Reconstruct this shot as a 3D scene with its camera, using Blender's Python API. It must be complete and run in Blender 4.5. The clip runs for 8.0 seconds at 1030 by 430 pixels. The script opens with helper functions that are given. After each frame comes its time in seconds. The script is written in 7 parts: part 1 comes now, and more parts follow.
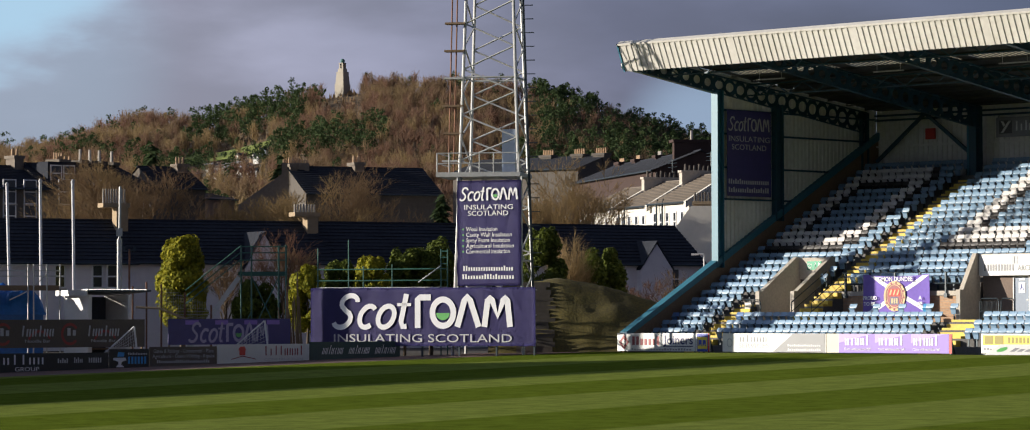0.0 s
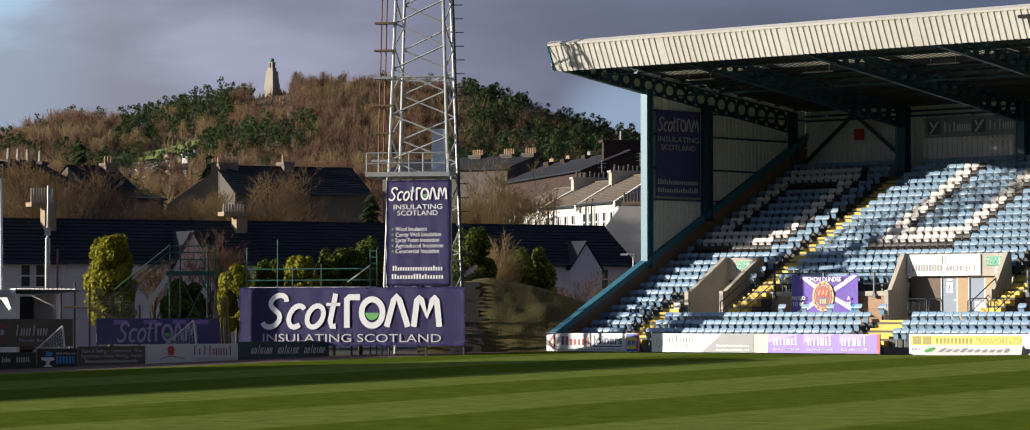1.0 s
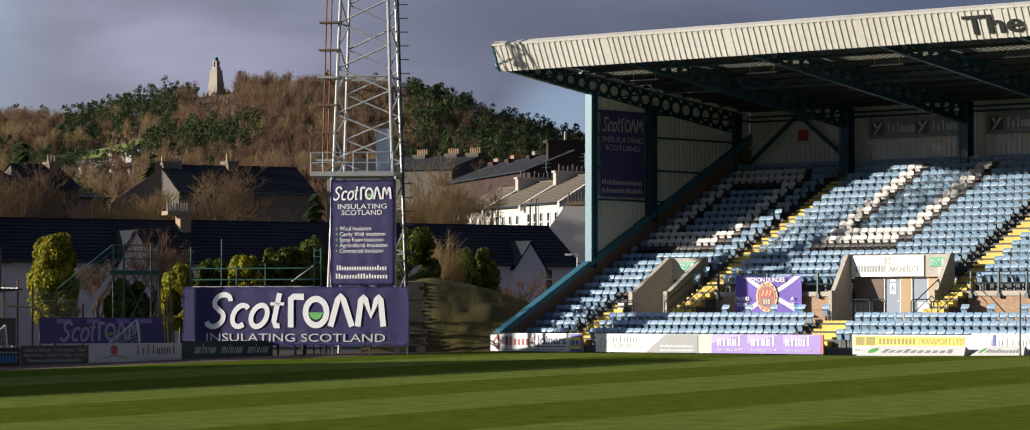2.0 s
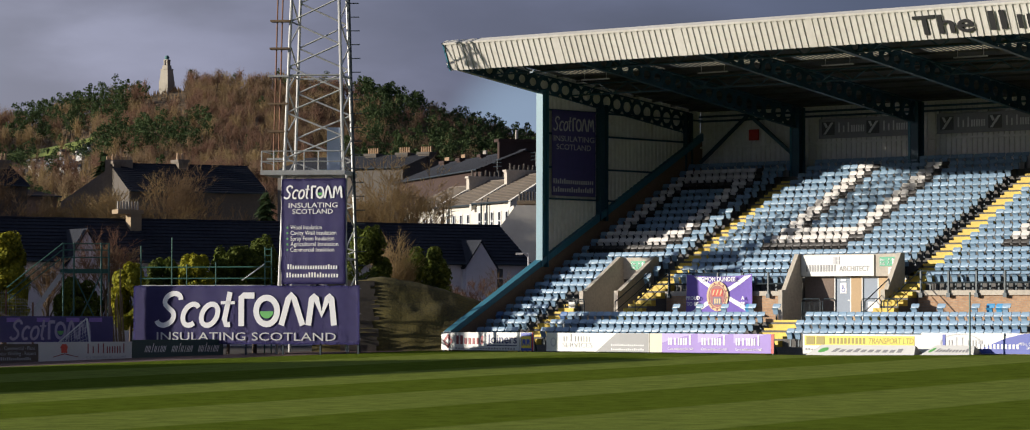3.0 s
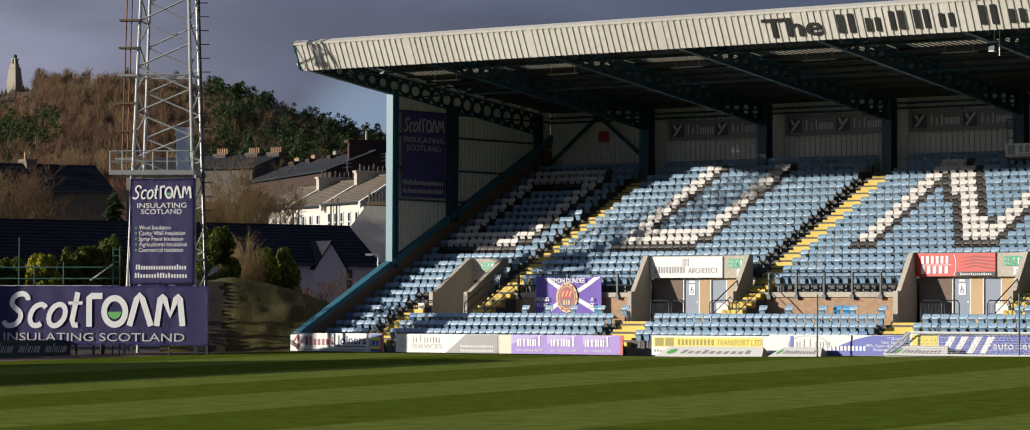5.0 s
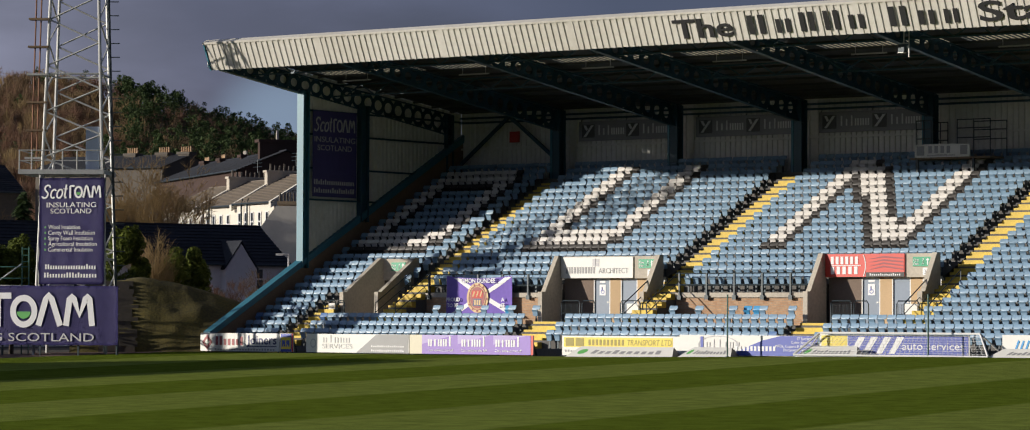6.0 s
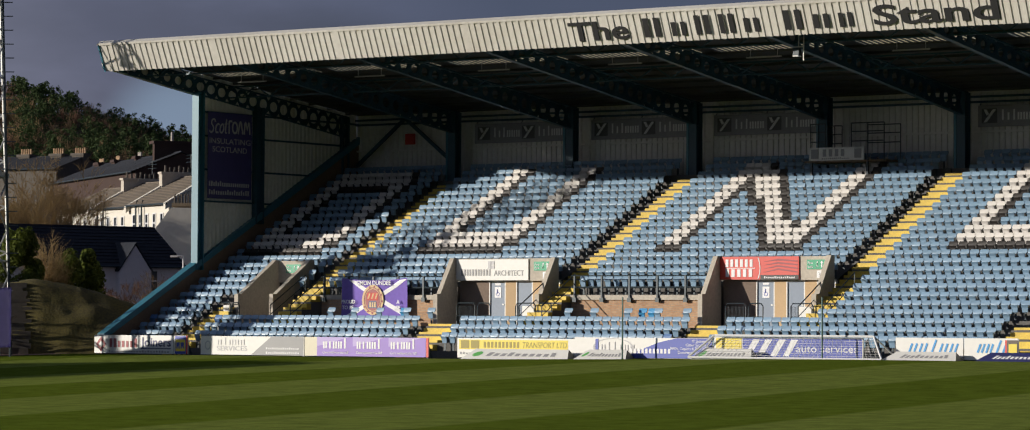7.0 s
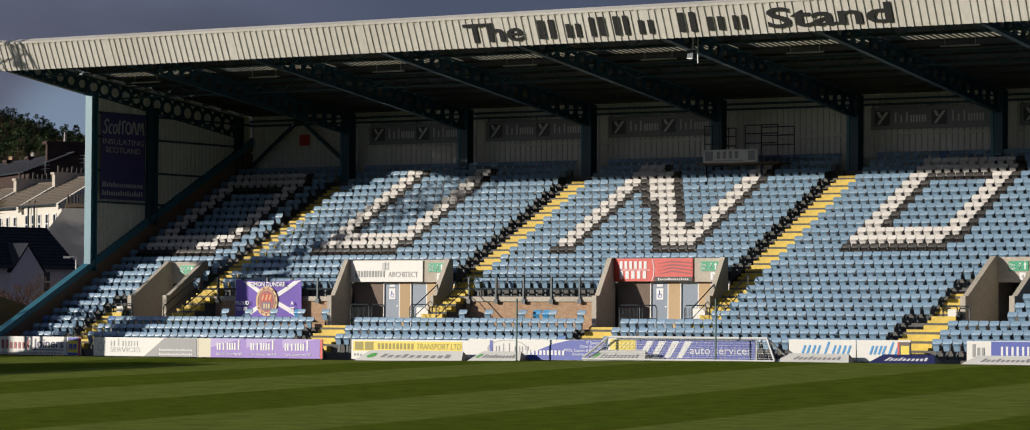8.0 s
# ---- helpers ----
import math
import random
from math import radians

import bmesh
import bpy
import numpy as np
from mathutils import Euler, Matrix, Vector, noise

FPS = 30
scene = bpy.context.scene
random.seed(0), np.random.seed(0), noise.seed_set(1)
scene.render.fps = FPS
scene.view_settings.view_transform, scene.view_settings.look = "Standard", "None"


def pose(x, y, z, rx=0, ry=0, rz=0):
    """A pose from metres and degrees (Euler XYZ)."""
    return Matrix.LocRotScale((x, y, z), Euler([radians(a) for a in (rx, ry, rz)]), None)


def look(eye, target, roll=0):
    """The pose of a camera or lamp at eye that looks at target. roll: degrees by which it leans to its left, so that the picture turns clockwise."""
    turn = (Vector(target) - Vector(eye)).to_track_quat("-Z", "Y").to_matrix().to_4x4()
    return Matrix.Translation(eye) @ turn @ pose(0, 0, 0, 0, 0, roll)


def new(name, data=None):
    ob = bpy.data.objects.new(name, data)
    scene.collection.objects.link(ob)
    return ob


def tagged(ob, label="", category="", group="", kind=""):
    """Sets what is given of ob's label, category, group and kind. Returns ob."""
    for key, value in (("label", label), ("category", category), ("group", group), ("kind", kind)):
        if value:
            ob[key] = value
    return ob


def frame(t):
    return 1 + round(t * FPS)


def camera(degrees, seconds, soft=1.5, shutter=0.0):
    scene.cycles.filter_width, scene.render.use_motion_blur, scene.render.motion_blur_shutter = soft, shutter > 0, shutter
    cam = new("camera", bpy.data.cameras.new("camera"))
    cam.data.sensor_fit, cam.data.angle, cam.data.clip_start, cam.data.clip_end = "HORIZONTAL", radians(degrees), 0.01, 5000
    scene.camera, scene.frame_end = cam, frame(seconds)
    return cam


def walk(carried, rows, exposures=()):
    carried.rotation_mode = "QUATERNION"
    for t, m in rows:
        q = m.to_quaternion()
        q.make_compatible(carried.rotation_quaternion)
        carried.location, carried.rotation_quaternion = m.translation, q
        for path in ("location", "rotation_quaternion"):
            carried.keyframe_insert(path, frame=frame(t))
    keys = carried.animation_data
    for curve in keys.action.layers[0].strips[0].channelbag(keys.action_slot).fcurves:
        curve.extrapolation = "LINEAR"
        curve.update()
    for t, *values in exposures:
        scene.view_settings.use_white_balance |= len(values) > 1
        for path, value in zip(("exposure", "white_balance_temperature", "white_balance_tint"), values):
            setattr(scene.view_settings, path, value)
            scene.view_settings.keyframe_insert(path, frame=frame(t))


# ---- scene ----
cam = camera(18.0, 8.0, soft=1.0)
EYE = (0.0, 0.0, 1.7)
# seconds, yaw, pitch, roll: a tripod pan
PAN = [
    (0.0, 44.310, 1.800, 0.100),
    (0.5, 43.691, 1.796, 0.051),
    (1.0, 43.065, 1.797, 0.047),
    (1.5, 42.525, 1.800, -0.006),
    (3.0, 41.214, 1.781, -0.121),
    (3.5, 40.674, 1.781, -0.118),
    (4.0, 40.066, 1.786, -0.158),
    (4.5, 39.315, 1.802, -0.198),
    (6.0, 36.991, 1.818, -0.271),
    (6.5, 36.076, 1.841, -0.292),
    (7.0, 35.147, 1.868, -0.327),
    (7.5, 34.236, 1.893, -0.345),
    (8.0, 33.285, 1.906, -0.380),
]
walk(cam, [(t, pose(*EYE, 90 + pitch, roll, yaw)) for t, yaw, pitch, roll in PAN],
     exposures=[(0.0, 0.45), (1.5, 0.42), (3.0, 0.27), (4.5, 0.15), (6.0, -0.02), (8.0, -0.17)])

# ---- light ----
SUN_DIR = Vector((0.93, 1.0, -0.29)).normalized()
sun_data = bpy.data.lights.new("sun", "SUN")
sun_data.energy, sun_data.angle, sun_data.color = 4.8, radians(0.6), (1.0, 0.92, 0.8)
sun = new("sun", sun_data)
sun.matrix_world = look((0, 0, 60), Vector((0, 0, 60)) + SUN_DIR)

world = bpy.data.worlds.new("sky")
scene.world = world
world.use_nodes = True
wn, wl = world.node_tree.nodes, world.node_tree.links
wn.clear()
w_out = wn.new("ShaderNodeOutputWorld")
w_bg = wn.new("ShaderNodeBackground")
w_sky = wn.new("ShaderNodeTexSky")
w_sky.sky_type, w_sky.sun_disc = "NISHITA", False
w_sky.sun_elevation = math.asin(-SUN_DIR.z)
w_sky.sun_rotation = math.atan2(-SUN_DIR.x, -SUN_DIR.y)
w_co = wn.new("ShaderNodeTexCoord")


def w_math(op, a, b=0.0):
    n = wn.new("ShaderNodeMath")
    n.operation = op
    for k, v in enumerate((a, b)):
        if isinstance(v, bpy.types.NodeSocket):
            wl.new(v, n.inputs[k])
        else:
            n.inputs[k].default_value = v
    return n.outputs[0]


def w_range(v, lo, hi, out_lo, out_hi):
    n = wn.new("ShaderNodeMapRange")
    n.interpolation_type = "SMOOTHSTEP"
    for k, x in enumerate((lo, hi, out_lo, out_hi)):
        n.inputs[1 + k].default_value = x
    wl.new(v, n.inputs[0])
    return n.outputs[0]


def w_dot(yaw, up=0.0):
    n = wn.new("ShaderNodeVectorMath")
    n.operation = "DOT_PRODUCT"
    n.inputs[1].default_value = Vector((-math.sin(radians(yaw)), math.cos(radians(yaw)), math.tan(radians(up)))).normalized()
    wl.new(w_co.outputs["Generated"], n.inputs[0])
    return n.outputs["Value"]


def w_mixed(fac, a, b, blend="MIX"):
    n = wn.new("ShaderNodeMixRGB")
    n.blend_type = blend
    for k, v in enumerate((fac, a, b)):
        if isinstance(v, bpy.types.NodeSocket):
            wl.new(v, n.inputs[k])
        else:
            n.inputs[k].default_value = v
    return n.outputs[0]


# layered cloud, lighter towards the sun's side of the view and heavier overhead
w_map = wn.new("ShaderNodeMapping")
w_map.inputs["Scale"].default_value = (1.0, 1.0, 3.0)
wl.new(w_co.outputs["Generated"], w_map.inputs["Vector"])
w_noise = wn.new("ShaderNodeTexNoise")
w_noise.inputs["Scale"].default_value, w_noise.inputs["Detail"].default_value = 9.0, 6.0
wl.new(w_map.outputs["Vector"], w_noise.inputs["Vector"])
w_sep = wn.new("ShaderNodeSeparateXYZ")
wl.new(w_co.outputs["Generated"], w_sep.inputs[0])
w_ramp = wn.new("ShaderNodeValToRGB")
ramp = w_ramp.color_ramp
ramp.elements[0].position, ramp.elements[0].color = 0.1, (0.5, 0.62, 1.15, 1)
ramp.elements[1].position, ramp.elements[1].color = 1.0, (2.7, 2.75, 3.7, 1)
mid = ramp.elements.new(0.62)
mid.color = (1.25, 1.34, 2.2, 1)
wl.new(w_range(w_dot(60), 0.88, 1.0, 0.0, 1.0), w_ramp.inputs["Fac"])
cloud = w_mixed(1.0, w_ramp.outputs["Color"], w_range(w_noise.outputs["Fac"], 0.32, 0.68, 0.76, 1.26), "MULTIPLY")
# the sky is clearer behind, round the sun
cloud = w_mixed(w_range(w_dot(130), 0.24, 0.85, 0.0, 1.0), cloud, (3.1, 3.8, 5.6, 1))
# a gap in the cloud over the hill's shoulder and a thin one along its far foot
gap = w_math("MULTIPLY", w_range(w_dot(53.2, 4.3), 0.9984, 0.9998, 0.0, 1.0), w_range(w_noise.outputs["Fac"], 0.38, 0.56, 0.25, 1.0))
cloud = w_mixed(gap, cloud, (3.1, 4.7, 6.2, 1))
low = w_math("MULTIPLY", w_range(w_dot(40.9, 3.0), 0.9995, 0.99995, 0.0, 1.0), 0.8)
cloud = w_mixed(low, cloud, (2.3, 3.2, 4.6, 1))
cloud = w_mixed(1.0, cloud, w_range(w_sep.outputs["Z"], 0.14, 0.6, 1.0, 0.9), "MULTIPLY")
final = w_mixed(0.92, w_sky.outputs["Color"], cloud)
wl.new(final, w_bg.inputs["Color"])
w_bg.inputs["Strength"].default_value = 0.1
wl.new(w_bg.outputs["Background"], w_out.inputs["Surface"])

# ---- materials ----
def mat(name, color, rough=0.6, metal=0.0, vary=0.15, scale=4.0, bump=0.0, bump_scale=60.0, island=0.0, obj=0.0, stain=None, spec=0.5):
    """A painted or natural surface: base colour with grain and stains at two scales, and fine relief."""
    m = bpy.data.materials.new(name)
    m.use_nodes = True
    n, l = m.node_tree.nodes, m.node_tree.links
    b = n["Principled BSDF"]
    b.inputs["Roughness"].default_value, b.inputs["Metallic"].default_value = rough, metal
    b.inputs["Specular IOR Level"].default_value = spec
    co = n.new("ShaderNodeTexCoord")
    big, fine = n.new("ShaderNodeTexNoise"), n.new("ShaderNodeTexNoise")
    big.inputs["Scale"].default_value, big.inputs["Detail"].default_value = scale * 0.2, 5.0
    fine.inputs["Scale"].default_value, fine.inputs["Detail"].default_value = scale * 3.0, 6.0
    for t in (big, fine):
        l.new(co.outputs["Object"], t.inputs["Vector"])
    add = n.new("ShaderNodeMath")
    add.operation = "ADD"
    l.new(big.outputs["Fac"], add.inputs[0])
    l.new(fine.outputs["Fac"], add.inputs[1])
    last = add.outputs[0]
    for amount, node, socket in ((island, "ShaderNodeNewGeometry", "Random Per Island"), (obj, "ShaderNodeObjectInfo", "Random")):
        if amount:
            src = n.new(node)
            mul = n.new("ShaderNodeMath")
            mul.operation = "MULTIPLY_ADD"
            mul.inputs[1].default_value = amount
            l.new(src.outputs[socket], mul.inputs[0])
            l.new(last, mul.inputs[2])
            last = mul.outputs[0]
    ramp = n.new("ShaderNodeMapRange")
    ramp.inputs["From Min"].default_value, ramp.inputs["From Max"].default_value = 0.6, 1.4 + max(island, obj)
    ramp.inputs["To Min"].default_value, ramp.inputs["To Max"].default_value = 0.0, 1.0
    l.new(last, ramp.inputs["Value"])
    mix = n.new("ShaderNodeMixRGB")
    dark = stain or tuple(c * (1 - vary) for c in color)
    mix.inputs["Color1"].default_value = (*dark, 1)
    mix.inputs["Color2"].default_value = (*[min(1, c * (1 + vary)) for c in color], 1)
    l.new(ramp.outputs["Result"], mix.inputs["Fac"])
    l.new(mix.outputs["Color"], b.inputs["Base Color"])
    if bump:
        bt, bn = n.new("ShaderNodeTexNoise"), n.new("ShaderNodeBump")
        bt.inputs["Scale"].default_value, bt.inputs["Detail"].default_value = bump_scale, 4.0
        l.new(co.outputs["Object"], bt.inputs["Vector"])
        l.new(bt.outputs["Fac"], bn.inputs["Height"])
        bn.inputs["Strength"].default_value, bn.inputs["Distance"].default_value = bump, 0.02
        l.new(bn.outputs["Normal"], b.inputs["Normal"])
    return m


SEAT_BLUE = mat("seat_blue", (0.185, 0.3, 0.425), 0.4, vary=0.22, island=0.5, obj=0.5, spec=0.9)
SEAT_WHITE = mat("seat_white", (0.72, 0.69, 0.66), 0.45, vary=0.08, island=0.4)
SEAT_BLACK = mat("seat_black", (0.035, 0.031, 0.03), 0.45, vary=0.25, island=0.6)
SEAT_NAVY = mat("seat_navy", (0.1, 0.2, 0.42), 0.4, vary=0.2, island=0.4)
CONCRETE = mat("concrete", (0.5, 0.45, 0.38), 0.85, vary=0.22, scale=2.5, bump=0.3, bump_scale=40)
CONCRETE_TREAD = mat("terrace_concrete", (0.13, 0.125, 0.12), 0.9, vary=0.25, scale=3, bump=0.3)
YELLOW = mat("step_yellow", (0.72, 0.52, 0.06), 0.6, vary=0.25, scale=6, stain=(0.42, 0.3, 0.06))
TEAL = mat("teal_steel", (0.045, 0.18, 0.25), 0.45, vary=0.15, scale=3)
# the same teal darkened, with the shade under the roof in its colour
TEAL_SHADED = mat("teal_steel_shaded", (0.02, 0.07, 0.105), 0.5, vary=0.2, scale=3)
CLAD = mat("cream_cladding", (0.64, 0.62, 0.57), 0.5, vary=0.07, scale=1.2, stain=(0.53, 0.5, 0.44))
CLAD_WALL = mat("grey_cladding", (0.78, 0.765, 0.72), 0.55, vary=0.1, scale=1.5, stain=(0.66, 0.64, 0.58))
# roof colour lowered so that the shade under the stand is painted in
ROOF_SHADED = mat("roof_underside_shaded", (0.05, 0.052, 0.056), 0.7, vary=0.2, scale=1.5)
BRICK = mat("tan_brick", (0.52, 0.37, 0.22), 0.85, vary=0.2, scale=5, obj=0.5, island=0.5, bump=0.2)
DOOR = mat("door_grey_blue", (0.2, 0.25, 0.33), 0.5, vary=0.08)
STEEL = mat("galvanised_steel", (0.5, 0.5, 0.48), 0.5, 0.35, vary=0.2, scale=5)
STEEL_DARK = mat("dark_steel", (0.035, 0.05, 0.06), 0.45, 0.2, vary=0.2)
RUST = mat("rusty_steel", (0.2, 0.09, 0.05), 0.8, vary=0.3, scale=6)
GREEN_STEEL = mat("green_scaffold", (0.03, 0.11, 0.085), 0.5, vary=0.2)
NAVY = mat("navy_banner", (0.06, 0.05, 0.19), 0.55, vary=0.12, scale=1.0, bump=0.5, bump_scale=1.6)
WHITE = mat("white_print", (0.78, 0.78, 0.8), 0.5, vary=0.05)
WHITE_BOARD = mat("white_board", (0.74, 0.73, 0.7), 0.45, vary=0.05, scale=1.5)
BLACK = mat("black_print", (0.02, 0.02, 0.022), 0.5, vary=0.2)
GREY = mat("grey_print", (0.3, 0.3, 0.31), 0.5, vary=0.08)
LIGHT_GREY = mat("light_grey_print", (0.5, 0.5, 0.52), 0.5, vary=0.05)
PURPLE = mat("purple_print", (0.27, 0.16, 0.55), 0.45, vary=0.08, scale=1)
PURPLE_LIGHT = mat("lilac_print", (0.45, 0.36, 0.68), 0.5, vary=0.08)
BLUE = mat("blue_print", (0.06, 0.09, 0.42), 0.45, vary=0.08)
CYAN = mat("cyan_print", (0.04, 0.3, 0.66), 0.45, vary=0.05)
RED = mat("red_print", (0.62, 0.05, 0.035), 0.45, vary=0.08)
GREEN = mat("green_print", (0.13, 0.42, 0.12), 0.45, vary=0.08)
EXIT_GREEN = mat("exit_green", (0.02, 0.33, 0.17), 0.45, vary=0.05)
YELLOW_PRINT = mat("yellow_print", (0.78, 0.62, 0.06), 0.45, vary=0.06)
GOLD = mat("gold_print", (0.62, 0.43, 0.2), 0.5, vary=0.1)
MAROON = mat("maroon_print", (0.3, 0.05, 0.06), 0.5, vary=0.1)
BROWN_BOARD = mat("brown_board", (0.1, 0.075, 0.06), 0.5, vary=0.2)
DARK_GREEN = mat("dark_green_board", (0.02, 0.06, 0.065), 0.45, vary=0.15)
TARP = mat("blue_tarpaulin", (0.02, 0.15, 0.46), 0.4, vary=0.25, scale=2, bump=0.6, bump_scale=4)
TIMBER = mat("weathered_timber", (0.22, 0.15, 0.09), 0.85, vary=0.3, scale=5)
RENDER_WHITE = mat("pale_render", (0.74, 0.7, 0.72), 0.9, vary=0.08, scale=1, bump=0.15)
RENDER_WARM = mat("white_harling", (0.7, 0.66, 0.58), 0.9, vary=0.08, scale=1)
STONE = mat("tenement_stone", (0.2, 0.165, 0.13), 0.9, vary=0.25, scale=1.5, bump=0.3)
STONE_DARK = mat("dark_stone", (0.11, 0.095, 0.08), 0.9, vary=0.25, scale=1.5)
SLATE = mat("dark_roof_tile", (0.03, 0.033, 0.042), 0.85, vary=0.35, scale=1.5, spec=0.15)
SLATE_BROWN = mat("brown_slate", (0.16, 0.13, 0.1), 0.8, vary=0.3, scale=1.5)
GLASS_DARK = mat("window_glass", (0.03, 0.035, 0.045), 0.12, vary=0.2, spec=0.6)
FRAME_WHITE = mat("window_frame_paint", (0.7, 0.7, 0.7), 0.5, vary=0.05)
CLAY = mat("clay_pot", (0.45, 0.3, 0.18), 0.85, vary=0.25)
BARK = mat("bark", (0.12, 0.09, 0.065), 0.95, vary=0.3, scale=8)
TWIG = mat("winter_twigs", (0.25, 0.175, 0.105), 0.95, vary=0.16, island=0.3)
TWIG_RED = mat("reddish_twigs", (0.24, 0.145, 0.1), 0.95, vary=0.16, island=0.3)
TWIG_PALE = mat("pale_twigs", (0.33, 0.24, 0.125), 0.95, vary=0.16, island=0.3)
LEAF_DARK = mat("pine_needles", (0.055, 0.085, 0.03), 0.8, vary=0.3, island=0.4)
LEAF_YELLOW = mat("golden_conifer", (0.36, 0.31, 0.02), 0.75, vary=0.3, island=0.7, stain=(0.05, 0.09, 0.012))
LEAF_GREEN = mat("shrub_leaves", (0.12, 0.145, 0.018), 0.75, vary=0.3, island=0.7, stain=(0.02, 0.034, 0.01))
NET = mat("white_net", (0.7, 0.7, 0.7), 0.7, vary=0.05)
EARTH = mat("dark_earth", (0.06, 0.05, 0.04), 0.95, vary=0.3, bump=0.4)
MOUND = mat("mossy_bank", (0.1, 0.08, 0.017), 0.95, vary=0.6, scale=3.0, bump=1.0, bump_scale=9, stain=(0.032, 0.027, 0.015))


def see_through(m, gloss, share):
    """Thin leaves and twigs let part of the light through."""
    n, l = m.node_tree.nodes, m.node_tree.links
    b, out = n["Principled BSDF"], n["Material Output"]
    tr, mx = n.new("ShaderNodeBsdfTranslucent"), n.new("ShaderNodeMixShader")
    l.new(b.inputs["Base Color"].links[0].from_socket, tr.inputs["Color"])
    mx.inputs["Fac"].default_value = share
    l.new(b.outputs[0], mx.inputs[1])
    l.new(tr.outputs[0], mx.inputs[2])
    l.new(mx.outputs[0], out.inputs["Surface"])
    b.inputs["Specular IOR Level"].default_value = gloss
    return m


for plant in (TWIG, TWIG_RED, TWIG_PALE):
    see_through(plant, 0.1, 0.45)
for plant in (LEAF_DARK, LEAF_YELLOW, LEAF_GREEN):
    see_through(plant, 0.2, 0.25)


def grass_material():
    m = mat("mown_turf", (0.182, 0.225, 0.044), 1.0, vary=0.4, scale=7.0, bump=1.0, bump_scale=45, spec=0.0)
    n, l = m.node_tree.nodes, m.node_tree.links
    b = n["Principled BSDF"]
    src = b.inputs["Base Color"].links[0].from_socket
    co = n.new("ShaderNodeTexCoord")
    sep = n.new("ShaderNodeVectorMath")
    sep.operation = "DOT_PRODUCT"
    sep.inputs[1].default_value = (math.cos(STRIPE_TURN), math.sin(STRIPE_TURN), 0)
    wave = n.new("ShaderNodeMath")
    wave.operation = "MULTIPLY_ADD"
    wave.inputs[1].default_value, wave.inputs[2].default_value = math.pi / STRIPE, STRIPE_PHASE
    sine, step = n.new("ShaderNodeMath"), n.new("ShaderNodeMapRange")
    sine.operation = "SINE"
    step.inputs["From Min"].default_value, step.inputs["From Max"].default_value = -0.08, 0.08
    mix = n.new("ShaderNodeMixRGB")
    mix.blend_type = "MULTIPLY"
    mix.inputs["Color2"].default_value = (0.62, 0.68, 0.4, 1)
    l.new(co.outputs["Object"], sep.inputs[0])
    l.new(sep.outputs["Value"], wave.inputs[0])
    l.new(wave.outputs[0], sine.inputs[0])
    l.new(sine.outputs[0], step.inputs["Value"])
    l.new(step.outputs["Result"], mix.inputs["Fac"])
    l.new(src, mix.inputs["Color1"])
    l.new(mix.outputs["Color"], b.inputs["Base Color"])
    return m


# stripes 7 m wide, turned a little from the line of the touchline
STRIPE, STRIPE_TURN, STRIPE_EDGE = 6.95, radians(5.4), (-79.3, 100.0)
STRIPE_PHASE = -math.pi / STRIPE * (STRIPE_EDGE[0] * math.cos(STRIPE_TURN) + STRIPE_EDGE[1] * math.sin(STRIPE_TURN))
TRACK = mat("cinder_track", (0.16, 0.09, 0.07), 0.95, vary=0.25, scale=3, bump=0.4)
TURF = grass_material()

SEAT_BRIGHT = mat("seat_bright_blue", (0.06, 0.3, 0.58), 0.4, vary=0.1)
BROWN_RENDER = mat("brown_render", (0.24, 0.16, 0.11), 0.9, vary=0.2, scale=2)
# near-black colour that stands in for the shade deep inside openings
RECESS_SHADE = mat("recess_shade", (0.05, 0.055, 0.07), 0.8, vary=0.2)
BLOCK_DARK = mat("buff_blockwork", (0.2, 0.15, 0.12), 0.9, vary=0.2, scale=4, bump=0.3)


def brick_material(name, one_, two, joint, width, height, gap):
    m = mat(name, one_, 0.9, vary=0.2, scale=3)
    n, l = m.node_tree.nodes, m.node_tree.links
    b = n["Principled BSDF"]
    grain = b.inputs["Base Color"].links[0].from_socket
    co, mp, br = n.new("ShaderNodeTexCoord"), n.new("ShaderNodeMapping"), n.new("ShaderNodeTexBrick")
    mp.inputs["Rotation"].default_value = (math.pi / 2, 0, 0)
    l.new(co.outputs["Object"], mp.inputs["Vector"])
    l.new(mp.outputs["Vector"], br.inputs["Vector"])
    br.inputs["Color1"].default_value, br.inputs["Color2"].default_value, br.inputs["Mortar"].default_value = (1, 1, 1, 1), (*[t / max(o, 1e-3) for t, o in zip(two, one_)], 1), (*[t / max(o, 1e-3) for t, o in zip(joint, one_)], 1)
    br.inputs["Scale"].default_value, br.inputs["Brick Width"].default_value, br.inputs["Row Height"].default_value, br.inputs["Mortar Size"].default_value = 1.0, width, height, gap
    mix = n.new("ShaderNodeMixRGB")
    mix.blend_type = "MULTIPLY"
    mix.inputs["Fac"].default_value = 1.0
    l.new(grain, mix.inputs["Color1"])
    l.new(br.outputs["Color"], mix.inputs["Color2"])
    l.new(mix.outputs["Color"], b.inputs["Base Color"])
    return m


BRICK_WALL = brick_material("tan_brickwork", (0.4, 0.22, 0.12), (0.5, 0.31, 0.18), (0.34, 0.28, 0.22), 0.225, 0.075, 0.01)


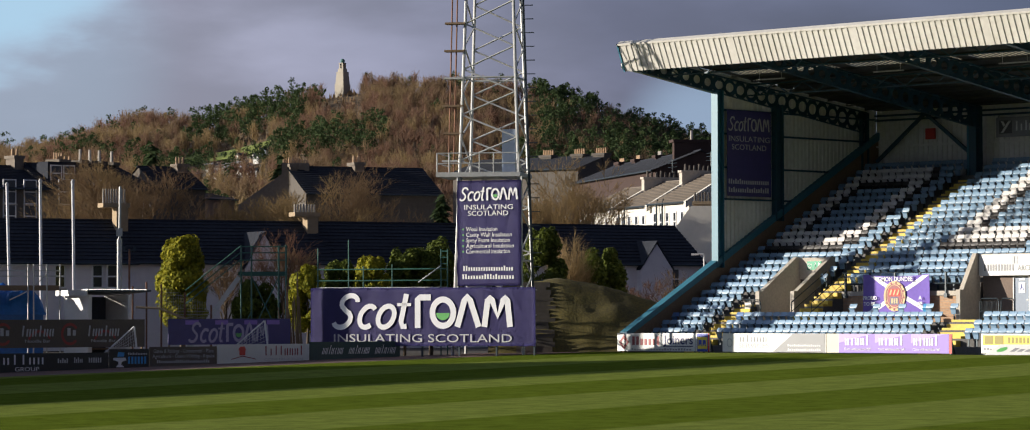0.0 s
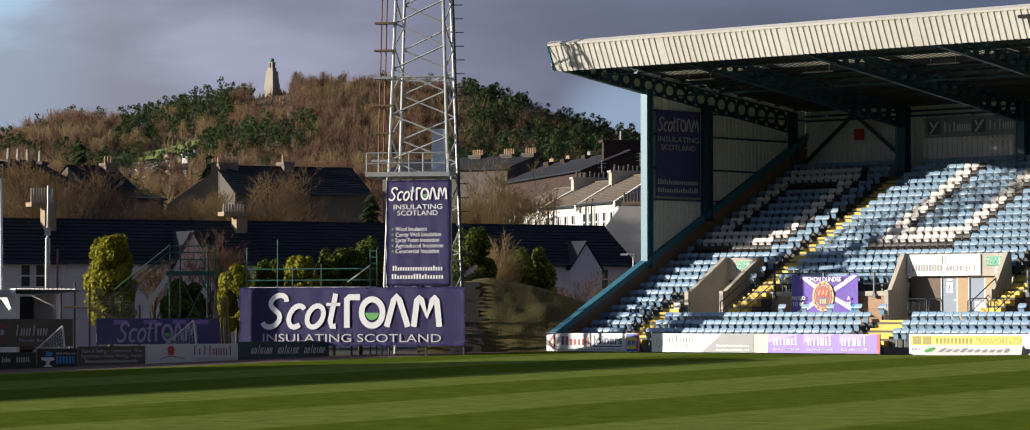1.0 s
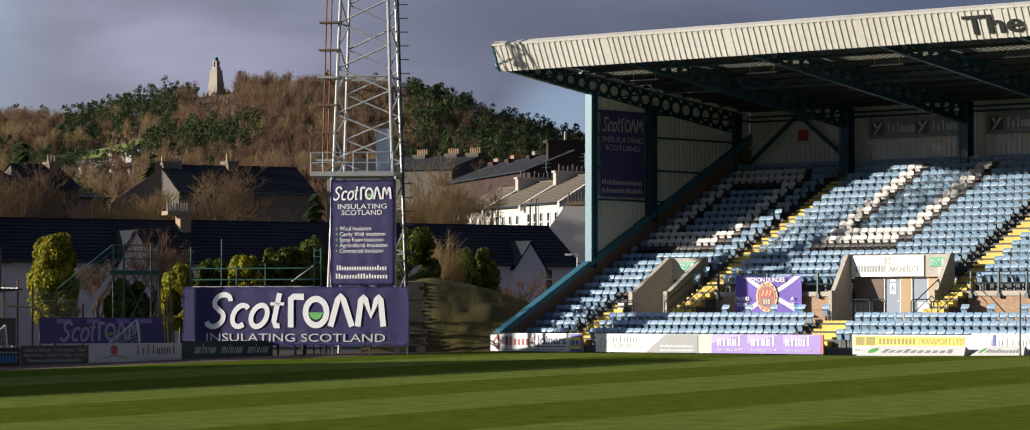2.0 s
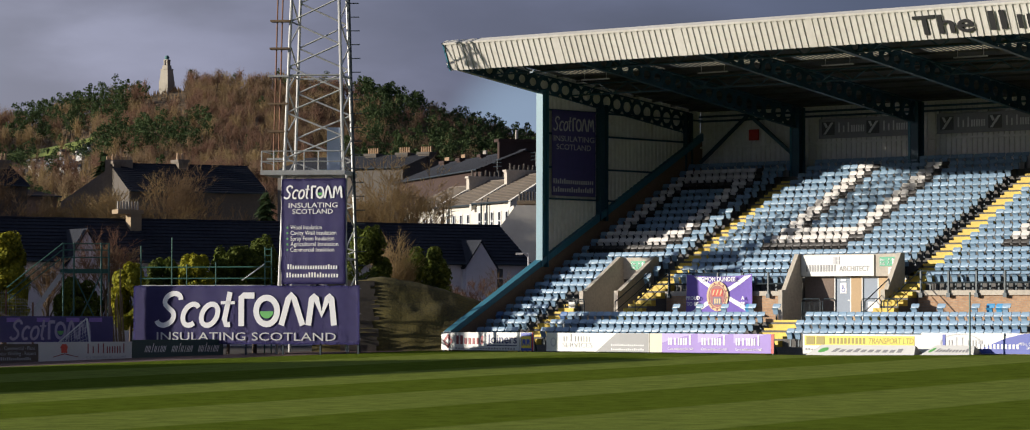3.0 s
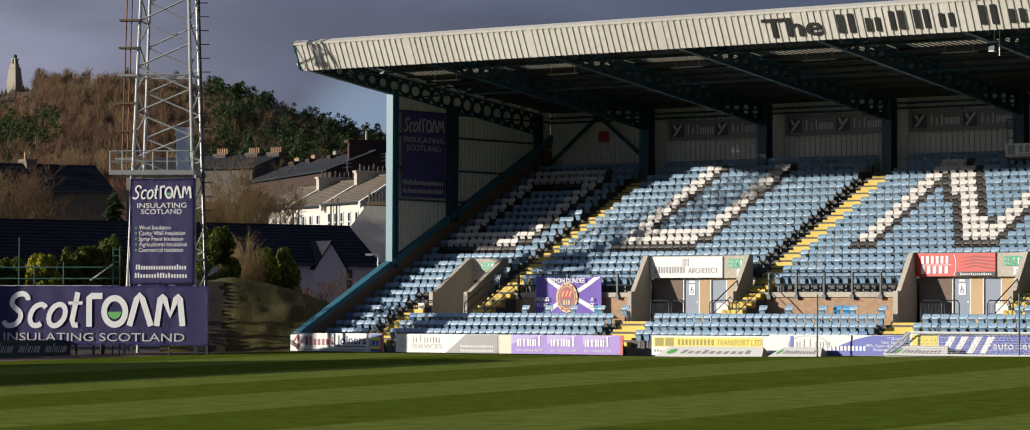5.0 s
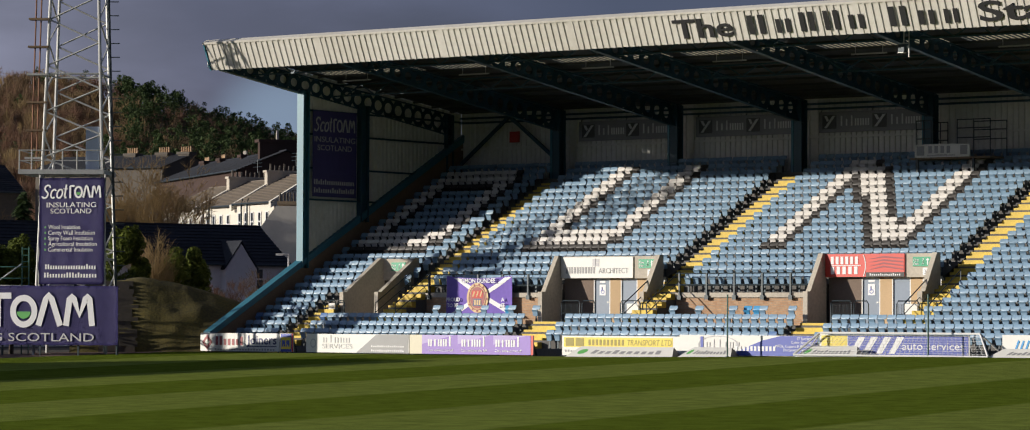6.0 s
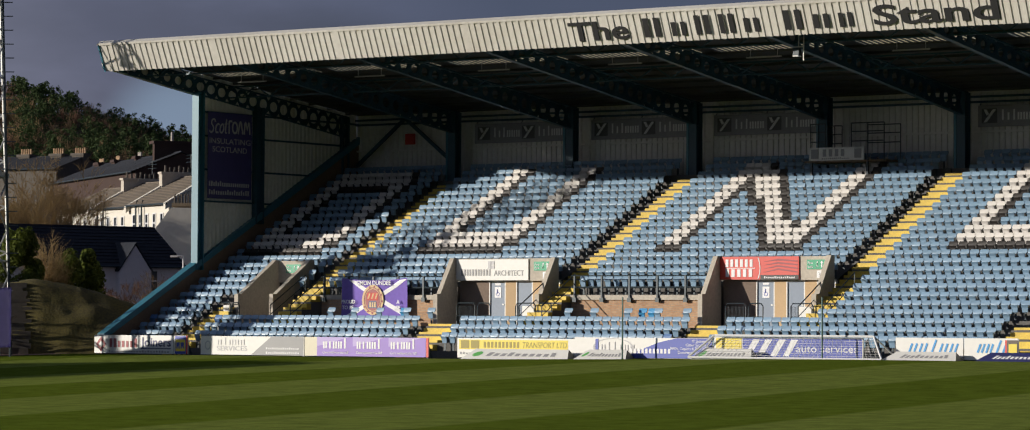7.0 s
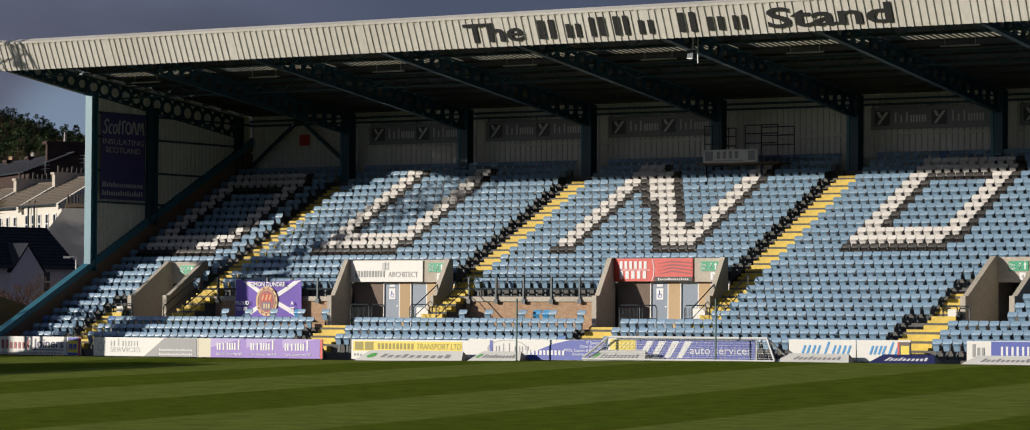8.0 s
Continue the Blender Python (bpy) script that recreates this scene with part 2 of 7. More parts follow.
def rooflight_material():
    m = bpy.data.materials.new("clear_rooflight")
    m.use_nodes = True
    n, l = m.node_tree.nodes, m.node_tree.links
    n.clear()
    out, tr = n.new("ShaderNodeOutputMaterial"), n.new("ShaderNodeBsdfTranslucent")
    tr.inputs["Color"].default_value = (0.95, 0.85, 0.55, 1)
    l.new(tr.outputs[0], out.inputs["Surface"])
    return m


ROOFLIGHT = rooflight_material()

BLUE_DEEP = mat("navy_print", (0.03, 0.035, 0.13), 0.45, vary=0.1)
CREAM_PRINT = mat("cream_print", (0.68, 0.63, 0.48), 0.5, vary=0.06)
OLIVE = mat("olive_print", (0.3, 0.24, 0.03), 0.5, vary=0.1)
FLAG = mat("violet_cloth", (0.2, 0.13, 0.5), 0.8, vary=0.12, scale=2)
RED_SOFT = mat("red_cloth_print", (0.6, 0.1, 0.08), 0.7, vary=0.1)
VINYL = mat("grey_vinyl", (0.27, 0.27, 0.29), 0.6, vary=0.12, scale=1.5)
VINYL_DARK = mat("dark_grey_vinyl", (0.09, 0.09, 0.1), 0.6, vary=0.12)
VINYL_PALE = mat("pale_grey_vinyl", (0.72, 0.72, 0.73), 0.6, vary=0.08)

RED_DULL = mat("dull_red_print", (0.35, 0.05, 0.04), 0.5, vary=0.1)
LILAC_FADED = mat("faded_lilac_print", (0.4, 0.35, 0.5), 0.6, vary=0.1)
CABINET = mat("pale_cabinet", (0.5, 0.57, 0.68), 0.5, vary=0.06)
WHITE_POLE = mat("white_pole_paint", (0.62, 0.62, 0.64), 0.4, vary=0.1)
TIMBER_PALE = mat("pale_timber", (0.42, 0.32, 0.2), 0.85, vary=0.2)
ALLOY = mat("dull_aluminium", (0.55, 0.55, 0.54), 0.45, 0.3, vary=0.15)

STONE_WARM = mat("warm_chimney_stone", (0.36, 0.27, 0.17), 0.9, vary=0.2, scale=2)
STONE_PINK = mat("pinkish_stone", (0.3, 0.22, 0.18), 0.9, vary=0.15, scale=2)
CHIMNEY_PIPE = mat("pale_clay_pipe", (0.42, 0.38, 0.33), 0.8, vary=0.2)
BRICK_RED = mat("dark_red_brick", (0.05, 0.028, 0.022), 0.9, vary=0.2)
HEATH = mat("brown_heath", (0.13, 0.085, 0.045), 0.95, vary=0.4, scale=0.15, stain=(0.08, 0.06, 0.03))
MEADOW = mat("meadow_grass", (0.22, 0.27, 0.05), 0.9, vary=0.25, scale=0.3)
GRANITE = mat("pale_granite", (0.42, 0.38, 0.31), 0.9, vary=0.15, scale=1)
VERDIGRIS = mat("verdigris", (0.08, 0.2, 0.19), 0.7, vary=0.2)

# ---- building helpers ----
def box(bm, x0, y0, z0, x1, y1, z1):
    vs = [bm.verts.new(p) for p in ((x0, y0, z0), (x1, y0, z0), (x1, y1, z0), (x0, y1, z0), (x0, y0, z1), (x1, y0, z1), (x1, y1, z1), (x0, y1, z1))]
    for f in ((0, 3, 2, 1), (4, 5, 6, 7), (0, 1, 5, 4), (1, 2, 6, 5), (2, 3, 7, 6), (3, 0, 4, 7)):
        bm.faces.new([vs[i] for i in f])
    return vs


def beam(bm, a, b, w, h=None):
    """A straight bar from a to b, w wide and h deep."""
    a, b = Vector(a), Vector(b)
    h = h or w
    d = (b - a).normalized()
    side = d.cross(Vector((0, 0, 1)))
    side = Vector((1, 0, 0)) if side.length < 1e-4 else side.normalized()
    up = side.cross(d)
    ring = [[bm.verts.new(p + side * (sx * w / 2) + up * (sy * h / 2)) for sx, sy in ((-1, -1), (1, -1), (1, 1), (-1, 1))] for p in (a, b)]
    for i in range(4):
        j = (i + 1) % 4
        bm.faces.new((ring[0][i], ring[0][j], ring[1][j], ring[1][i]))
    bm.faces.new(ring[0][::-1])
    bm.faces.new(ring[1])


def tube(bm, pts, r, sides=6, r_end=None):
    """A round bar along pts."""
    pts = [Vector(p) for p in pts]
    rings = []
    for i, p in enumerate(pts):
        d = (pts[min(i + 1, len(pts) - 1)] - pts[max(i - 1, 0)]).normalized()
        side = d.cross(Vector((0.13, 0.07, 1)))
        side = Vector((1, 0, 0)) if side.length < 1e-4 else side.normalized()
        up = side.cross(d)
        rr = r + ((r_end if r_end is not None else r) - r) * i / max(1, len(pts) - 1)
        rings.append([bm.verts.new(p + (side * math.cos(k * math.tau / sides) + up * math.sin(k * math.tau / sides)) * rr) for k in range(sides)])
    for a, b in zip(rings, rings[1:]):
        for k in range(sides):
            bm.faces.new((a[k], a[(k + 1) % sides], b[(k + 1) % sides], b[k]))
    bm.faces.new(rings[0][::-1])
    bm.faces.new(rings[-1])


def prism(bm, outline, axis, lo, hi):
    """An outline of (u, v) pairs drawn out along an axis: 'x' takes (y, z), 'y' takes (x, z), 'z' takes (x, y)."""
    def at(u, v, w):
        return {"x": (w, u, v), "y": (u, w, v), "z": (u, v, w)}[axis]
    a = [bm.verts.new(at(u, v, lo)) for u, v in outline]
    b = [bm.verts.new(at(u, v, hi)) for u, v in outline]
    k = len(a)
    for i in range(k):
        bm.faces.new((a[i], a[(i + 1) % k], b[(i + 1) % k], b[i]))
    bm.faces.new(a[::-1])
    bm.faces.new(b)


def mesh_of(bm, name):
    bmesh.ops.recalc_face_normals(bm, faces=bm.faces)
    me = bpy.data.meshes.new(name)
    bm.to_mesh(me)
    bm.free()
    return me


def part(name, bm, material, parent=None, label=""):
    me = bm if isinstance(bm, bpy.types.Mesh) else mesh_of(bm, name)
    if not me.materials:
        me.materials.append(material)
    ob = new(name, me)
    ob.parent = parent
    if label:
        ob["label"] = label
    return ob


def one(draw, *args):
    bm = bmesh.new()
    draw(bm, *args)
    return bm


def thing(name, label, category, at=None, group="", kind=""):
    ob = new(name)
    ob.empty_display_size = 0.2
    if at is not None:
        ob.matrix_basis = at if isinstance(at, Matrix) else Matrix.Translation(at)
    return tagged(ob, label, category, group, kind)


def facing(p, toward=(0.0, 0.0)):
    """A pose at p whose +x runs to the right and +y away, for one who looks from toward."""
    yaw = math.atan2(p[1] - toward[1], p[0] - toward[0]) - math.pi / 2
    return Matrix.Translation(p) @ Matrix.Rotation(yaw, 4, "Z")


def polar(yaw, dist, z=0.0):
    """A point dist metres from the tripod, yaw degrees to the left of the +y axis."""
    a = radians(yaw)
    return (-math.sin(a) * dist, math.cos(a) * dist, z)


def words(text, size, material, parent, x, z, y=-0.012, name="lettering", width=None, slant=0.0, center=False, fat=0.0, depth=0.003):
    """Flat lettering in the built-in font on the xz plane of its parent, from x, on the line z."""
    cu = bpy.data.curves.new(name, "FONT")
    cu.body, cu.size, cu.extrude, cu.shear, cu.offset = text, size, depth, slant, fat
    cu.resolution_u = 3
    tmp = bpy.data.objects.new("tmp", cu)
    me = bpy.data.meshes.new_from_object(tmp)
    me.name = name
    bpy.data.objects.remove(tmp)
    bpy.data.curves.remove(cu)
    xs = [v.co.x for v in me.vertices]
    lo, hi = min(xs), max(xs)
    k = width / (hi - lo) if width else 1.0
    shift = -(hi + lo) / 2 * k if center else -lo * k
    me.transform(Matrix.Translation((x + shift, y, z)) @ Matrix.Rotation(math.pi / 2, 4, "X") @ Matrix.Diagonal((k, 1, 1, 1)))
    me.materials.clear()
    me.materials.append(material)
    return part(name, me, material, parent)


def bars(parent, material, spec, z, h, y=-0.012, name="printed_bar", slant=0.0):
    """Plain bars in place of lettering: spec is a list of (x, width, height factor)."""
    for x, w, k in spec:
        bm = bmesh.new()
        s = slant * h * k
        prism(bm, [(x, z), (x + w, z), (x + w + s, z + h * k), (x + s, z + h * k)], "y", y - 0.004, y + 0.003)
        part(name, bm, material, parent)


def letter_bars(parent, material, n, x, width, z, h, seed=1, y=-0.012, tall=0.3, gap=0.42, slant=0.0):
    """n upright bars that fill a width, some of them taller, as a word seen from afar."""
    rnd = random.Random(seed)
    step = width / n
    bars(parent, material, [(x + i * step, step * (1 - gap), 1.0 if (i == 0 or rnd.random() < tall) else 0.72) for i in range(n)], z, h, y, slant=slant)


def disc(bm, cx, cz, r, y, r_in=0.0, a0=0.0, a1=math.tau, sides=24, sx=1.0, thick=0.006):
    """A flat disc, ring or sector in the xz plane."""
    full = a1 - a0 > math.tau - 1e-3
    n = sides if full else sides + 1
    pts = [(math.cos(a0 + (a1 - a0) * i / sides), math.sin(a0 + (a1 - a0) * i / sides)) for i in range(n)]
    for yy in (y - thick, y):
        out = [bm.verts.new((cx + c * r * sx, yy, cz + s * r)) for c, s in pts]
        if r_in:
            inn = [bm.verts.new((cx + c * r_in * sx, yy, cz + s * r_in)) for c, s in pts]
            for i in range(n if full else n - 1):
                j = (i + 1) % n
                bm.faces.new((out[i], out[j], inn[j], inn[i]))
        else:
            bm.faces.new(out)

# ---- ground and pitch ----
SLOPE = 0.02


def lie(x, y):
    """Height of the sloping field and its surrounds."""
    return SLOPE * (min(y, 117.0) - 117.0)


def crown(x):
    """The field lies a little higher along the middle of the goal line."""
    return 0.2 * min(1.0, max(0.0, (x + 84.0) / 18.0))


def build_ground():
    bm = bmesh.new()
    ys = [-2600, -60, 117, 140, 170, 210, 300, 420, 600, 2500, 4800]
    zs = [-4.2, -3.7, -0.16, -0.16, 0.2, 0.8, 3.0, 6.0, 8.0, 20.0, 40.0]
    cols = [-4500, -2000, -400, -140, 120, 1500, 4000]
    grid = [[bm.verts.new((x, y, z)) for x in cols] for y, z in zip(ys, zs)]
    for a, b in zip(grid, grid[1:]):
        for i in range(len(cols) - 1):
            bm.faces.new((a[i], a[i + 1], b[i + 1], b[i]))
    tagged(part("ground", bm, EARTH), "dark trodden ground reaching to the horizon", "ground", kind="structure")
    bm = bmesh.new()
    nx, ny = 44, 32
    x0, x1, y0, y1 = -108.6, -22.0, 6.0, 116.9
    def top(x, y):
        edge = min(1.0, max(0.0, (y1 - y) / 8.0), max(0.0, (x - x0) / 12.0))
        return lie(x, y) + 0.10 * edge ** 0.5 + crown(x) * min(1.0, max(0.0, (y - 60.0) / 50.0))
    g = [[bm.verts.new((x0 + (x1 - x0) * i / nx, y, top(x0 + (x1 - x0) * i / nx, y))) for i in range(nx + 1)]
         for y in [y0 + (y1 - y0) * (1 - (1 - j / ny) ** 1.6) for j in range(ny + 1)]]
    for a, b in zip(g, g[1:]):
        for i in range(nx):
            bm.faces.new((a[i], a[i + 1], b[i + 1], b[i]))
    for f in bm.faces:
        f.smooth = True
    tagged(part("pitch", bm, TURF), "mown football pitch with light and dark stripes", "pitch", kind="structure")
    bm = bmesh.new()
    v = [bm.verts.new((x, y, lie(x, y) + 0.02)) for x, y in ((-112.9, 40), (-108.4, 40), (-108.4, 117.4), (-112.9, 117.4))]
    bm.faces.new(v)
    tagged(part("track", bm, TRACK), "worn reddish cinder track beside the pitch", "track", kind="structure")


build_ground()


def build_enclosure():
    """The covered terrace along the touchline, which shades the near side of the pitch."""
    bm = bmesh.new()
    z0 = -1.2
    prism(bm, [(-113.2, z0), (-113.2, 0.3), (-119.3, 2.6), (-119.3, 8.75), (-112.6, 8.25), (-112.6, 8.6), (-119.6, 9.15), (-119.6, z0)], "y", 5.0, 76.9)
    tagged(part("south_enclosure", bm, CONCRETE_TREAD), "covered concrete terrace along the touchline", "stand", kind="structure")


build_enclosure()


def build_near_terrace():
    """The low terrace in the far corner on which the tripod stands."""
    bm = bmesh.new()
    prism(bm, [(2.2, -3.2), (2.2, -0.6), (1.0, -0.6), (1.0, 0.1), (-9.0, 0.1), (-9.0, -4.2)], "x", -7.0, 26.0)
    tagged(part("near_terrace", bm, CONCRETE_TREAD), "low stepped concrete terrace in the near corner", "terrace", kind="structure")


build_near_terrace()

# ---- the seated stand ----
ROWS, ROW_Y, ROW_D, ROW_Z, ROW_R = 24, 119.0, 0.73, 0.32, 0.374
X_L, X_R = -107.0, -36.0
SEAT_W = 0.46
AISLES = [(-99.75, -98.6), (-85.1, -83.95), (-70.45, -69.3)]
LOWER_AISLES = [(-103.95, -102.75), (-89.9, -88.3), (-75.4, -73.7), (-60.0, -58.3)]
NARROW, WIDE = [(-102.8, -100.6), (-58.2, -56.0)], [(-90.9, -85.1), (-76.3, -70.5)]
WALK_Z, WALK_WALL = ROW_Z + 3 * ROW_R, 123.9
COLUMNS = [-107.0 + 7.36 * k for k in range(10)]
BACK = 137.2


def tread(i):
    """Front edge and floor height of a row."""
    return ROW_Y - 0.45 + ROW_D * i, ROW_Z + ROW_R * i


def steps(i0, i1):
    out = []
    for i in range(i0, i1):
        y, z = tread(i)
        out += [(y, z - ROW_R), (y, z)]
    return out


def build_terrace():
    root = thing("terrace", "stepped concrete terrace under the seats", "terrace", kind="structure")
    foot, top = [(117.5, -0.3), (117.5, ROW_Z - ROW_R)], [(BACK, tread(ROWS - 1)[1]), (BACK, -0.3)]
    full = foot + steps(0, ROWS) + top
    cut = foot + steps(0, 4) + [(WALK_WALL, WALK_Z), (WALK_WALL, tread(7)[1] - 0.02)] + steps(8, ROWS) + top
    low = foot + steps(0, 4) + [(BACK, WALK_Z), (BACK, -0.3)]
    def upper(y, i):
        return [(y, 3.62), (y, tread(i)[1])] + steps(i + 1, ROWS) + [(BACK, tread(ROWS - 1)[1]), (BACK, 3.62)]
    spans = []
    a1, a2, a3 = AISLES
    (n1, n2), (w1, w2) = NARROW, WIDE
    for lo, hi, kind in ((X_L + 0.2, n1[0], "full"), (*n1, "narrow"), (n1[1], a1[0], "cut"), (*a1, "full"), (a1[1], w1[0], "cut"), (*w1, "wide"), (*a2, "full"),
                         (a2[1], w2[0], "cut"), (*w2, "wide"), (a3[0], n2[0], "full"), (*n2, "narrow"), (n2[1], X_R, "full")):
        bm = bmesh.new()
        if kind in ("full", "cut"):
            prism(bm, full if kind == "full" else cut, "x", lo, hi)
        else:
            prism(bm, low, "x", lo, hi)
            prism(bm, upper(125.5, 9) if kind == "narrow" else upper(124.7, 8), "x", lo, hi)
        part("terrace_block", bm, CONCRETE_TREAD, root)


build_terrace()


def build_aisles():
    """Yellow painted steps, two to a row."""
    me = {}
    def step_mesh(w):
        key = round(w, 2)
        if key not in me:
            me[key] = mesh_of(one(box, 0, 0, 0, w, ROW_D / 2 - 0.02, ROW_R / 2 - 0.012), "step")
        return me[key]
    for (x0, x1), lo, hi in [(a, 4, ROWS - 1) for a in AISLES] + [(a, 0, 4) for a in LOWER_AISLES] + [((NARROW[0][0] - 1.1, NARROW[0][0] - 0.1), 4, 6), ((NARROW[1][0] - 1.2, NARROW[1][0] - 0.1), 4, 8)]:
        root = thing("aisle_steps", "worn yellow painted concrete aisle steps", "steps", (x0, 0, 0), "yellow aisles of the stand")
        for i in range(lo, hi):
            y, z = tread(i)
            for h in (0, 1):
                ob = part("step", step_mesh(x1 - x0), YELLOW, root)
                ob.location = (0, y - ROW_D / 2 * (1 - h) + 0.002, z - ROW_R * (1 - h) + 0.004)
                ob.scale.z = 0.6 if h else 1.6


build_aisles()


def solid(bm, m, pts, th):
    """A panel of outline (x, z, y), th thick."""
    f = [bm.verts.new(m @ Vector((x, y, z))) for x, z, y in pts]
    b = [bm.verts.new(m @ Vector((x, y + th, z))) for x, z, y in pts]
    k = len(f)
    bm.faces.new(f)
    bm.faces.new(b[::-1])
    for i in range(k):
        bm.faces.new((f[(i + 1) % k], f[i], b[i], b[(i + 1) % k]))


SW = 0.22
SEAT_BACK = [(-SW + 0.045, 0.655, 0.02), (SW - 0.045, 0.655, 0.02), (SW - 0.004, 0.72, 0.035), (SW - 0.004, 0.8, 0.07), (SW - 0.03, 0.855, 0.1), (-SW + 0.03, 0.855, 0.1), (-SW + 0.004, 0.8, 0.07), (-SW + 0.004, 0.72, 0.035)]
SEAT_PAN = [(-SW + 0.1, 0.36, -0.01), (SW - 0.1, 0.36, -0.01), (SW - 0.075, 0.56, -0.05), (SW - 0.055, 0.665, -0.12), (-SW + 0.055, 0.665, -0.12), (-SW + 0.075, 0.56, -0.05)]
SEAT_LEG = [(-0.045, 0.0, 0.04), (0.045, 0.0, 0.04), (0.035, 0.62, 0.03), (-0.035, 0.62, 0.03)]


def letter_cells():
    """White seats as (column, row) per letter, rows 12 to 22."""
    d, u, nn = set(), set(), set()
    for r in range(12, 23):
        for c in range(12):
            if c in (0, 1) or (r in (12, 13, 21, 22) and c < (10 if r in (12, 22) else 11)) or (c in (9, 10) and 12 < r < 22):
                d.add((c, r))
            if c in (0, 1) or (c in (9, 10) and r > 12) or (r in (12, 13) and c < (10 if r == 12 else 11)):
                u.add((c, r))
        k = (22 - r) / 10 * 11.4 + 1.6
        for c in range(16):
            if c in (0, 1) or c in (14, 15) or abs(c - k) <= 1.3:
                nn.add((c, r))
    return ((d, -106.2), (u, -95.2), (nn, -81.1), (d, -65.9))


def skip_seat(x, i):
    if i > 3 and any(a - 0.34 < x < b + 0.22 for a, b in AISLES):
        return True
    if i <= 3 and any(a - 0.2 < x < b + 0.2 for a, b in LOWER_AISLES):
        return True
    if i == 3 and -100.6 < x < -69.3 or 3 < i < 7 and -100.4 < x < -69.2:
        return True
    if i in (4, 5) and NARROW[0][0] - 1.3 < x < NARROW[0][0] or 3 < i < 8 and NARROW[1][0] - 1.4 < x < NARROW[1][0]:
        return True
    for (a, b), hi in [(v, 9) for v in NARROW] + [(v, 8) for v in WIDE]:
        if 3 <= i <= hi and a - 0.35 < x < b + 0.35:
            return True
    return False


def build_seats():
    white, black = set(), set()
    for cells, x0 in letter_cells():
        base = round((x0 - X_L - 0.45) / SEAT_W)
        white |= {(base + c, r) for c, r in cells}
    for c, r in white:
        black |= {(c + 1, r), (c, r - 1), (c + 1, r - 1)}
    black -= white
    rnd = random.Random(4)
    pools = {k: bmesh.new() for k in ("blue", "white", "black", "navy")}
    legs = bmesh.new()
    single = {key: mesh_of(one(solid, Matrix(), shape, th), key) for key, shape, th in (("backrest", SEAT_BACK, 0.035), ("seat_pan", SEAT_PAN, 0.06), ("bracket", SEAT_LEG, 0.04))}
    def lone(x, y, z, colour=SEAT_BLUE, lean=0.0):
        root = thing("stadium_seat", "light blue plastic tip-up seat, folded up" if colour is SEAT_BLUE else "bright blue plastic tip-up seat, folded up", "seat", pose(x, y, z, lean, 0, rnd.uniform(-1.5, 1.5)), "front rows of stadium seats")
        for key, me in single.items():
            ob = part(key, me, colour if key != "bracket" else STEEL_DARK, root)
            if colour is not SEAT_BLUE and key != "bracket":
                ob.material_slots[0].link = "OBJECT"
                ob.material_slots[0].material = colour
    for i in range(ROWS):
        y = ROW_Y + ROW_D * i
        z = tread(i)[1]
        for k in range(int((X_R - X_L - 0.6) / SEAT_W)):
            x = X_L + 0.45 + k * SEAT_W
            if skip_seat(x, i):
                continue
            if i < 3 and -101 < x < -57 and not (i == 0 and x < -60):
                lone(x, y, z)
                continue
            kind = "white" if (k, i) in white else "black" if (k, i) in black else "navy" if rnd.random() < 0.006 else "blue"
            m = pose(x, y, z, rnd.uniform(-2, 2), 0, rnd.uniform(-1.5, 1.5))
            solid(pools[kind], m, SEAT_BACK, 0.035)
            solid(pools[kind], m, SEAT_PAN, 0.06)
            solid(legs, m, SEAT_LEG, 0.04)
    y, z = ROW_Y + ROW_D * 3, tread(3)[1]
    for x in (-96.0, -94.6, -93.1, -91.5, -90.1, -82.4, -81.0, -79.2, -77.6, -76.1):
        lone(x, y, z)
    for x in (-78.65, -78.15, -91.95):
        lone(x, y + 0.35, z, SEAT_BRIGHT)
    for kind, bm in pools.items():
        material = {"blue": SEAT_BLUE, "white": SEAT_WHITE, "black": SEAT_BLACK, "navy": SEAT_NAVY}[kind]
        tagged(part(kind + "_seating", bm, material), f"rows of {kind} plastic tip-up seats on the terrace", "seats", kind="stuff")
    tagged(part("seat_brackets", legs, STEEL_DARK), "dark steel brackets under the rows of seats", "brackets", kind="stuff")


build_seats()


def ribbed(bm, x0, x1, at, pitch, proud, width):
    """Upright ribs on a sheet: at(x, s, out) gives the point at the height share s, out from the sheet."""
    n = int((x1 - x0) / pitch)
    for i in range(n):
        x = x0 + (i + 0.5) * (x1 - x0) / n
        vs = [bm.verts.new(at(x + dx, s, o)) for s in (0, 1) for dx, o in ((-width / 2, 0), (-width / 2 + 0.02, proud), (width / 2 - 0.02, proud), (width / 2, 0))]
        for a, b in ((0, 1), (1, 2), (2, 3)):
            bm.faces.new((vs[a], vs[b], vs[b + 4], vs[a + 4]))


F_TOP, F_BOT = (116.6, 15.0), (117.17, 13.68)


def fascia_at(x, s, o=0.0):
    n = Vector((0, -(F_TOP[1] - F_BOT[1]), F_TOP[0] - F_BOT[0])).normalized()
    p = Vector((x, F_BOT[0] + (F_TOP[0] - F_BOT[0]) * s, F_BOT[1] + (F_TOP[1] - F_BOT[1]) * s))
    return p + n * o


def roof_z(y):
    return 14.88 - (y - 116.7) * 0.1104


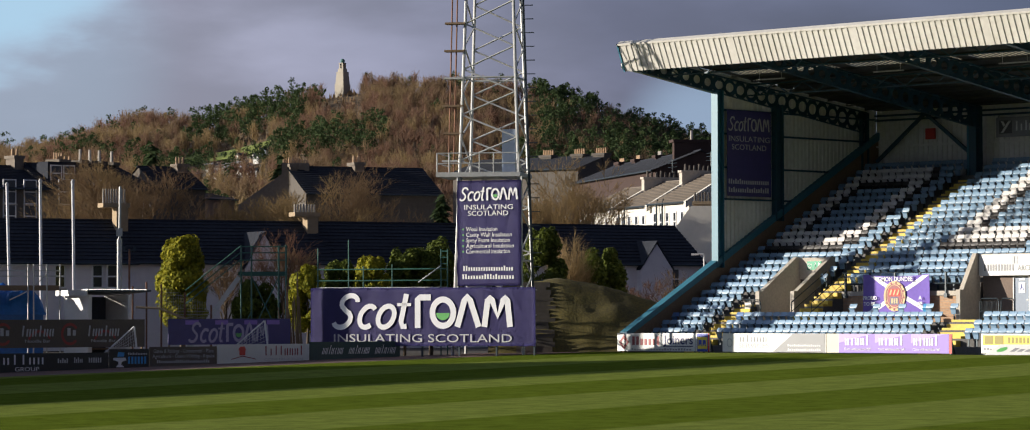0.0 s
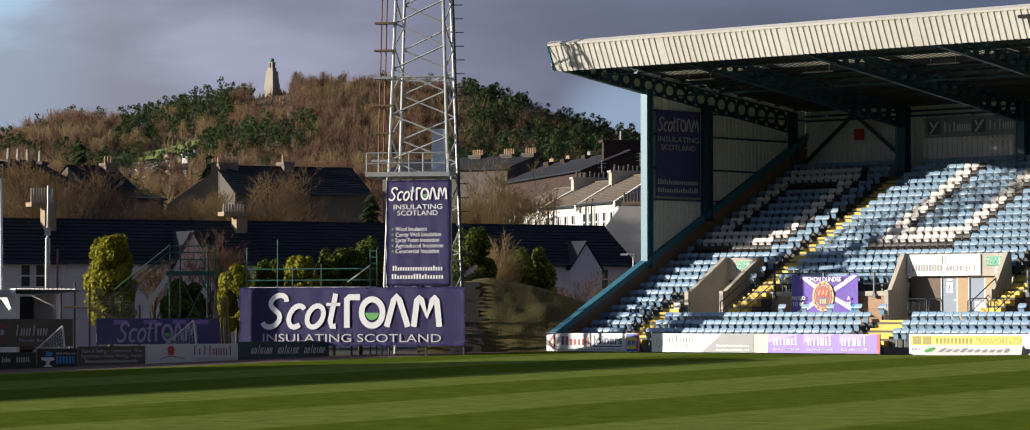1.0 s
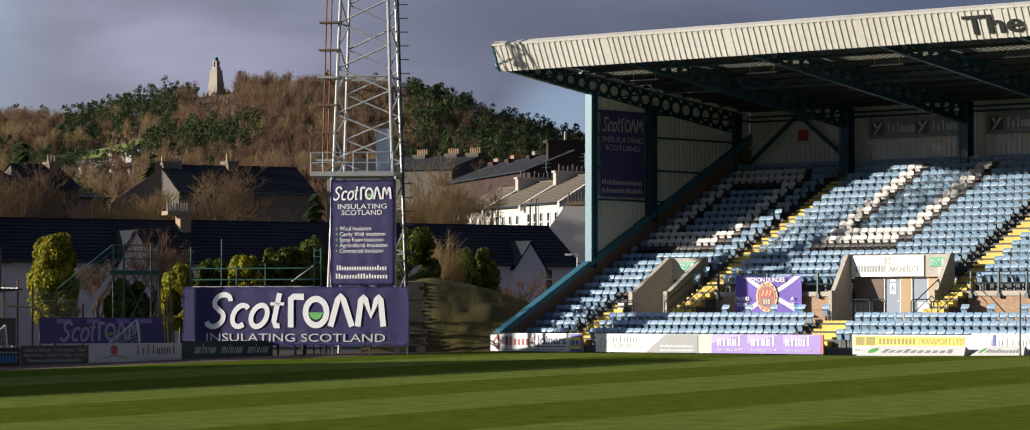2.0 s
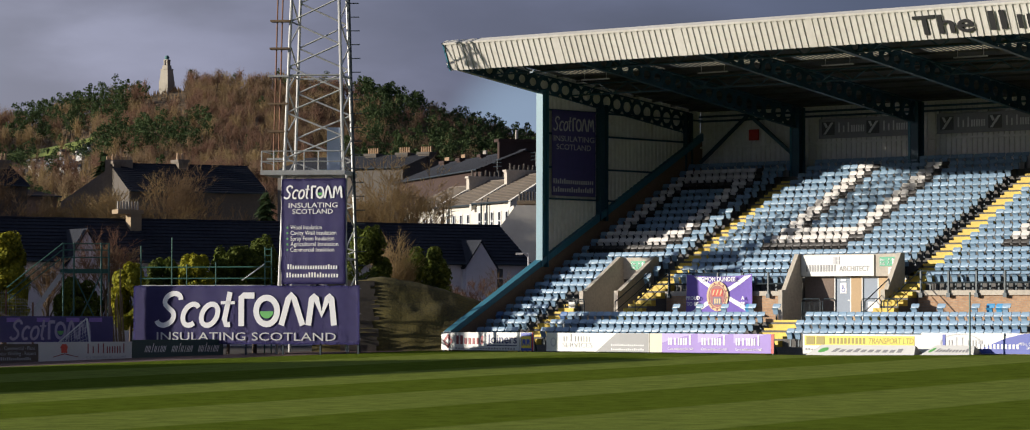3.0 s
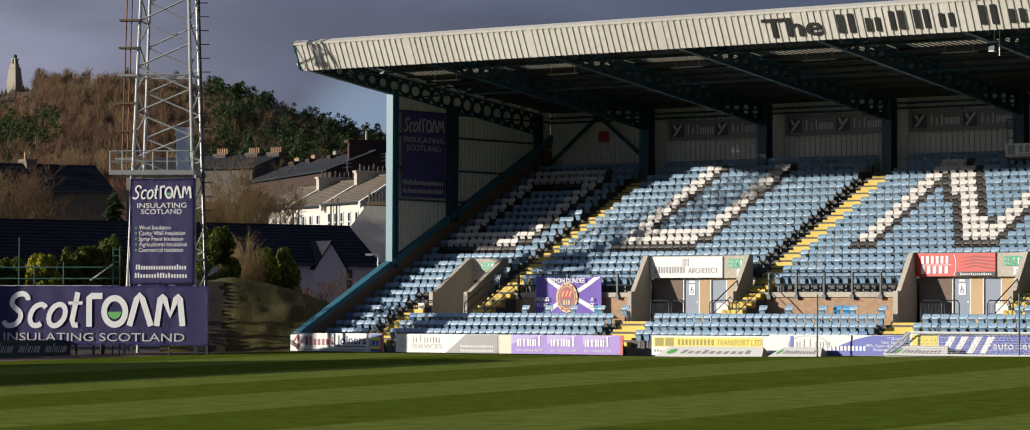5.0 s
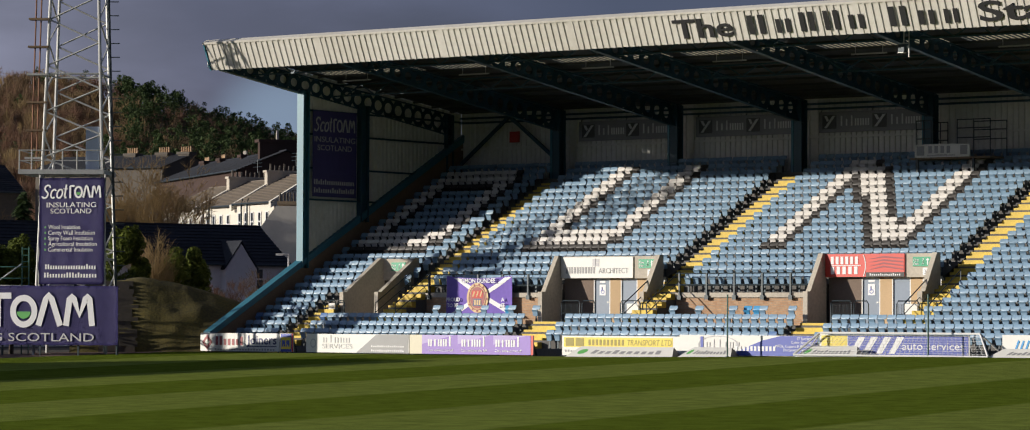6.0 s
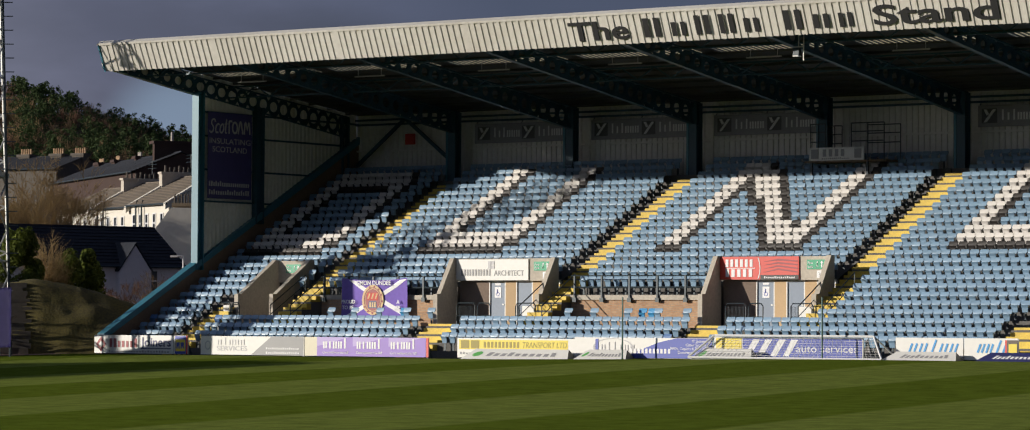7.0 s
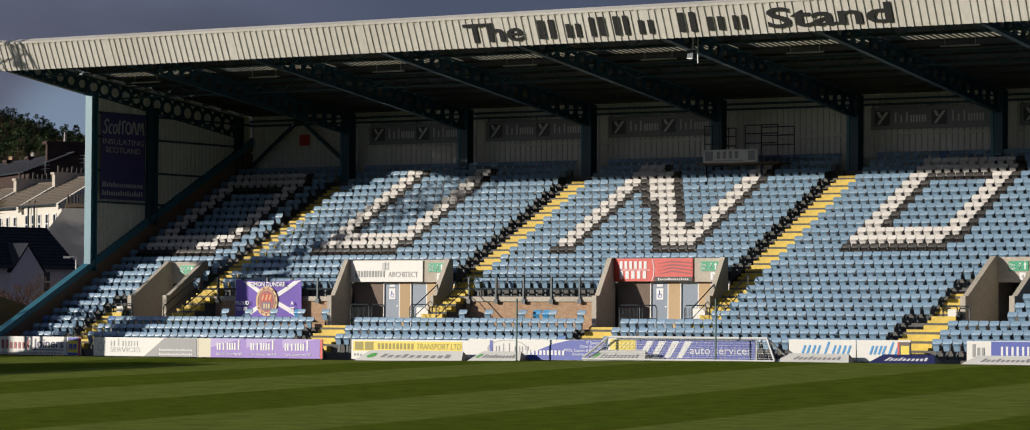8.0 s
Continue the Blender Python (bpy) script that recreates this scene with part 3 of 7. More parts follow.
def build_roof():
    root = thing("fascia", "cream ribbed metal fascia along the roof edge", "fascia", kind="structure")
    for a, b in zip([X_L + 0.2] + COLUMNS[1:], COLUMNS[1:]):
        bm = bmesh.new()
        vs = [bm.verts.new(fascia_at(x, s, o)) for o in (0, -0.06) for x, s in ((a, 0), (b, 0), (b, 0.93), (a, 0.93))]
        for f in ((0, 1, 2, 3), (7, 6, 5, 4), (0, 4, 5, 1), (1, 5, 6, 2), (2, 6, 7, 3), (3, 7, 4, 0)):
            bm.faces.new([vs[i] for i in f])
        ribbed(bm, a + 0.25, b - 0.25, lambda x, s, o: fascia_at(x, s * 0.93, o), 0.335, 0.042, 0.15)
        part("panel", bm, CLAD, root)
        bm = bmesh.new()
        vs = [bm.verts.new(fascia_at(x, s, o)) for o in (0.03, -0.01) for x, s in ((b - 0.17, 0), (b + 0.17, 0), (b + 0.17, 0.93), (b - 0.17, 0.93))]
        for f in ((0, 1, 2, 3), (0, 4, 5, 1), (1, 5, 6, 2), (3, 7, 4, 0)):
            bm.faces.new([vs[i] for i in f])
        part("joint_strip", bm, CLAD, root)
    bm = bmesh.new()
    vs = [(fascia_at(0, 0.93, 0.06)), fascia_at(0, 1.0, 0.06), fascia_at(0, 1.01, -0.3), fascia_at(0, 0.93, -0.07)]
    prism(bm, [(v.y, v.z) for v in vs], "x", X_L + 0.12, X_R)
    part("capping", bm, CLAD, root)
    bm = bmesh.new()
    vs = [fascia_at(0, 0, 0.05), fascia_at(0, 1.0, 0.05), fascia_at(0, 1.0, -0.35), fascia_at(0, 0, -0.35)]
    prism(bm, [(v.y, v.z) for v in vs], "x", X_L + 0.12, X_L + 0.2)
    part("end_plate", bm, TEAL, root, "teal painted end plate")
    # roof sheets between the rafters, with clear rooflight strips
    # sheets, bars and purlins share the colour darkened for under-roof shade
    roof = thing("stand_roof", "corrugated roof on steel purlins with clear strips, coloured dark for shade", "roof", kind="structure")
    strips = [(117.9, 119.1), (120.9, 122.3), (124.0, 125.4)]
    ys = [116.75] + [v for s in strips for v in s] + [BACK + 0.4]
    for k in range(0, len(ys), 2):
        bm = bmesh.new()
        a, b = ys[k], ys[k + 1]
        prism(bm, [(a, roof_z(a)), (b, roof_z(b)), (b, roof_z(b) + 0.1), (a, roof_z(a) + 0.1)], "x", X_L, X_R)
        part("sheet", bm, ROOF_SHADED, roof)
    for a, b in strips:
        for c0, c1 in zip(COLUMNS, COLUMNS[1:]):
            bm = bmesh.new()
            prism(bm, [(a, roof_z(a)), (b, roof_z(b)), (b, roof_z(b) + 0.1), (a, roof_z(a) + 0.1)], "x", c0, c0 + 0.45)
            prism(bm, [(a, roof_z(a)), (b, roof_z(b)), (b, roof_z(b) + 0.1), (a, roof_z(a) + 0.1)], "x", c1 - 0.35, c1)
            part("sheet", bm, ROOF_SHADED, roof)
            bm = bmesh.new()
            v = [bm.verts.new((x, y, roof_z(y) + 0.012)) for x, y in ((c0 + 0.45, a), (c1 - 0.35, a), (c1 - 0.35, b), (c0 + 0.45, b))]
            bm.faces.new(v)
            part("rooflight", bm, ROOFLIGHT, roof)
            bm = bmesh.new()
            x = c0 + 0.5
            while x < c1 - 0.5:
                prism(bm, [(a, roof_z(a) - 0.012), (b, roof_z(b) - 0.012), (b, roof_z(b) + 0.004), (a, roof_z(a) + 0.004)], "x", x, x + 0.14)
                x += 0.3
            part("glazing_bar", bm, ROOF_SHADED, roof)
    for y in [117.6 + 1.55 * i for i in range(13)]:
        bm = bmesh.new()
        box(bm, X_L, y - 0.04, roof_z(y) - 0.11, X_R, y + 0.04, roof_z(y) - 0.003)
        part("purlin", bm, ROOF_SHADED, roof)


build_roof()


def build_rafters():
    """Tapering cellular steel rafters over each column, with round holes, and their columns."""
    def rafter(bm, x, w):
        y0, y1 = 117.3, 136.3
        d0, d1 = 0.62, 1.05
        n = 23
        step = (y1 - y0) / n
        for side in (-w / 2, w / 2):
            for i in range(n):
                a = y0 + i * step
                hole = step * 0.36
                mid = a + step / 2
                top, bot = roof_z(mid) - 0.26, roof_z(mid) - 0.26 - (d0 + (d1 - d0) * i / n)
                zc = (top + bot) / 2
                rz = (top - bot) * 0.3
                ring = [bm.verts.new((x + side, mid + hole * math.cos(t * math.tau / 12), zc + rz * math.sin(t * math.tau / 12))) for t in range(12)]
                sq = []
                for t in range(12):
                    c, s = math.cos(t * math.tau / 12), math.sin(t * math.tau / 12)
                    q = 1 / max(abs(c), abs(s))
                    yy = mid + c * q * step / 2
                    dd = d0 + (d1 - d0) * ((yy - y0) / (y1 - y0))
                    tt = roof_z(yy) - 0.26
                    sq.append(bm.verts.new((x + side, yy, tt - dd / 2 + s * q * dd / 2)))
                for t in range(12):
                    u = (t + 1) % 12
                    bm.faces.new((ring[t], ring[u], sq[u], sq[t]))
        def low(y):
            return roof_z(y) - 0.26 - (d0 + (d1 - d0) * (y - y0) / (y1 - y0))
        prism(bm, [(y0, low(y0)), (y1, low(y1)), (y1, low(y1) - 0.05), (y0, low(y0) - 0.05)], "x", x - 0.13, x + 0.13)
        prism(bm, [(y0, roof_z(y0) - 0.26), (y1, roof_z(y1) - 0.26), (y1, roof_z(y1) - 0.2), (y0, roof_z(y0) - 0.2)], "x", x - 0.13, x + 0.13)
    base = None
    for k, x in enumerate(COLUMNS):
        frame_root = thing("roof_frame", "teal steel column and rafter with round holes, coloured as shaded", "steel frame", (x, 0, 0), "roof frames of the stand", "structure")
        if base is None:
            base = mesh_of(one(rafter, 0.0, 0.09), "rafter")
            col = bmesh.new()
            for dy in (-0.28, 0.22):
                box(col, -0.22, 136.0 + dy, 8.8, 0.22, 136.06 + dy, roof_z(136) - 0.26)
            box(col, -0.03, 135.78, 8.8, 0.03, 136.22, roof_z(136) - 0.26)
            col = mesh_of(col, "column")
            tip = mesh_of(one(box, -0.36, 135.7, 8.8, -0.24, 136.25, 11.6), "flange")
        part("rafter", base, TEAL_SHADED, frame_root)
        part("column", col, TEAL_SHADED, frame_root)
        if k:
            part("flange", tip, TEAL, frame_root)
    # lattice ties from rafter to rafter near the roof edge
    for a, b in zip(COLUMNS, COLUMNS[1:]):
        tie = bmesh.new()
        for y in (120.2, 126.5):
            n = 8
            zt, zb = roof_z(y) - 0.3, roof_z(y) - 0.85
            beam(tie, (a, y, zt), (b, y, zt), 0.07)
            beam(tie, (a, y, zb), (b, y, zb), 0.07)
            for i in range(n):
                u, v = a + (b - a) * i / n, a + (b - a) * (i + 1) / n
                beam(tie, (u, y, zb if i % 2 else zt), (v, y, zt if i % 2 else zb), 0.05)
        tagged(part("lattice_tie", tie, TEAL_SHADED), "teal steel lattice tie between two rafters, coloured as shaded", "steel tie", "lattice ties of the roof", "structure")
        lamp = bmesh.new()
        y = 124.0
        beam(lamp, ((a + b) / 2 - 0.9, y, roof_z(y) - 0.6), ((a + b) / 2 + 0.9, y, roof_z(y) - 0.6), 0.09, 0.06)
        for s in (-0.7, 0.7):
            beam(lamp, ((a + b) / 2 + s, y, roof_z(y) - 0.56), ((a + b) / 2 + s, y, roof_z(y)), 0.02)
        tagged(part("strip_light", lamp, STEEL), "unlit white fluorescent batten under the roof", "lamp", "strip lights under the roof")


build_rafters()


def build_edge_lamp():
    p = thing("floodlight", "small pale floodlight hanging under the roof edge", "lamp", (-69.2, 119.0, 0.0))
    part("hanger", one(lambda b: (tube(b, [(0.0, 0, 13.35), (0.0, 0, roof_z(119.0))], 0.03), tube(b, [(0.25, 0, 12.75), (0.25, 0, roof_z(119.0))], 0.03), tube(b, [(-0.25, 0, 13.35), (0.25, 0, 13.35)], 0.03))), STEEL, p)
    bm = bmesh.new()
    prism(bm, [(-0.16, 12.98), (0.12, 12.98), (0.08, 13.3), (-0.1, 13.3)], "x", -0.2, 0.08)
    part("housing", bm, STEEL_DARK, p)
    part("lens", one(box, -0.19, -0.165, 12.94, 0.07, 0.12, 12.976), STEEL, p)


build_edge_lamp()


def build_walls():
    wall = thing("wall_back", "pale ribbed cladding on rails at the back of the stand", "wall", kind="structure")
    for a, b in zip(COLUMNS, COLUMNS[1:]):
        bm = bmesh.new()
        box(bm, a, BACK, 0, b, BACK + 0.15, roof_z(BACK) + 0.02)
        ribbed(bm, a + 0.1, b - 0.1, lambda x, s, o: Vector((x, BACK - o, 8.5 + 4.05 * s)), 0.3, 0.05, 0.14)
        part("panel", bm, CLAD_WALL, wall)
        for z in (10.65, 12.05, 12.3):
            bm = bmesh.new()
            box(bm, a, BACK - 0.2, z, b, BACK - 0.06, z + 0.1)
            part("rail", bm, TEAL_SHADED if z > 11 else CLAD_WALL, wall)
    side = thing("wall_side", "pale ribbed cladding on rails at the end of the stand", "wall", kind="structure")
    def low(y):
        return 0.95 + (y - 117.2) * 0.522
    for a, b in ((124.5, 128.8), (128.8, 132.8), (132.8, BACK)):
        bm = bmesh.new()
        prism(bm, [(a, low(a)), (b, low(b)), (b, roof_z(b)), (a, roof_z(a))], "x", X_L - 0.12, X_L - 0.02)
        n = int((b - a) / 0.3)
        for i in range(n):
            y = a + (i + 0.5) * (b - a) / n
            vs = [bm.verts.new((X_L - 0.02 + o, y + dy, z)) for z in (low(y), roof_z(y)) for dy, o in ((-0.07, 0), (-0.035, 0.05), (0.035, 0.05), (0.07, 0))]
            for p, q in ((0, 1), (1, 2), (2, 3)):
                bm.faces.new((vs[p], vs[q], vs[q + 4], vs[p + 4]))
        part("panel", bm, CLAD_WALL, side)
    bm = bmesh.new()
    prism(bm, [(117.2, roof_z(117.2) - 0.98), (124.5, roof_z(124.5) - 1.15), (124.5, roof_z(124.5)), (117.2, roof_z(117.2))], "x", X_L - 0.12, X_L - 0.07)
    part("eave_sheet", bm, CLAD_WALL, side)
    for z in (7.6, 9.2, 10.9, 12.1):
        bm = bmesh.new()
        y0 = 124.5
        y1 = min(BACK, 117.2 + (z - 0.95) / 0.522)
        box(bm, X_L + 0.03, y0, z, X_L + 0.14, y1, z + 0.09)
        part("rail", bm, TEAL_SHADED, side)
    # the inner post takes the teal with shade painted in
    for y, w, material in ((124.15, 0.5, TEAL), (128.8, 0.62, TEAL_SHADED)):
        bm = bmesh.new()
        box(bm, X_L - 0.12, y - w / 2, low(y) - 0.4, X_L + 0.3, y - w / 2 + 0.06, roof_z(y) - 0.95)
        box(bm, X_L - 0.12, y + w / 2 - 0.06, low(y) - 0.4, X_L + 0.3, y + w / 2, roof_z(y) - 0.95)
        box(bm, X_L + 0.06, y - w / 2 + 0.06, low(y) - 0.4, X_L + 0.12, y + w / 2 - 0.06, roof_z(y) - 0.95)
        tagged(part("steel_post", bm, material), "teal painted steel post at the end of the stand", "post", "end posts", "structure")
    para = thing("parapet", "raking brown rendered end wall with a teal steel top", "wall", kind="structure")
    bm = bmesh.new()
    prism(bm, [(117.25, -0.3), (BACK, -0.3), (BACK, low(BACK) - 0.25), (117.25, 0.68)], "x", X_L - 0.12, X_L + 0.12)
    part("wall", bm, BROWN_RENDER, para)
    bm = bmesh.new()
    prism(bm, [(117.15, 0.66), (BACK, low(BACK) - 0.27), (BACK, low(BACK) + 0.1), (117.15, 0.98)], "x", X_L - 0.2, X_L + 0.24)
    part("raker", bm, TEAL, para)
    # wind bracing in the first bay and the red panel
    bm = bmesh.new()
    for a, b in (((-106.6, 9.9), (-103.4, 12.35)), ((-103.4, 12.35), (-100.2, 9.9))):
        beam(bm, (a[0], 136.7, a[1]), (b[0], 136.7, b[1]), 0.16)
    tagged(part("wind_brace", bm, TEAL_SHADED), "teal steel braces against the back wall, coloured as shaded", "brace", kind="structure")
    tagged(part("red_panel", one(box, -103.55, BACK - 0.3, 10.98, -102.95, BACK - 0.2, 11.55), RED), "small plain red panel fixed to a wall rail", "panel")


build_walls()


def build_exits():
    """The openings in the terrace: concrete cheeks, lintels, doors, rails."""
    def cheek(x, y0, y1, parent):
        bm = bmesh.new()
        prism(bm, [(y0, WALK_Z - 0.02), (y1, WALK_Z - 0.02), (y1, 4.65), (y1 - 0.3, 4.65), (y0 + 0.25, 2.95), (y0, 2.95)], "x", x - 0.12, x + 0.12)
        part("cheek_wall", bm, CONCRETE, parent)
    for k, (a, b) in enumerate(NARROW):
        e = thing("exit_opening", "narrow concrete exit between sloping cheek walls", "exit", (0, 0, 0), "exits of the stand", "structure")
        cheek(a, 122.3, 125.5, e)
        cheek(b, 122.3, 125.5, e)
        bm = one(box, a + 0.12, 125.4, 3.55, b - 0.12, 125.6, 4.62)
        part("lintel", bm, CONCRETE, e)
        # dark sheet closing the passage, its shade put into the colour
        part("back_wall", one(box, a, 127.2, WALK_Z, b, 127.3, 3.62), RECESS_SHADE, e)
        sign_exit(((a + b) / 2, 125.38, 4.02), k)
        hoop((a - 0.75, 122.0), 1.2)
    for k, (a, b) in enumerate(WIDE):
        e = thing("exit_opening", "wide concrete exit with block walls and grey doors", "exit", (0, 0, 0), "exits of the stand", "structure")
        cheek(a, 122.6, 124.2, e)
        cheek(b, 122.6, 124.2, e)
        part("lintel", one(box, a + 0.12, 124.12, 3.58, b - 0.12, 124.28, 4.62), CONCRETE, e)
        y = 124.4
        x = a + 0.12
        for w, m in ((1.7, BLOCK_DARK), (0.95, None), (0.6, BRICK), (0.95, None), (0.6, BRICK), (0.95, None)):
            if m:
                part("block_wall", one(box, x, y, WALK_Z, min(x + w, b - 0.12), y + 0.2, 3.62), m, e)
            else:
                d = part("door", one(box, x + 0.05, y + 0.06, WALK_Z, x + w - 0.05, y + 0.11, 3.5), DOOR, e, "grey-blue steel door")
                part("door_frame", one(lambda q: (box(q, x, y, WALK_Z, x + 0.05, y + 0.15, 3.55), box(q, x + w - 0.05, y, WALK_Z, x + w, y + 0.15, 3.55), box(q, x + 0.05, y, 3.5, x + w - 0.05, y + 0.15, 3.62))), WHITE_BOARD, e)
                part("handle", one(box, x + w - 0.2, y + 0.02, WALK_Z + 1.0, x + w - 0.1, y + 0.06, WALK_Z + 1.06), STEEL, d)
                if m is None and w == 0.95 and x < a + 2.5:
                    part("sign_plate", one(box, x + 0.3, y + 0.045, WALK_Z + 1.35, x + 0.66, y + 0.058, WALK_Z + 1.85), WHITE, d, "white wheelchair access plate")
                    part("sign_plate", one(box, x + 0.32, y + 0.045, WALK_Z + 1.93, x + 0.64, y + 0.058, WALK_Z + 2.03), WHITE, d)
                    s = bmesh.new()
                    disc(s, x + 0.48, WALK_Z + 1.52, 0.1, y + 0.043, 0.075)
                    beam(s, (x + 0.45, y + 0.04, WALK_Z + 1.55), (x + 0.45, y + 0.04, WALK_Z + 1.75), 0.03)
                    part("symbol", s, BLUE, d)
            x += w
        sign_exit((b - 0.75, 124.1, 4.05), k)
        hoop((b - 0.9, 122.2), 2.0)
        hoop((a + 1.7, 122.0), 1.9, False)


def sign_exit(p, k):
    s = thing("exit_sign", "green and white fire exit sign on the lintel", "sign", Matrix.Translation(p), "exit signs")
    part("plate", one(box, -0.45, -0.02, 0.0, 0.45, 0.02, 0.42), EXIT_GREEN, s)
    words("Fire", 0.17, WHITE, s, -0.4, 0.22, -0.03)
    words("Exit", 0.17, WHITE, s, -0.4, 0.06, -0.03)
    bm = bmesh.new()
    disc(bm, 0.08, 0.31, 0.035, -0.025)
    for a, b in (((0.08, 0.27), (0.06, 0.17)), ((0.06, 0.17), (0.14, 0.08)), ((0.06, 0.17), (0.0, 0.08)), ((0.0, 0.24), (0.15, 0.22))):
        beam(bm, (a[0], -0.028, a[1]), (b[0], -0.028, b[1]), 0.03, 0.008)
    prism(bm, [(0.3, 0.37), (0.38, 0.27), (0.33, 0.27), (0.33, 0.07), (0.27, 0.07), (0.27, 0.27), (0.22, 0.27)], "y", -0.03, -0.022)
    part("symbol", bm, WHITE, s)
    part("digit_plate", one(box, 0.05, -0.02, -0.38, 0.32, 0.02, -0.06), WHITE, s)
    words(str((1, 4)[k] if p[1] > 125 else (2, 3)[k]), 0.26, GREY, s, 0.13, -0.32, -0.03)


def hoop(p, w, sheet=True):
    """Looped dark rail with a white sheet tied to it, before an exit."""
    x, y = p
    r = thing("guard_rail", "dark steel looped guard rail with a mesh infill", "rail", (x, y, WALK_Z), "guard rails at the exits")
    bm = bmesh.new()
    for a in (0.0, w * 0.62):
        b = a + w * 0.38 if a else w * 0.55
        tube(bm, [(a, 0, 0), (a, 0, 0.95), (a + 0.08, 0, 1.08), (b - 0.08, 0, 1.08), (b, 0, 0.95), (b, 0, 0)], 0.03)
        tube(bm, [(a, 0, 0.5), (b, 0, 0.5)], 0.02)
    part("tube", bm, STEEL_DARK, r)
    bm = bmesh.new()
    i = 0.08
    while i < w * 0.5:
        tube(bm, [(i, 0.01, 0.1), (i, 0.01, 0.95)], 0.008, 4)
        i += 0.07
    part("infill", bm, STEEL_DARK, r)
    if not sheet:
        return
    part("sheet", one(box, w * 0.2, -0.05, 0.5, w * 0.52, -0.035, 0.95), WHITE_BOARD, r, "white sheet tied to the rail")


def build_fronts():
    """Brick wall faces under the upper seats, and the rail above them."""
    for a, b in ((AISLES[0][1], WIDE[0][0]), (AISLES[1][1], WIDE[1][0])):
        bm = one(box, a + 0.02, WALK_WALL - 0.2, WALK_Z + 0.002, b - 0.14, WALK_WALL - 0.003, tread(7)[1] - 0.25)
        tagged(part("brick_front", bm, BRICK_WALL), "tan brick wall below the upper seats", "wall", "brick fronts", "structure")
        tagged(part("coping", one(box, a + 0.02, WALK_WALL - 0.3, tread(7)[1] - 0.25, b - 0.14, WALK_WALL + 0.02, tread(7)[1] - 0.03), CONCRETE), "concrete coping along the brick wall", "coping", "", "structure")
        rail = thing("barrier_rail", "black steel barrier along the front of the upper seats", "rail", (0, 0, 0), "barriers over the brick walls")
        y, z = WALK_WALL - 0.34, tread(7)[1]
        for h, rr in ((0.32, 0.045), (0.85, 0.03)):
            bm = bmesh.new()
            tube(bm, [(a + 0.1, y, z + h), (b - 0.2, y, z + h)], rr)
            part("bar", bm, STEEL_DARK, rail)
        x = a + 0.3
        while x < b - 0.2:
            bm = bmesh.new()
            box(bm, x - 0.04, y - 0.05, z - 0.3, x + 0.04, y + 0.05, z + 0.85)
            box(bm, x - 0.1, y - 0.06, z - 0.35, x + 0.1, y + 0.06, z - 0.15)
            part("post", bm, STEEL_DARK, rail)
            x += 1.5
    for a, b in AISLES:
        for x in (a - 0.05, b + 0.05):
            r = thing("hand_rail", "dark steel sloping hand rail beside the yellow steps", "rail", (0, 0, 0), "hand rails of the steps")
            bm = bmesh.new()
            y0, y1 = tread(4)[0] - 0.2, tread(7)[0] + 0.3
            z0, z1 = WALK_Z, tread(7)[1]
            tube(bm, [(x, y0, z0), (x, y0, z0 + 0.95), (x, y1, z1 + 0.95), (x, y1, z1)], 0.028)
            tube(bm, [(x, y0, z0 + 0.5), (x, y1, z1 + 0.5)], 0.02)
            part("tube", bm, STEEL_DARK, r)


build_exits()
build_fronts()

# ---- advertising boards and lettering ----
def board(x0, x1, label, material=WHITE_BOARD, h=0.92, y=117.0, z=0.0):
    b = thing("advertising_board", label, "board", (x0, y, z + crown((x0 + x1) / 2)), "boards along the front of the stand")
    w = x1 - x0
    part("panel", one(box, 0, 0, 0.05, w, 0.05, h), material, b)
    for x in (0.1, w / 2, w - 0.1):
        part("post", one(beam, (x, 0.08, -0.1), (x, 0.08, h - 0.1), 0.06), STEEL_DARK, b)
        part("stay", one(beam, (x, 0.45, -0.1), (x, 0.1, h - 0.3), 0.05), STEEL_DARK, b)
    return b


def panel(parent, x0, z0, x1, z1, material, y=-0.004, name="print_panel"):
    return part(name, one(box, x0, y - 0.006, z0, x1, y + 0.003, z1), material, parent)


def shape(parent, outline, material, y=-0.012, name="print_shape"):
    bm = bmesh.new()
    prism(bm, outline, "y", y - 0.004, y + 0.003)
    return part(name, bm, material, parent)


def ribbon(parent, material, spine, width, y, name="print_stroke", closed=False):
    """A flat painted stroke of even width along a spine of (x, z)."""
    n = len(spine)
    bm = bmesh.new()
    rows = []
    for k, (x, z) in enumerate(spine):
        a = spine[(k - 1) % n] if closed or k else spine[0]
        b = spine[(k + 1) % n] if closed or k < n - 1 else spine[-1]
        dx, dz = b[0] - a[0], b[1] - a[1]
        q = math.hypot(dx, dz) or 1.0
        ox, oz = -dz / q * width / 2, dx / q * width / 2
        rows.append([bm.verts.new((x + ox * s, yy, z + oz * s)) for s, yy in ((1, y - 0.004), (-1, y - 0.004), (-1, y + 0.003), (1, y + 0.003))])
    for k in range(n if closed else n - 1):
        a, b = rows[k], rows[(k + 1) % n]
        for i in range(4):
            bm.faces.new((a[i], a[(i + 1) % 4], b[(i + 1) % 4], b[i]))
    if not closed:
        bm.faces.new(rows[0])
        bm.faces.new(rows[-1][::-1])
    return part(name, bm, material, parent)


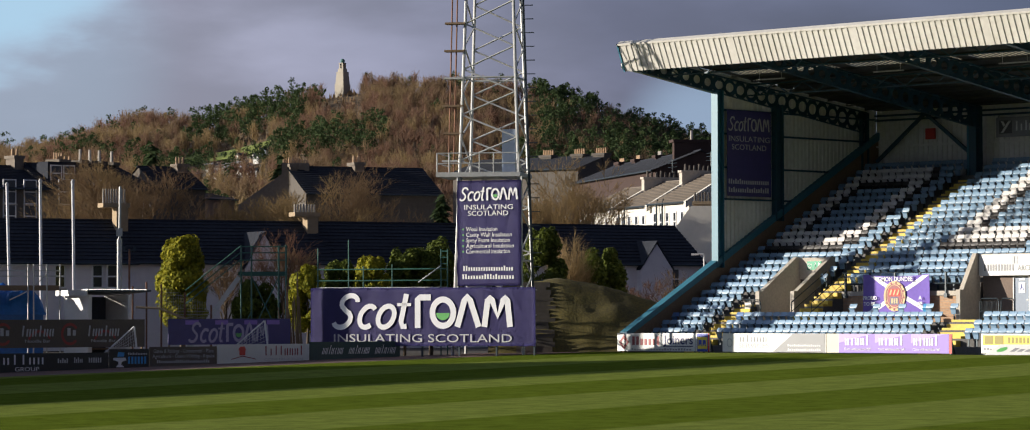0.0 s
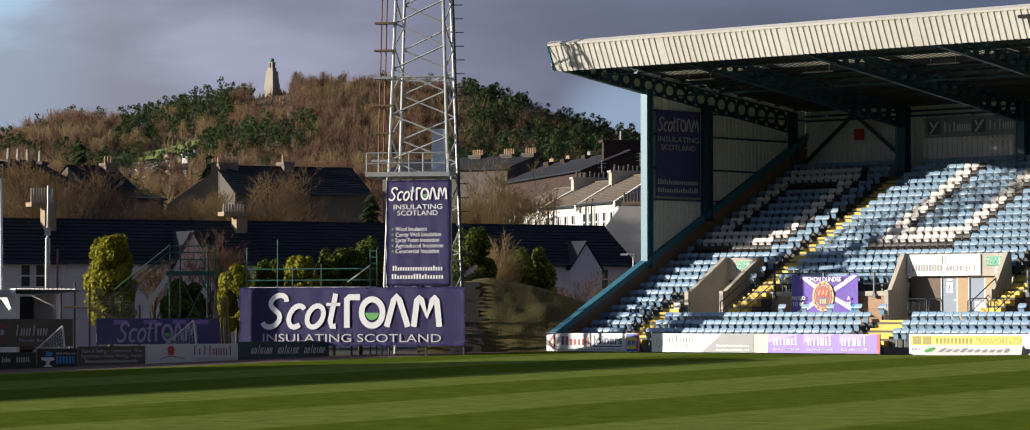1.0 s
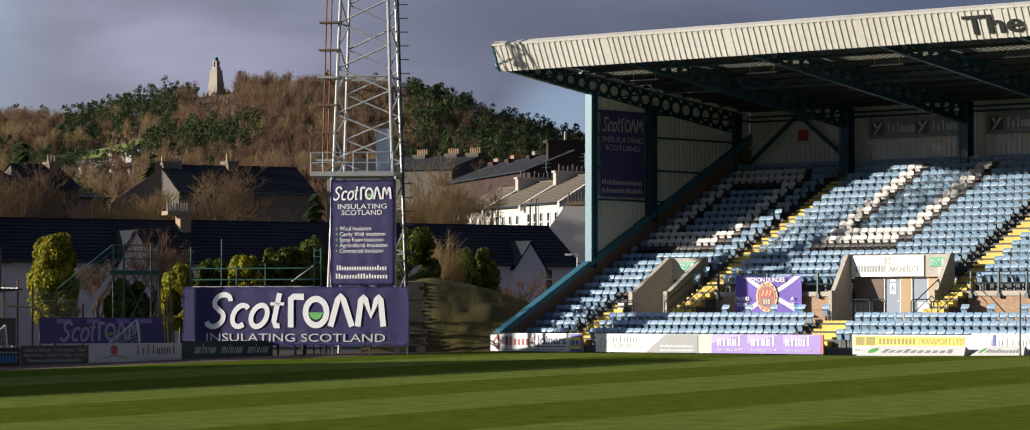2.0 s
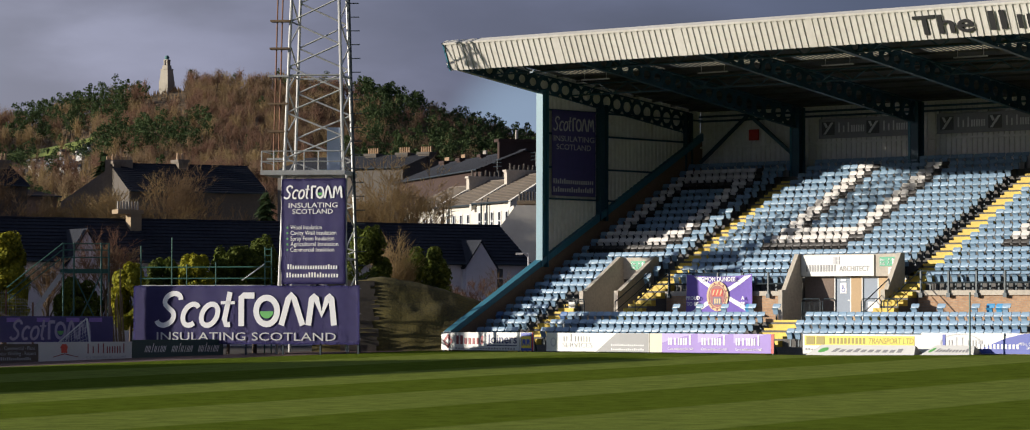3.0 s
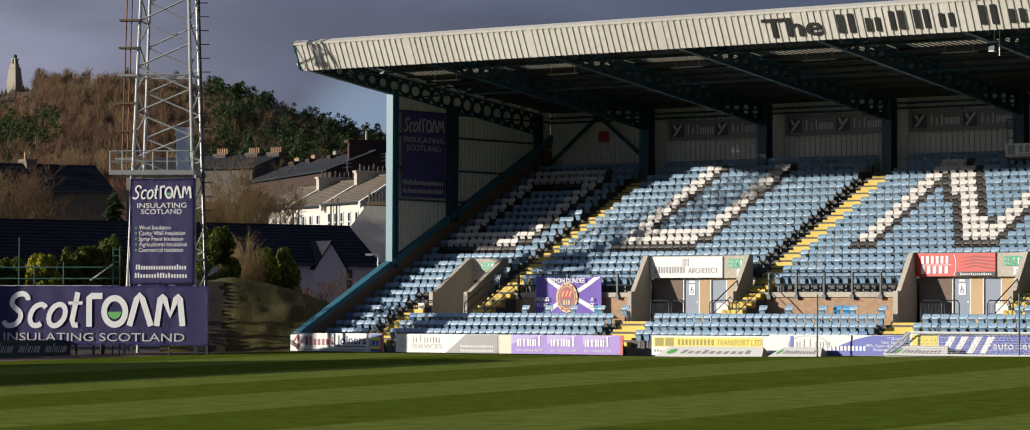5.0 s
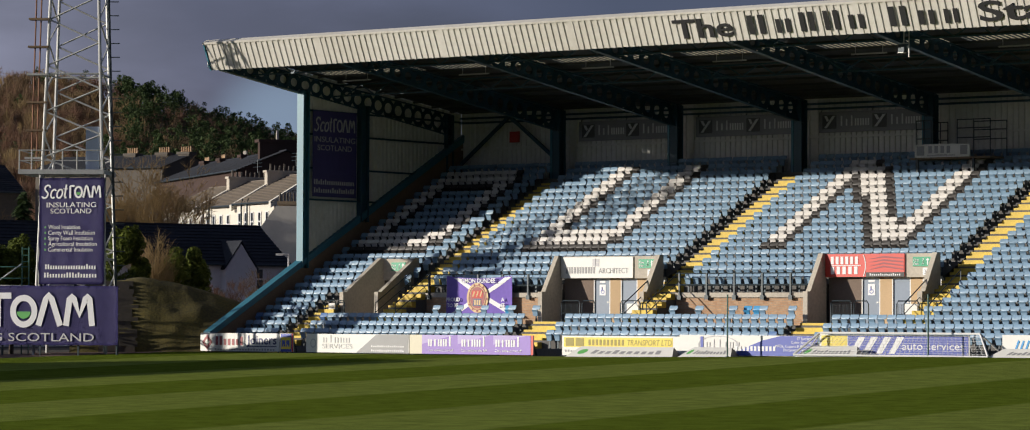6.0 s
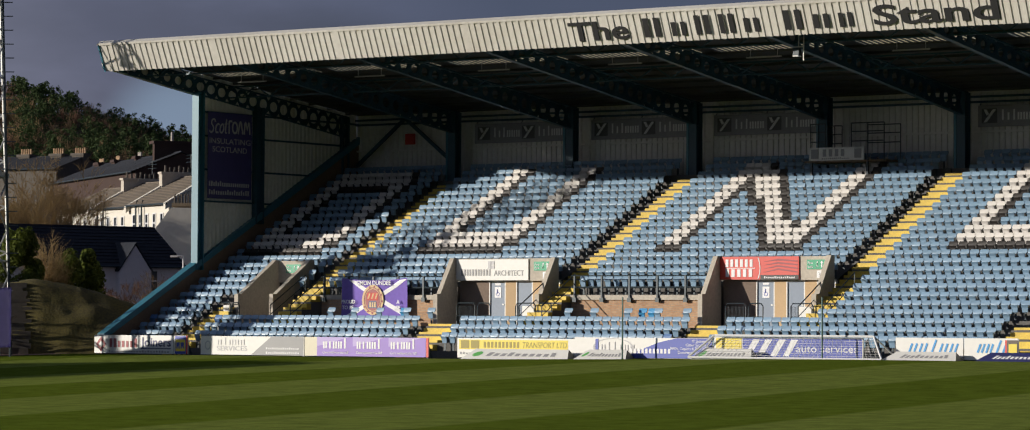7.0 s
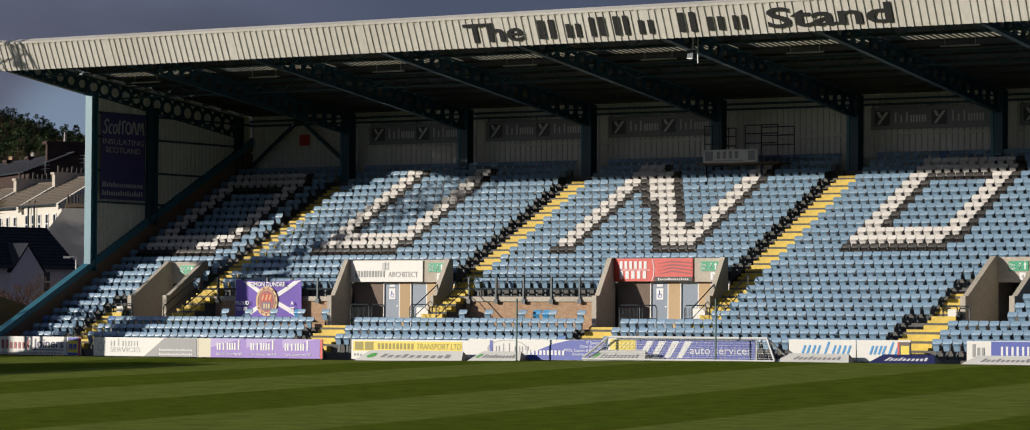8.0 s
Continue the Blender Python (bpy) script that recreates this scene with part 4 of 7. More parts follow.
def bow(cx, cz, rx, rz, a0=0.0, a1=math.tau, n=18, lean=0.0):
    """Points of an arc; lean shears it to the right."""
    full = a1 - a0 > math.tau - 1e-3
    ang = [a0 + (a1 - a0) * k / n for k in range(n if full else n + 1)]
    return [(cx + rx * math.cos(a) + lean * rz * math.sin(a), cz + rz * math.sin(a)) for a in ang]


def shape_row(parent, material, kinds, x, z, w, h, y=-0.014, stroke=0.2, lean=0.0):
    """Plain bars in place of a brand's mark: pairs of short bars, single short and tall ones."""
    step = w / len(kinds)
    t = stroke * h
    for k, kind in enumerate(kinds):
        cx = x + step * (k + 0.5)
        top = z + h * (1.0 if kind == "l" else 0.7)
        for o in ((-step * 0.24, step * 0.24) if kind in "onc" else (0.0,)):
            ribbon(parent, material, [(cx + o, z), (cx + o + lean * (top - z), top)], t, y, "printed_bar")


def build_front_boards():
    b = board(-107.25, -102.2, "white advertising board with dark red and navy lettering")
    shape(b, [(0.12, 0.48), (0.45, 0.85), (0.78, 0.48), (0.45, 0.11)], MAROON)
    shape(b, [(0.3, 0.48), (0.45, 0.64), (0.62, 0.48), (0.45, 0.3)], WHITE_BOARD, -0.02)
    letter_bars(b, MAROON, 7, 1.0, 1.85, 0.34, 0.42, 3)
    words("Joiners", 0.6, BLUE_DEEP, b, 3.0, 0.4, width=1.9, fat=0.008)
    panel(b, 3.0, 0.27, 4.9, 0.31, BLUE_DEEP, -0.012)
    letter_bars(b, GREY, 22, 0.95, 3.9, 0.1, 0.09, 5)
    b = board(-102.15, -101.3, "small yellow and blue board with a red edge")
    panel(b, 0.06, 0.06, 0.74, 0.9, BLUE)
    panel(b, 0.1, 0.18, 0.7, 0.74, YELLOW_PRINT, -0.012)
    for x in (0.16, 0.42):
        shape(b, [(x, 0.3), (x + 0.05, 0.3), (x + 0.1, 0.45), (x + 0.15, 0.3), (x + 0.2, 0.3), (x + 0.2, 0.6), (x, 0.6)], BLUE, -0.02)
    panel(b, 0.76, 0.05, 0.84, 0.92, RED, -0.012)
    b = board(-100.5, -94.25, "white advertising board with a dark grey corner")
    shape_row(b, LIGHT_GREY, "nlonn", 1.0, 0.52, 1.75, 0.34, stroke=0.16)
    words("SERVICES", 0.32, LIGHT_GREY, b, 1.0, 0.24, width=1.85)
    disc_bm = bmesh.new()
    disc(disc_bm, 0.45, 0.48, 0.22, -0.012, 0.16, sx=0.8)
    part("print_ring", disc_bm, LIGHT_GREY, b)
    shape(b, [(3.1, 0.06), (6.2, 0.06), (6.2, 0.91), (4.3, 0.91)], GREY)
    letter_bars(b, WHITE, 16, 4.0, 2.0, 0.32, 0.1, 9, -0.02)
    letter_bars(b, WHITE, 16, 4.0, 2.0, 0.12, 0.1, 10, -0.02)
    b = board(-94.2, -87.1, "purple advertising board with white lettering and a cream end")
    panel(b, 0.0, 0.05, 0.72, 0.92, CREAM_PRINT)
    panel(b, 0.72, 0.05, 6.95, 0.92, PURPLE)
    for x in (0.72, 2.8, 4.85):
        shape(b, [(x, 0.5), (x + 1.9, 0.92), (x, 0.92)], PURPLE_LIGHT, -0.008)
    for x in (1.05, 3.0, 4.95):
        shape_row(b, WHITE, "cinol", x, 0.4, 1.45, 0.46, -0.018, 0.2)
        words("Cars without the faff", 0.16, WHITE, b, x, 0.17, -0.018, width=1.5)
    panel(b, 6.97, 0.05, 7.1, 0.92, RED)
    b = board(-85.5, -79.2, "white board with a yellow panel and olive lettering")
    panel(b, 0.1, 0.42, 5.95, 0.85, YELLOW_PRINT)
    for x in (0.2, 0.75):
        panel(b, x, 0.46, x + 0.45, 0.82, OLIVE, -0.014)
    letter_bars(b, OLIVE, 10, 1.45, 2.0, 0.5, 0.26, 13, -0.014, tall=1)
    words("TRANSPORT LTD", 0.36, OLIVE, b, 3.55, 0.51, -0.014, width=2.35, slant=0.15)
    letter_bars(b, GREY, 26, 0.15, 4.2, 0.2, 0.1, 14)
    b = board(-79.2, -72.2, "white board with a deep blue sweep and fine lettering")
    shape(b, [(2.6, 0.06), (7.0, 0.06), (7.0, 0.91), (5.2, 0.91), (4.3, 0.72), (3.4, 0.4)], BLUE)
    shape_row(b, LIGHT_GREY, "ollico", 1.35, 0.36, 1.8, 0.38, stroke=0.12)
    panel(b, 1.1, 0.4, 1.25, 0.86, BLUE, -0.014)
    bm = bmesh.new()
    disc(bm, 2.0, 0.5, 0.4, -0.01, 0.37, sx=2.6)
    part("print_ring", bm, LIGHT_GREY, b)
    letter_bars(b, WHITE, 11, 2.9, 2.1, 0.26, 0.2, 16, -0.02, tall=1)
    for z, s in ((0.74, "IT Systems"), (0.58, "Cyber Security"), (0.42, "MFDs, Copiers & Printers"), (0.26, "Document Management")):
        words(s, 0.17, WHITE, b, 6.9 - 0.078 * len(s) - 0.1, z, -0.02)
    b = board(-72.1, -64.95, "blue and yellow board with white slanted shapes")
    panel(b, 0.1, 0.08, 1.35, 0.88, YELLOW_PRINT)
    panel(b, 0.15, 0.3, 1.2, 0.4, BLUE, -0.014)
    panel(b, 1.4, 0.08, 7.1, 0.88, BLUE)
    for x in (1.5, 2.1, 2.75, 3.35):
        shape(b, [(x, 0.12), (x + 0.28, 0.12), (x + 0.75, 0.82), (x + 0.42, 0.82)], WHITE, -0.014)
    words("auto services", 0.46, WHITE, b, 4.0, 0.3, -0.014, width=2.9)
    for x0, x1, k in ((-63.45, -60.4, 1.0), (-60.35, -57.95, 0.76)):
        b = board(x0, x1, "white advertising board with a bright blue script")
        shape_row(b, CYAN, "nclon"[:5 if k == 1 else 4], 0.5, 0.34, (2.3 if k == 1 else 1.5), 0.5, -0.012, 0.17, 0.4)
        if k < 1:
            panel(b, 1.9, 0.1, 2.38, 0.85, BROWN_BOARD, -0.014)
            panel(b, 1.98, 0.22, 2.34, 0.7, YELLOW_PRINT, -0.02)
            panel(b, 1.82, 0.1, 1.9, 0.85, RED, -0.014)
    b = board(-55.5, -46.0, "deep blue and white advertising board")
    panel(b, 1.05, 0.3, 9.4, 0.9, BLUE)
    shape_row(b, WHITE, "ncolonnl", 1.4, 0.36, 3.6, 0.5, -0.014, 0.18)
    letter_bars(b, GREY, 3, 0.25, 0.6, 0.3, 0.5, 20)


build_front_boards()


def build_wedges():
    """Low sloping boards that lie on the turf before the others."""
    for x0, x1, dot, material, k in ((-84.6, -78.9, 0.35, WHITE_BOARD, 0.45), (-78.6, -75.9, 0.3, WHITE_BOARD, 0.42), (-72.7, -69.7, 0.3, WHITE_BOARD, 0.46),
                                     (-63.6, -60.2, 0.0, WHITE_BOARD, 0.36), (-59.4, -56.4, 0.0, BLUE_DEEP, 0.36), (-55.3, -52.0, 0.0, WHITE_BOARD, 0.36)):
        b = thing("wedge_board", "low sloping board lying on the turf", "board", (x0, 116.0, crown((x0 + x1) / 2) - 0.01), "sloping boards on the turf")
        w = x1 - x0
        bm = bmesh.new()
        f = [(0, 0, 0), (w, 0, 0), (w - 0.25, 0.5, k), (0.5, 0.5, k)]
        back = [(0.1, 0.95, 0), (w - 0.1, 0.95, 0)]
        vs = [bm.verts.new(p) for p in f + back]
        for q in ((0, 1, 2, 3), (3, 2, 5, 4), (0, 3, 4), (1, 5, 2), (0, 4, 5, 1)):
            bm.faces.new([vs[i] for i in q])
        part("body", bm, BLACK, b)
        bm = bmesh.new()
        vs = [bm.verts.new((x, y - 0.012, z + 0.008)) for x, y, z in f]
        bm.faces.new(vs)
        face = part("face", bm, material, b)
        def on(u, v):
            return (0.5 * v + (w - 0.75 * v) * u, 0.5 * v - 0.02, k * v + 0.014)
        n = 10
        for i in range(n):
            bm = bmesh.new()
            u0 = 0.2 + 0.7 * i / n
            hi = 0.66 if i in (0, 3, 9) else 0.56
            bm.faces.new([bm.verts.new(on(*q)) for q in ((u0, 0.3), (u0 + 0.045, 0.3), (u0 + 0.055, hi), (u0 + 0.01, hi))])
            part("print_bar", bm, GREY if material is WHITE_BOARD else WHITE, b)
        if dot:
            bm = bmesh.new()
            bm.faces.new([bm.verts.new(on(0.1 + 0.045 * math.cos(t * 0.785), 0.5 + 0.25 * math.sin(t * 0.785))) for t in range(8)])
            part("print_dot", bm, GREEN, b)


build_wedges()


def build_goal():
    """A goal tipped on to its face, with its net, and two slender poles behind it."""
    x0, x1 = -71.9, -64.3
    g = thing("goal", "white tubular goal lying tipped with its net", "goal", (0, 0, 0.17))
    y0, y1, h = 115.9, 116.7, 0.98
    part("crossbar", one(tube, [(x0, y1, h), (x1, y1, h)], 0.05), NET, g)
    part("ground_bar", one(tube, [(x0 - 0.8, y0, 0.06), (x1 + 0.8, y0, 0.06)], 0.045), NET, g)
    for x, s in ((x0, -1), (x1, 1)):
        part("post", one(tube, [(x, y1, h), (x + s * 0.8, y0, 0.06)], 0.05), NET, g)
        part("stay", one(tube, [(x, y1, h), (x + s * 0.9, y1 + 0.4, 0.06)], 0.04), STEEL, g)
    bm = bmesh.new()
    n = 40
    for i in range(n + 1):
        u = i / n
        a = Vector((x0 + (x1 - x0) * u, y1, h))
        b = Vector((x0 - 0.8 + (x1 - x0 + 1.6) * u, y0, 0.06))
        beam(bm, a, b, 0.009)
    for i in range(1, 9):
        v = i / 9
        beam(bm, (x0 - 0.8 * v, y1 + (y0 - y1) * v, h + (0.06 - h) * v), (x1 + 0.8 * v, y1 + (y0 - y1) * v, h + (0.06 - h) * v), 0.009)
    part("net", bm, NET, g)
    for x in (-76.0, -66.25):
        p = thing("net_pole", "slender dark green steel pole at the pitch edge", "pole", (x, 115.9, 0), "net poles behind the goal line")
        part("shaft", one(tube, [(0, 0, -0.05), (0, 0, 2.75)], 0.04), GREEN_STEEL, p)
        part("socket", one(tube, [(0, 0, -0.05), (0, 0, 0.12)], 0.08), STEEL_DARK, p)


build_goal()


def build_signs():
    # roof lettering: article and noun are lettered, the name between is plain bars
    s = thing("roof_lettering", "black raised lettering on the cream roof fascia", "lettering", Matrix.Translation(fascia_at(-79.45, 0.1, 0.07)) @ Matrix.Rotation(math.atan2(F_TOP[0] - F_BOT[0], F_TOP[1] - F_BOT[1]) * -1, 4, "X"))
    words("The", 1.2, BLACK, s, 0.0, 0.12, 0.0, width=3.05, fat=0.02, depth=0.02)
    for x, w, k in ((3.85, 1.1, 1.0), (5.25, 0.95, 0.72), (6.45, 0.95, 1.0), (7.65, 0.95, 1.0), (8.85, 0.95, 0.72), (10.8, 1.1, 1.0), (12.2, 0.95, 0.72), (13.4, 0.85, 0.72)):
        bars(s, BLACK, [(x, w * 0.26, k), (x + w * 0.5, w * 0.26, k)], 0.12, 0.86, -0.015)
    words("Stand", 1.2, BLACK, s, 15.0, 0.12, 0.0, width=5.7, fat=0.02, depth=0.02)
    # boards over the two wide exits
    b = thing("sign_board", "white sign board with grey lettering over an exit", "sign", (-90.75, 124.05, 3.6))
    part("panel", one(box, 0, 0, 0, 4.15, 0.06, 0.98), WHITE_BOARD, b)
    letter_bars(b, GREY, 11, 0.3, 1.75, 0.22, 0.3, 31, tall=1)
    words("ARCHITECT", 0.36, GREY, b, 2.2, 0.22, width=1.7)
    for q in ((1.85, 0.55, 2.02, 0.9), (2.05, 0.55, 2.22, 0.7), (2.05, 0.73, 2.22, 0.9)):
        panel(b, *q, LIGHT_GREY, -0.012)
    b = thing("sign_board", "red sign board with white shapes over an exit", "sign", (-76.15, 124.05, 3.6))
    part("panel", one(box, 0, 0, 0, 4.05, 0.06, 1.02), RED, b)
    letter_bars(b, WHITE, 6, 0.3, 1.5, 0.56, 0.34, 33, tall=1)
    letter_bars(b, WHITE, 5, 0.3, 1.5, 0.12, 0.34, 34, tall=1)
    panel(b, 0.28, 0.49, 1.85, 0.52, WHITE, -0.012)
    shape(b, [(2.1, 0.0), (4.05, 0.0), (4.05, 0.2), (2.1, 0.2)], BLACK, -0.008)
    for k in range(4):
        shape(b, [(2.2, 0.3 + 0.16 * k), (3.0, 0.42 + 0.14 * k), (4.0, 0.3 + 0.16 * k), (4.0, 0.36 + 0.16 * k), (3.0, 0.5 + 0.14 * k)], MAROON, -0.008)
    bm = bmesh.new()
    disc(bm, 1.0, 0.5, 1.1, -0.01, 1.06, -0.45, 0.45)
    part("print_ring", bm, WHITE, b)
    letter_bars(b, WHITE, 15, 2.3, 1.6, 0.05, 0.1, 35, -0.02)
    # supporters' flag hung on the barrier
    f = thing("supporters_flag", "violet flag with a white saltire and a gilt crest", "flag", (-97.05, 123.3, 1.72))
    bm = bmesh.new()
    nx, nz = 24, 12
    W, H = 3.95, 2.0
    def at(i, j, o=0.0):
        u, v = i / nx, j / nz
        sag = 0.12 * math.sin(math.pi * u) * v
        return Vector((W * u, 0.05 * math.sin(7 * u + 2 * v) - o, H * v - sag))
    g = [[bm.verts.new(at(i, j)) for i in range(nx + 1)] for j in range(nz + 1)]
    g2 = [[bm.verts.new(at(i, j, -0.012)) for i in range(nx + 1)] for j in range(nz + 1)]
    for q in (g, g2):
        for a, c in zip(q, q[1:]):
            for i in range(nx):
                bm.faces.new((a[i], a[i + 1], c[i + 1], c[i]))
    part("cloth", bm, FLAG, f)
    for a, c in (((0.0, 0.06), (3.5, 1.95)), ((0.45, 1.95), (3.95, 0.06))):
        bm = bmesh.new()
        n = 20
        prev = None
        for i in range(n + 1):
            t = i / n
            x, z = a[0] + (c[0] - a[0]) * t, a[1] + (c[1] - a[1]) * t
            cur = []
            for dx in (0.0, 0.45):
                p = at((x + dx) / W * nx, z / H * nz, 0.008)
                cur.append(bm.verts.new(p))
            if prev:
                bm.faces.new((prev[0], prev[1], cur[1], cur[0]))
            prev = cur
        part("saltire_band", bm, WHITE, f)
    for r, m, y, sx in ((0.72, GOLD, -0.085, 0.9), (0.52, MAROON, -0.095, 0.85)):
        bm = bmesh.new()
        disc(bm, 1.98, 0.95, r, y, 0.0, sx=sx)
        part("crest", bm, m, f)
    bm = bmesh.new()
    disc(bm, 1.98, 0.95, 0.6, -0.1, 0.56, sx=0.88)
    for k in range(10):
        a = -2.6 + 0.5 * k
        disc(bm, 1.98 + 0.57 * math.cos(a), 0.95 + 0.64 * math.sin(a), 0.05, -0.1, sides=6)
    part("laurel", bm, MAROON, f)
    shape(f, [(1.65, 0.95), (2.31, 0.95), (2.31, 1.3), (1.65, 1.3)], RED_SOFT, -0.105)
    for k in range(3):
        shape(f, [(1.68 + 0.22 * k, 1.0), (1.76 + 0.22 * k, 1.0), (1.86 + 0.22 * k, 1.26), (1.78 + 0.22 * k, 1.26)], GOLD, -0.112)
    shape(f, [(1.7, 0.55), (2.26, 0.55), (2.2, 0.9), (1.76, 0.9)], BLUE_DEEP, -0.105)
    bars(f, GOLD, [(1.8, 0.1, 1), (1.95, 0.08, 1), (2.08, 0.1, 1)], 0.6, 0.24, -0.112)
    words("C'MON DUNDEE", 0.3, WHITE, f, 0.95, 1.66, -0.085, width=2.1, fat=0.006)
    for s_, x, z in (("PROUD", 0.08, 0.78), ("TO BE", 0.12, 0.5), ("A", 3.4, 0.78), ("DEE", 3.2, 0.5)):
        words(s_, 0.25, WHITE, f, x, z, -0.085, fat=0.006)
    # grey vinyl banners on the back wall, one to a bay
    for x0, x1 in ((-99.0, -93.2), (-91.7, -85.8), (-84.4, -78.5), (-69.9, -63.8), (-62.3, -56.4)):
        b = thing("wall_banner", "faded grey vinyl banner on the back wall", "banner", (x0, BACK - 0.32, 10.9), "vinyl banners on the back wall")
        w = x1 - x0
        part("sheet", one(box, 0, 0, 0, w, 0.02, 1.02), VINYL, b)
        bm = bmesh.new()
        for x in (0.05, w / 2, w - 0.05):
            beam(bm, (x, 0.05, 0.95), (x, 0.26, 1.2), 0.03)
        part("tie", bm, STEEL_DARK, b)
        for x in (0.2, w / 2 + 0.1):
            panel(b, x, 0.18, x + 0.8, 0.86, VINYL_DARK, -0.006)
            shape(b, [(x + 0.1, 0.22), (x + 0.26, 0.22), (x + 0.75, 0.82), (x + 0.58, 0.82)], VINYL_PALE, -0.016)
            shape(b, [(x + 0.1, 0.82), (x + 0.26, 0.82), (x + 0.38, 0.6), (x + 0.26, 0.54)], VINYL_PALE, -0.016)
            shape_row(b, VINYL_PALE, "lilnoc", x + 0.95, 0.3, min(1.75, w / 2 - 1.1), 0.5, -0.012, 0.18)
    # camera platform over the back row
    b = thing("camera_platform", "small platform with dark rails and a white front panel", "platform", (-77.6, 134.0, 9.0))
    part("deck", one(box, 0, 0, 0.28, 4.4, 1.7, 0.36), TIMBER, b)
    part("front_panel", one(box, 0.3, -0.06, 0.36, 3.25, 0.0, 0.98), WHITE_BOARD, b)
    letter_bars(b, GREY, 4, 1.05, 1.3, 0.55, 0.34, 43, -0.072, tall=1)
    panel(b, 0.42, 0.46, 0.82, 0.9, GREY, -0.07)
    panel(b, 2.75, 0.46, 3.12, 0.9, GREY, -0.07)
    letter_bars(b, GREY, 14, 1.0, 1.5, 0.42, 0.07, 44, -0.072)
    bm = bmesh.new()
    for x0, x1 in ((0.35, 1.15), (2.55, 4.3)):
        for x in (x0, (x0 + x1) / 2, x1):
            for y in (0.0, 1.6):
                tube(bm, [(x, y, 0.3), (x, y, 2.1)], 0.028)
        for z in (1.25, 1.7, 2.1):
            for y in (0.0, 1.6):
                tube(bm, [(x0, y, z), (x1, y, z)], 0.028)
    part("guard_rail", bm, STEEL_DARK, b)
    for x in (0.3, 3.3):
        for y in (0.2, 1.4):
            part("leg", one(box, x - 0.05, y - 0.05, -0.65, x + 0.05, y + 0.05, 0.28), STEEL_DARK, b)


build_signs()


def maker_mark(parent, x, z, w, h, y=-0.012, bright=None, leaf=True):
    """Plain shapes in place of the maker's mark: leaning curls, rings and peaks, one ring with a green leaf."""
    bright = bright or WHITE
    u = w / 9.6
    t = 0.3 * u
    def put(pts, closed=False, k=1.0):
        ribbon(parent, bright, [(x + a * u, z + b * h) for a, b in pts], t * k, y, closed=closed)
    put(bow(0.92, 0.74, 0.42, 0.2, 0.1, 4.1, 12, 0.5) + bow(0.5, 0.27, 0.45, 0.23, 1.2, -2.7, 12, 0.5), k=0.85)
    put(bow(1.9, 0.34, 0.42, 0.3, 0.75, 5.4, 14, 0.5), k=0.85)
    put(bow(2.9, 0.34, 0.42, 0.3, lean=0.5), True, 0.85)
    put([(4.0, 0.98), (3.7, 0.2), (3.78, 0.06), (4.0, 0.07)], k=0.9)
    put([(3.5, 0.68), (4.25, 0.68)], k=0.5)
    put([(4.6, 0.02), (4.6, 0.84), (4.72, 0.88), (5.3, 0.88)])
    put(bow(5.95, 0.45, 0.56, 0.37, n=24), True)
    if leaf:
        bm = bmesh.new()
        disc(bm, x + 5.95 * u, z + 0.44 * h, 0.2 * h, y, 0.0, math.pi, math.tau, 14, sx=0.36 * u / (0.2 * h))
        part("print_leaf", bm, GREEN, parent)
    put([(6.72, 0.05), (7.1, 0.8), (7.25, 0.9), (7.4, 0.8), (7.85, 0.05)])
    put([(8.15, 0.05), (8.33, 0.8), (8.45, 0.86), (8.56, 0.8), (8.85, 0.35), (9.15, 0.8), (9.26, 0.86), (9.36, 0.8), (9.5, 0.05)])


def build_side_banner():
    b = thing("wall_banner", "dark navy banner with grey lettering on the end wall", "banner", pose(X_L + 0.2, 124.75, 7.8, 0, 0, 90))
    part("sheet", one(box, 0, 0, 0, 3.45, 0.02, 4.35), NAVY, b)
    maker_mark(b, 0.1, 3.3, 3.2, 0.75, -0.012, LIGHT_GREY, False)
    words("INSULATING", 0.4, LIGHT_GREY, b, 0.12, 2.78, -0.012, width=3.2)
    words("SCOTLAND", 0.4, LIGHT_GREY, b, 0.35, 2.36, -0.012, width=2.7)
    letter_bars(b, LIGHT_GREY, 19, 0.1, 3.2, 0.62, 0.26, 51)
    letter_bars(b, LIGHT_GREY, 18, 0.1, 3.2, 0.2, 0.26, 52)


build_side_banner()

# ---- corner of the ground: boards, banners, floodlight tower ----
def touch_board(y0, y1, z, h, label, material, x=-113.0):
    b = thing("advertising_board", label, "board", pose(x, y0, z, 0, 0, 90), "boards along the touchline")
    w = y1 - y0
    part("panel", one(box, 0, 0, 0.02, w, 0.05, h), material, b)
    for u in (0.1, w / 2, w - 0.1):
        part("stay", one(beam, (u, 0.09, min(-0.3, lie(x, y0) - z - 0.2)), (u, 0.09, h - 0.05), 0.07), TIMBER, b)
    return b


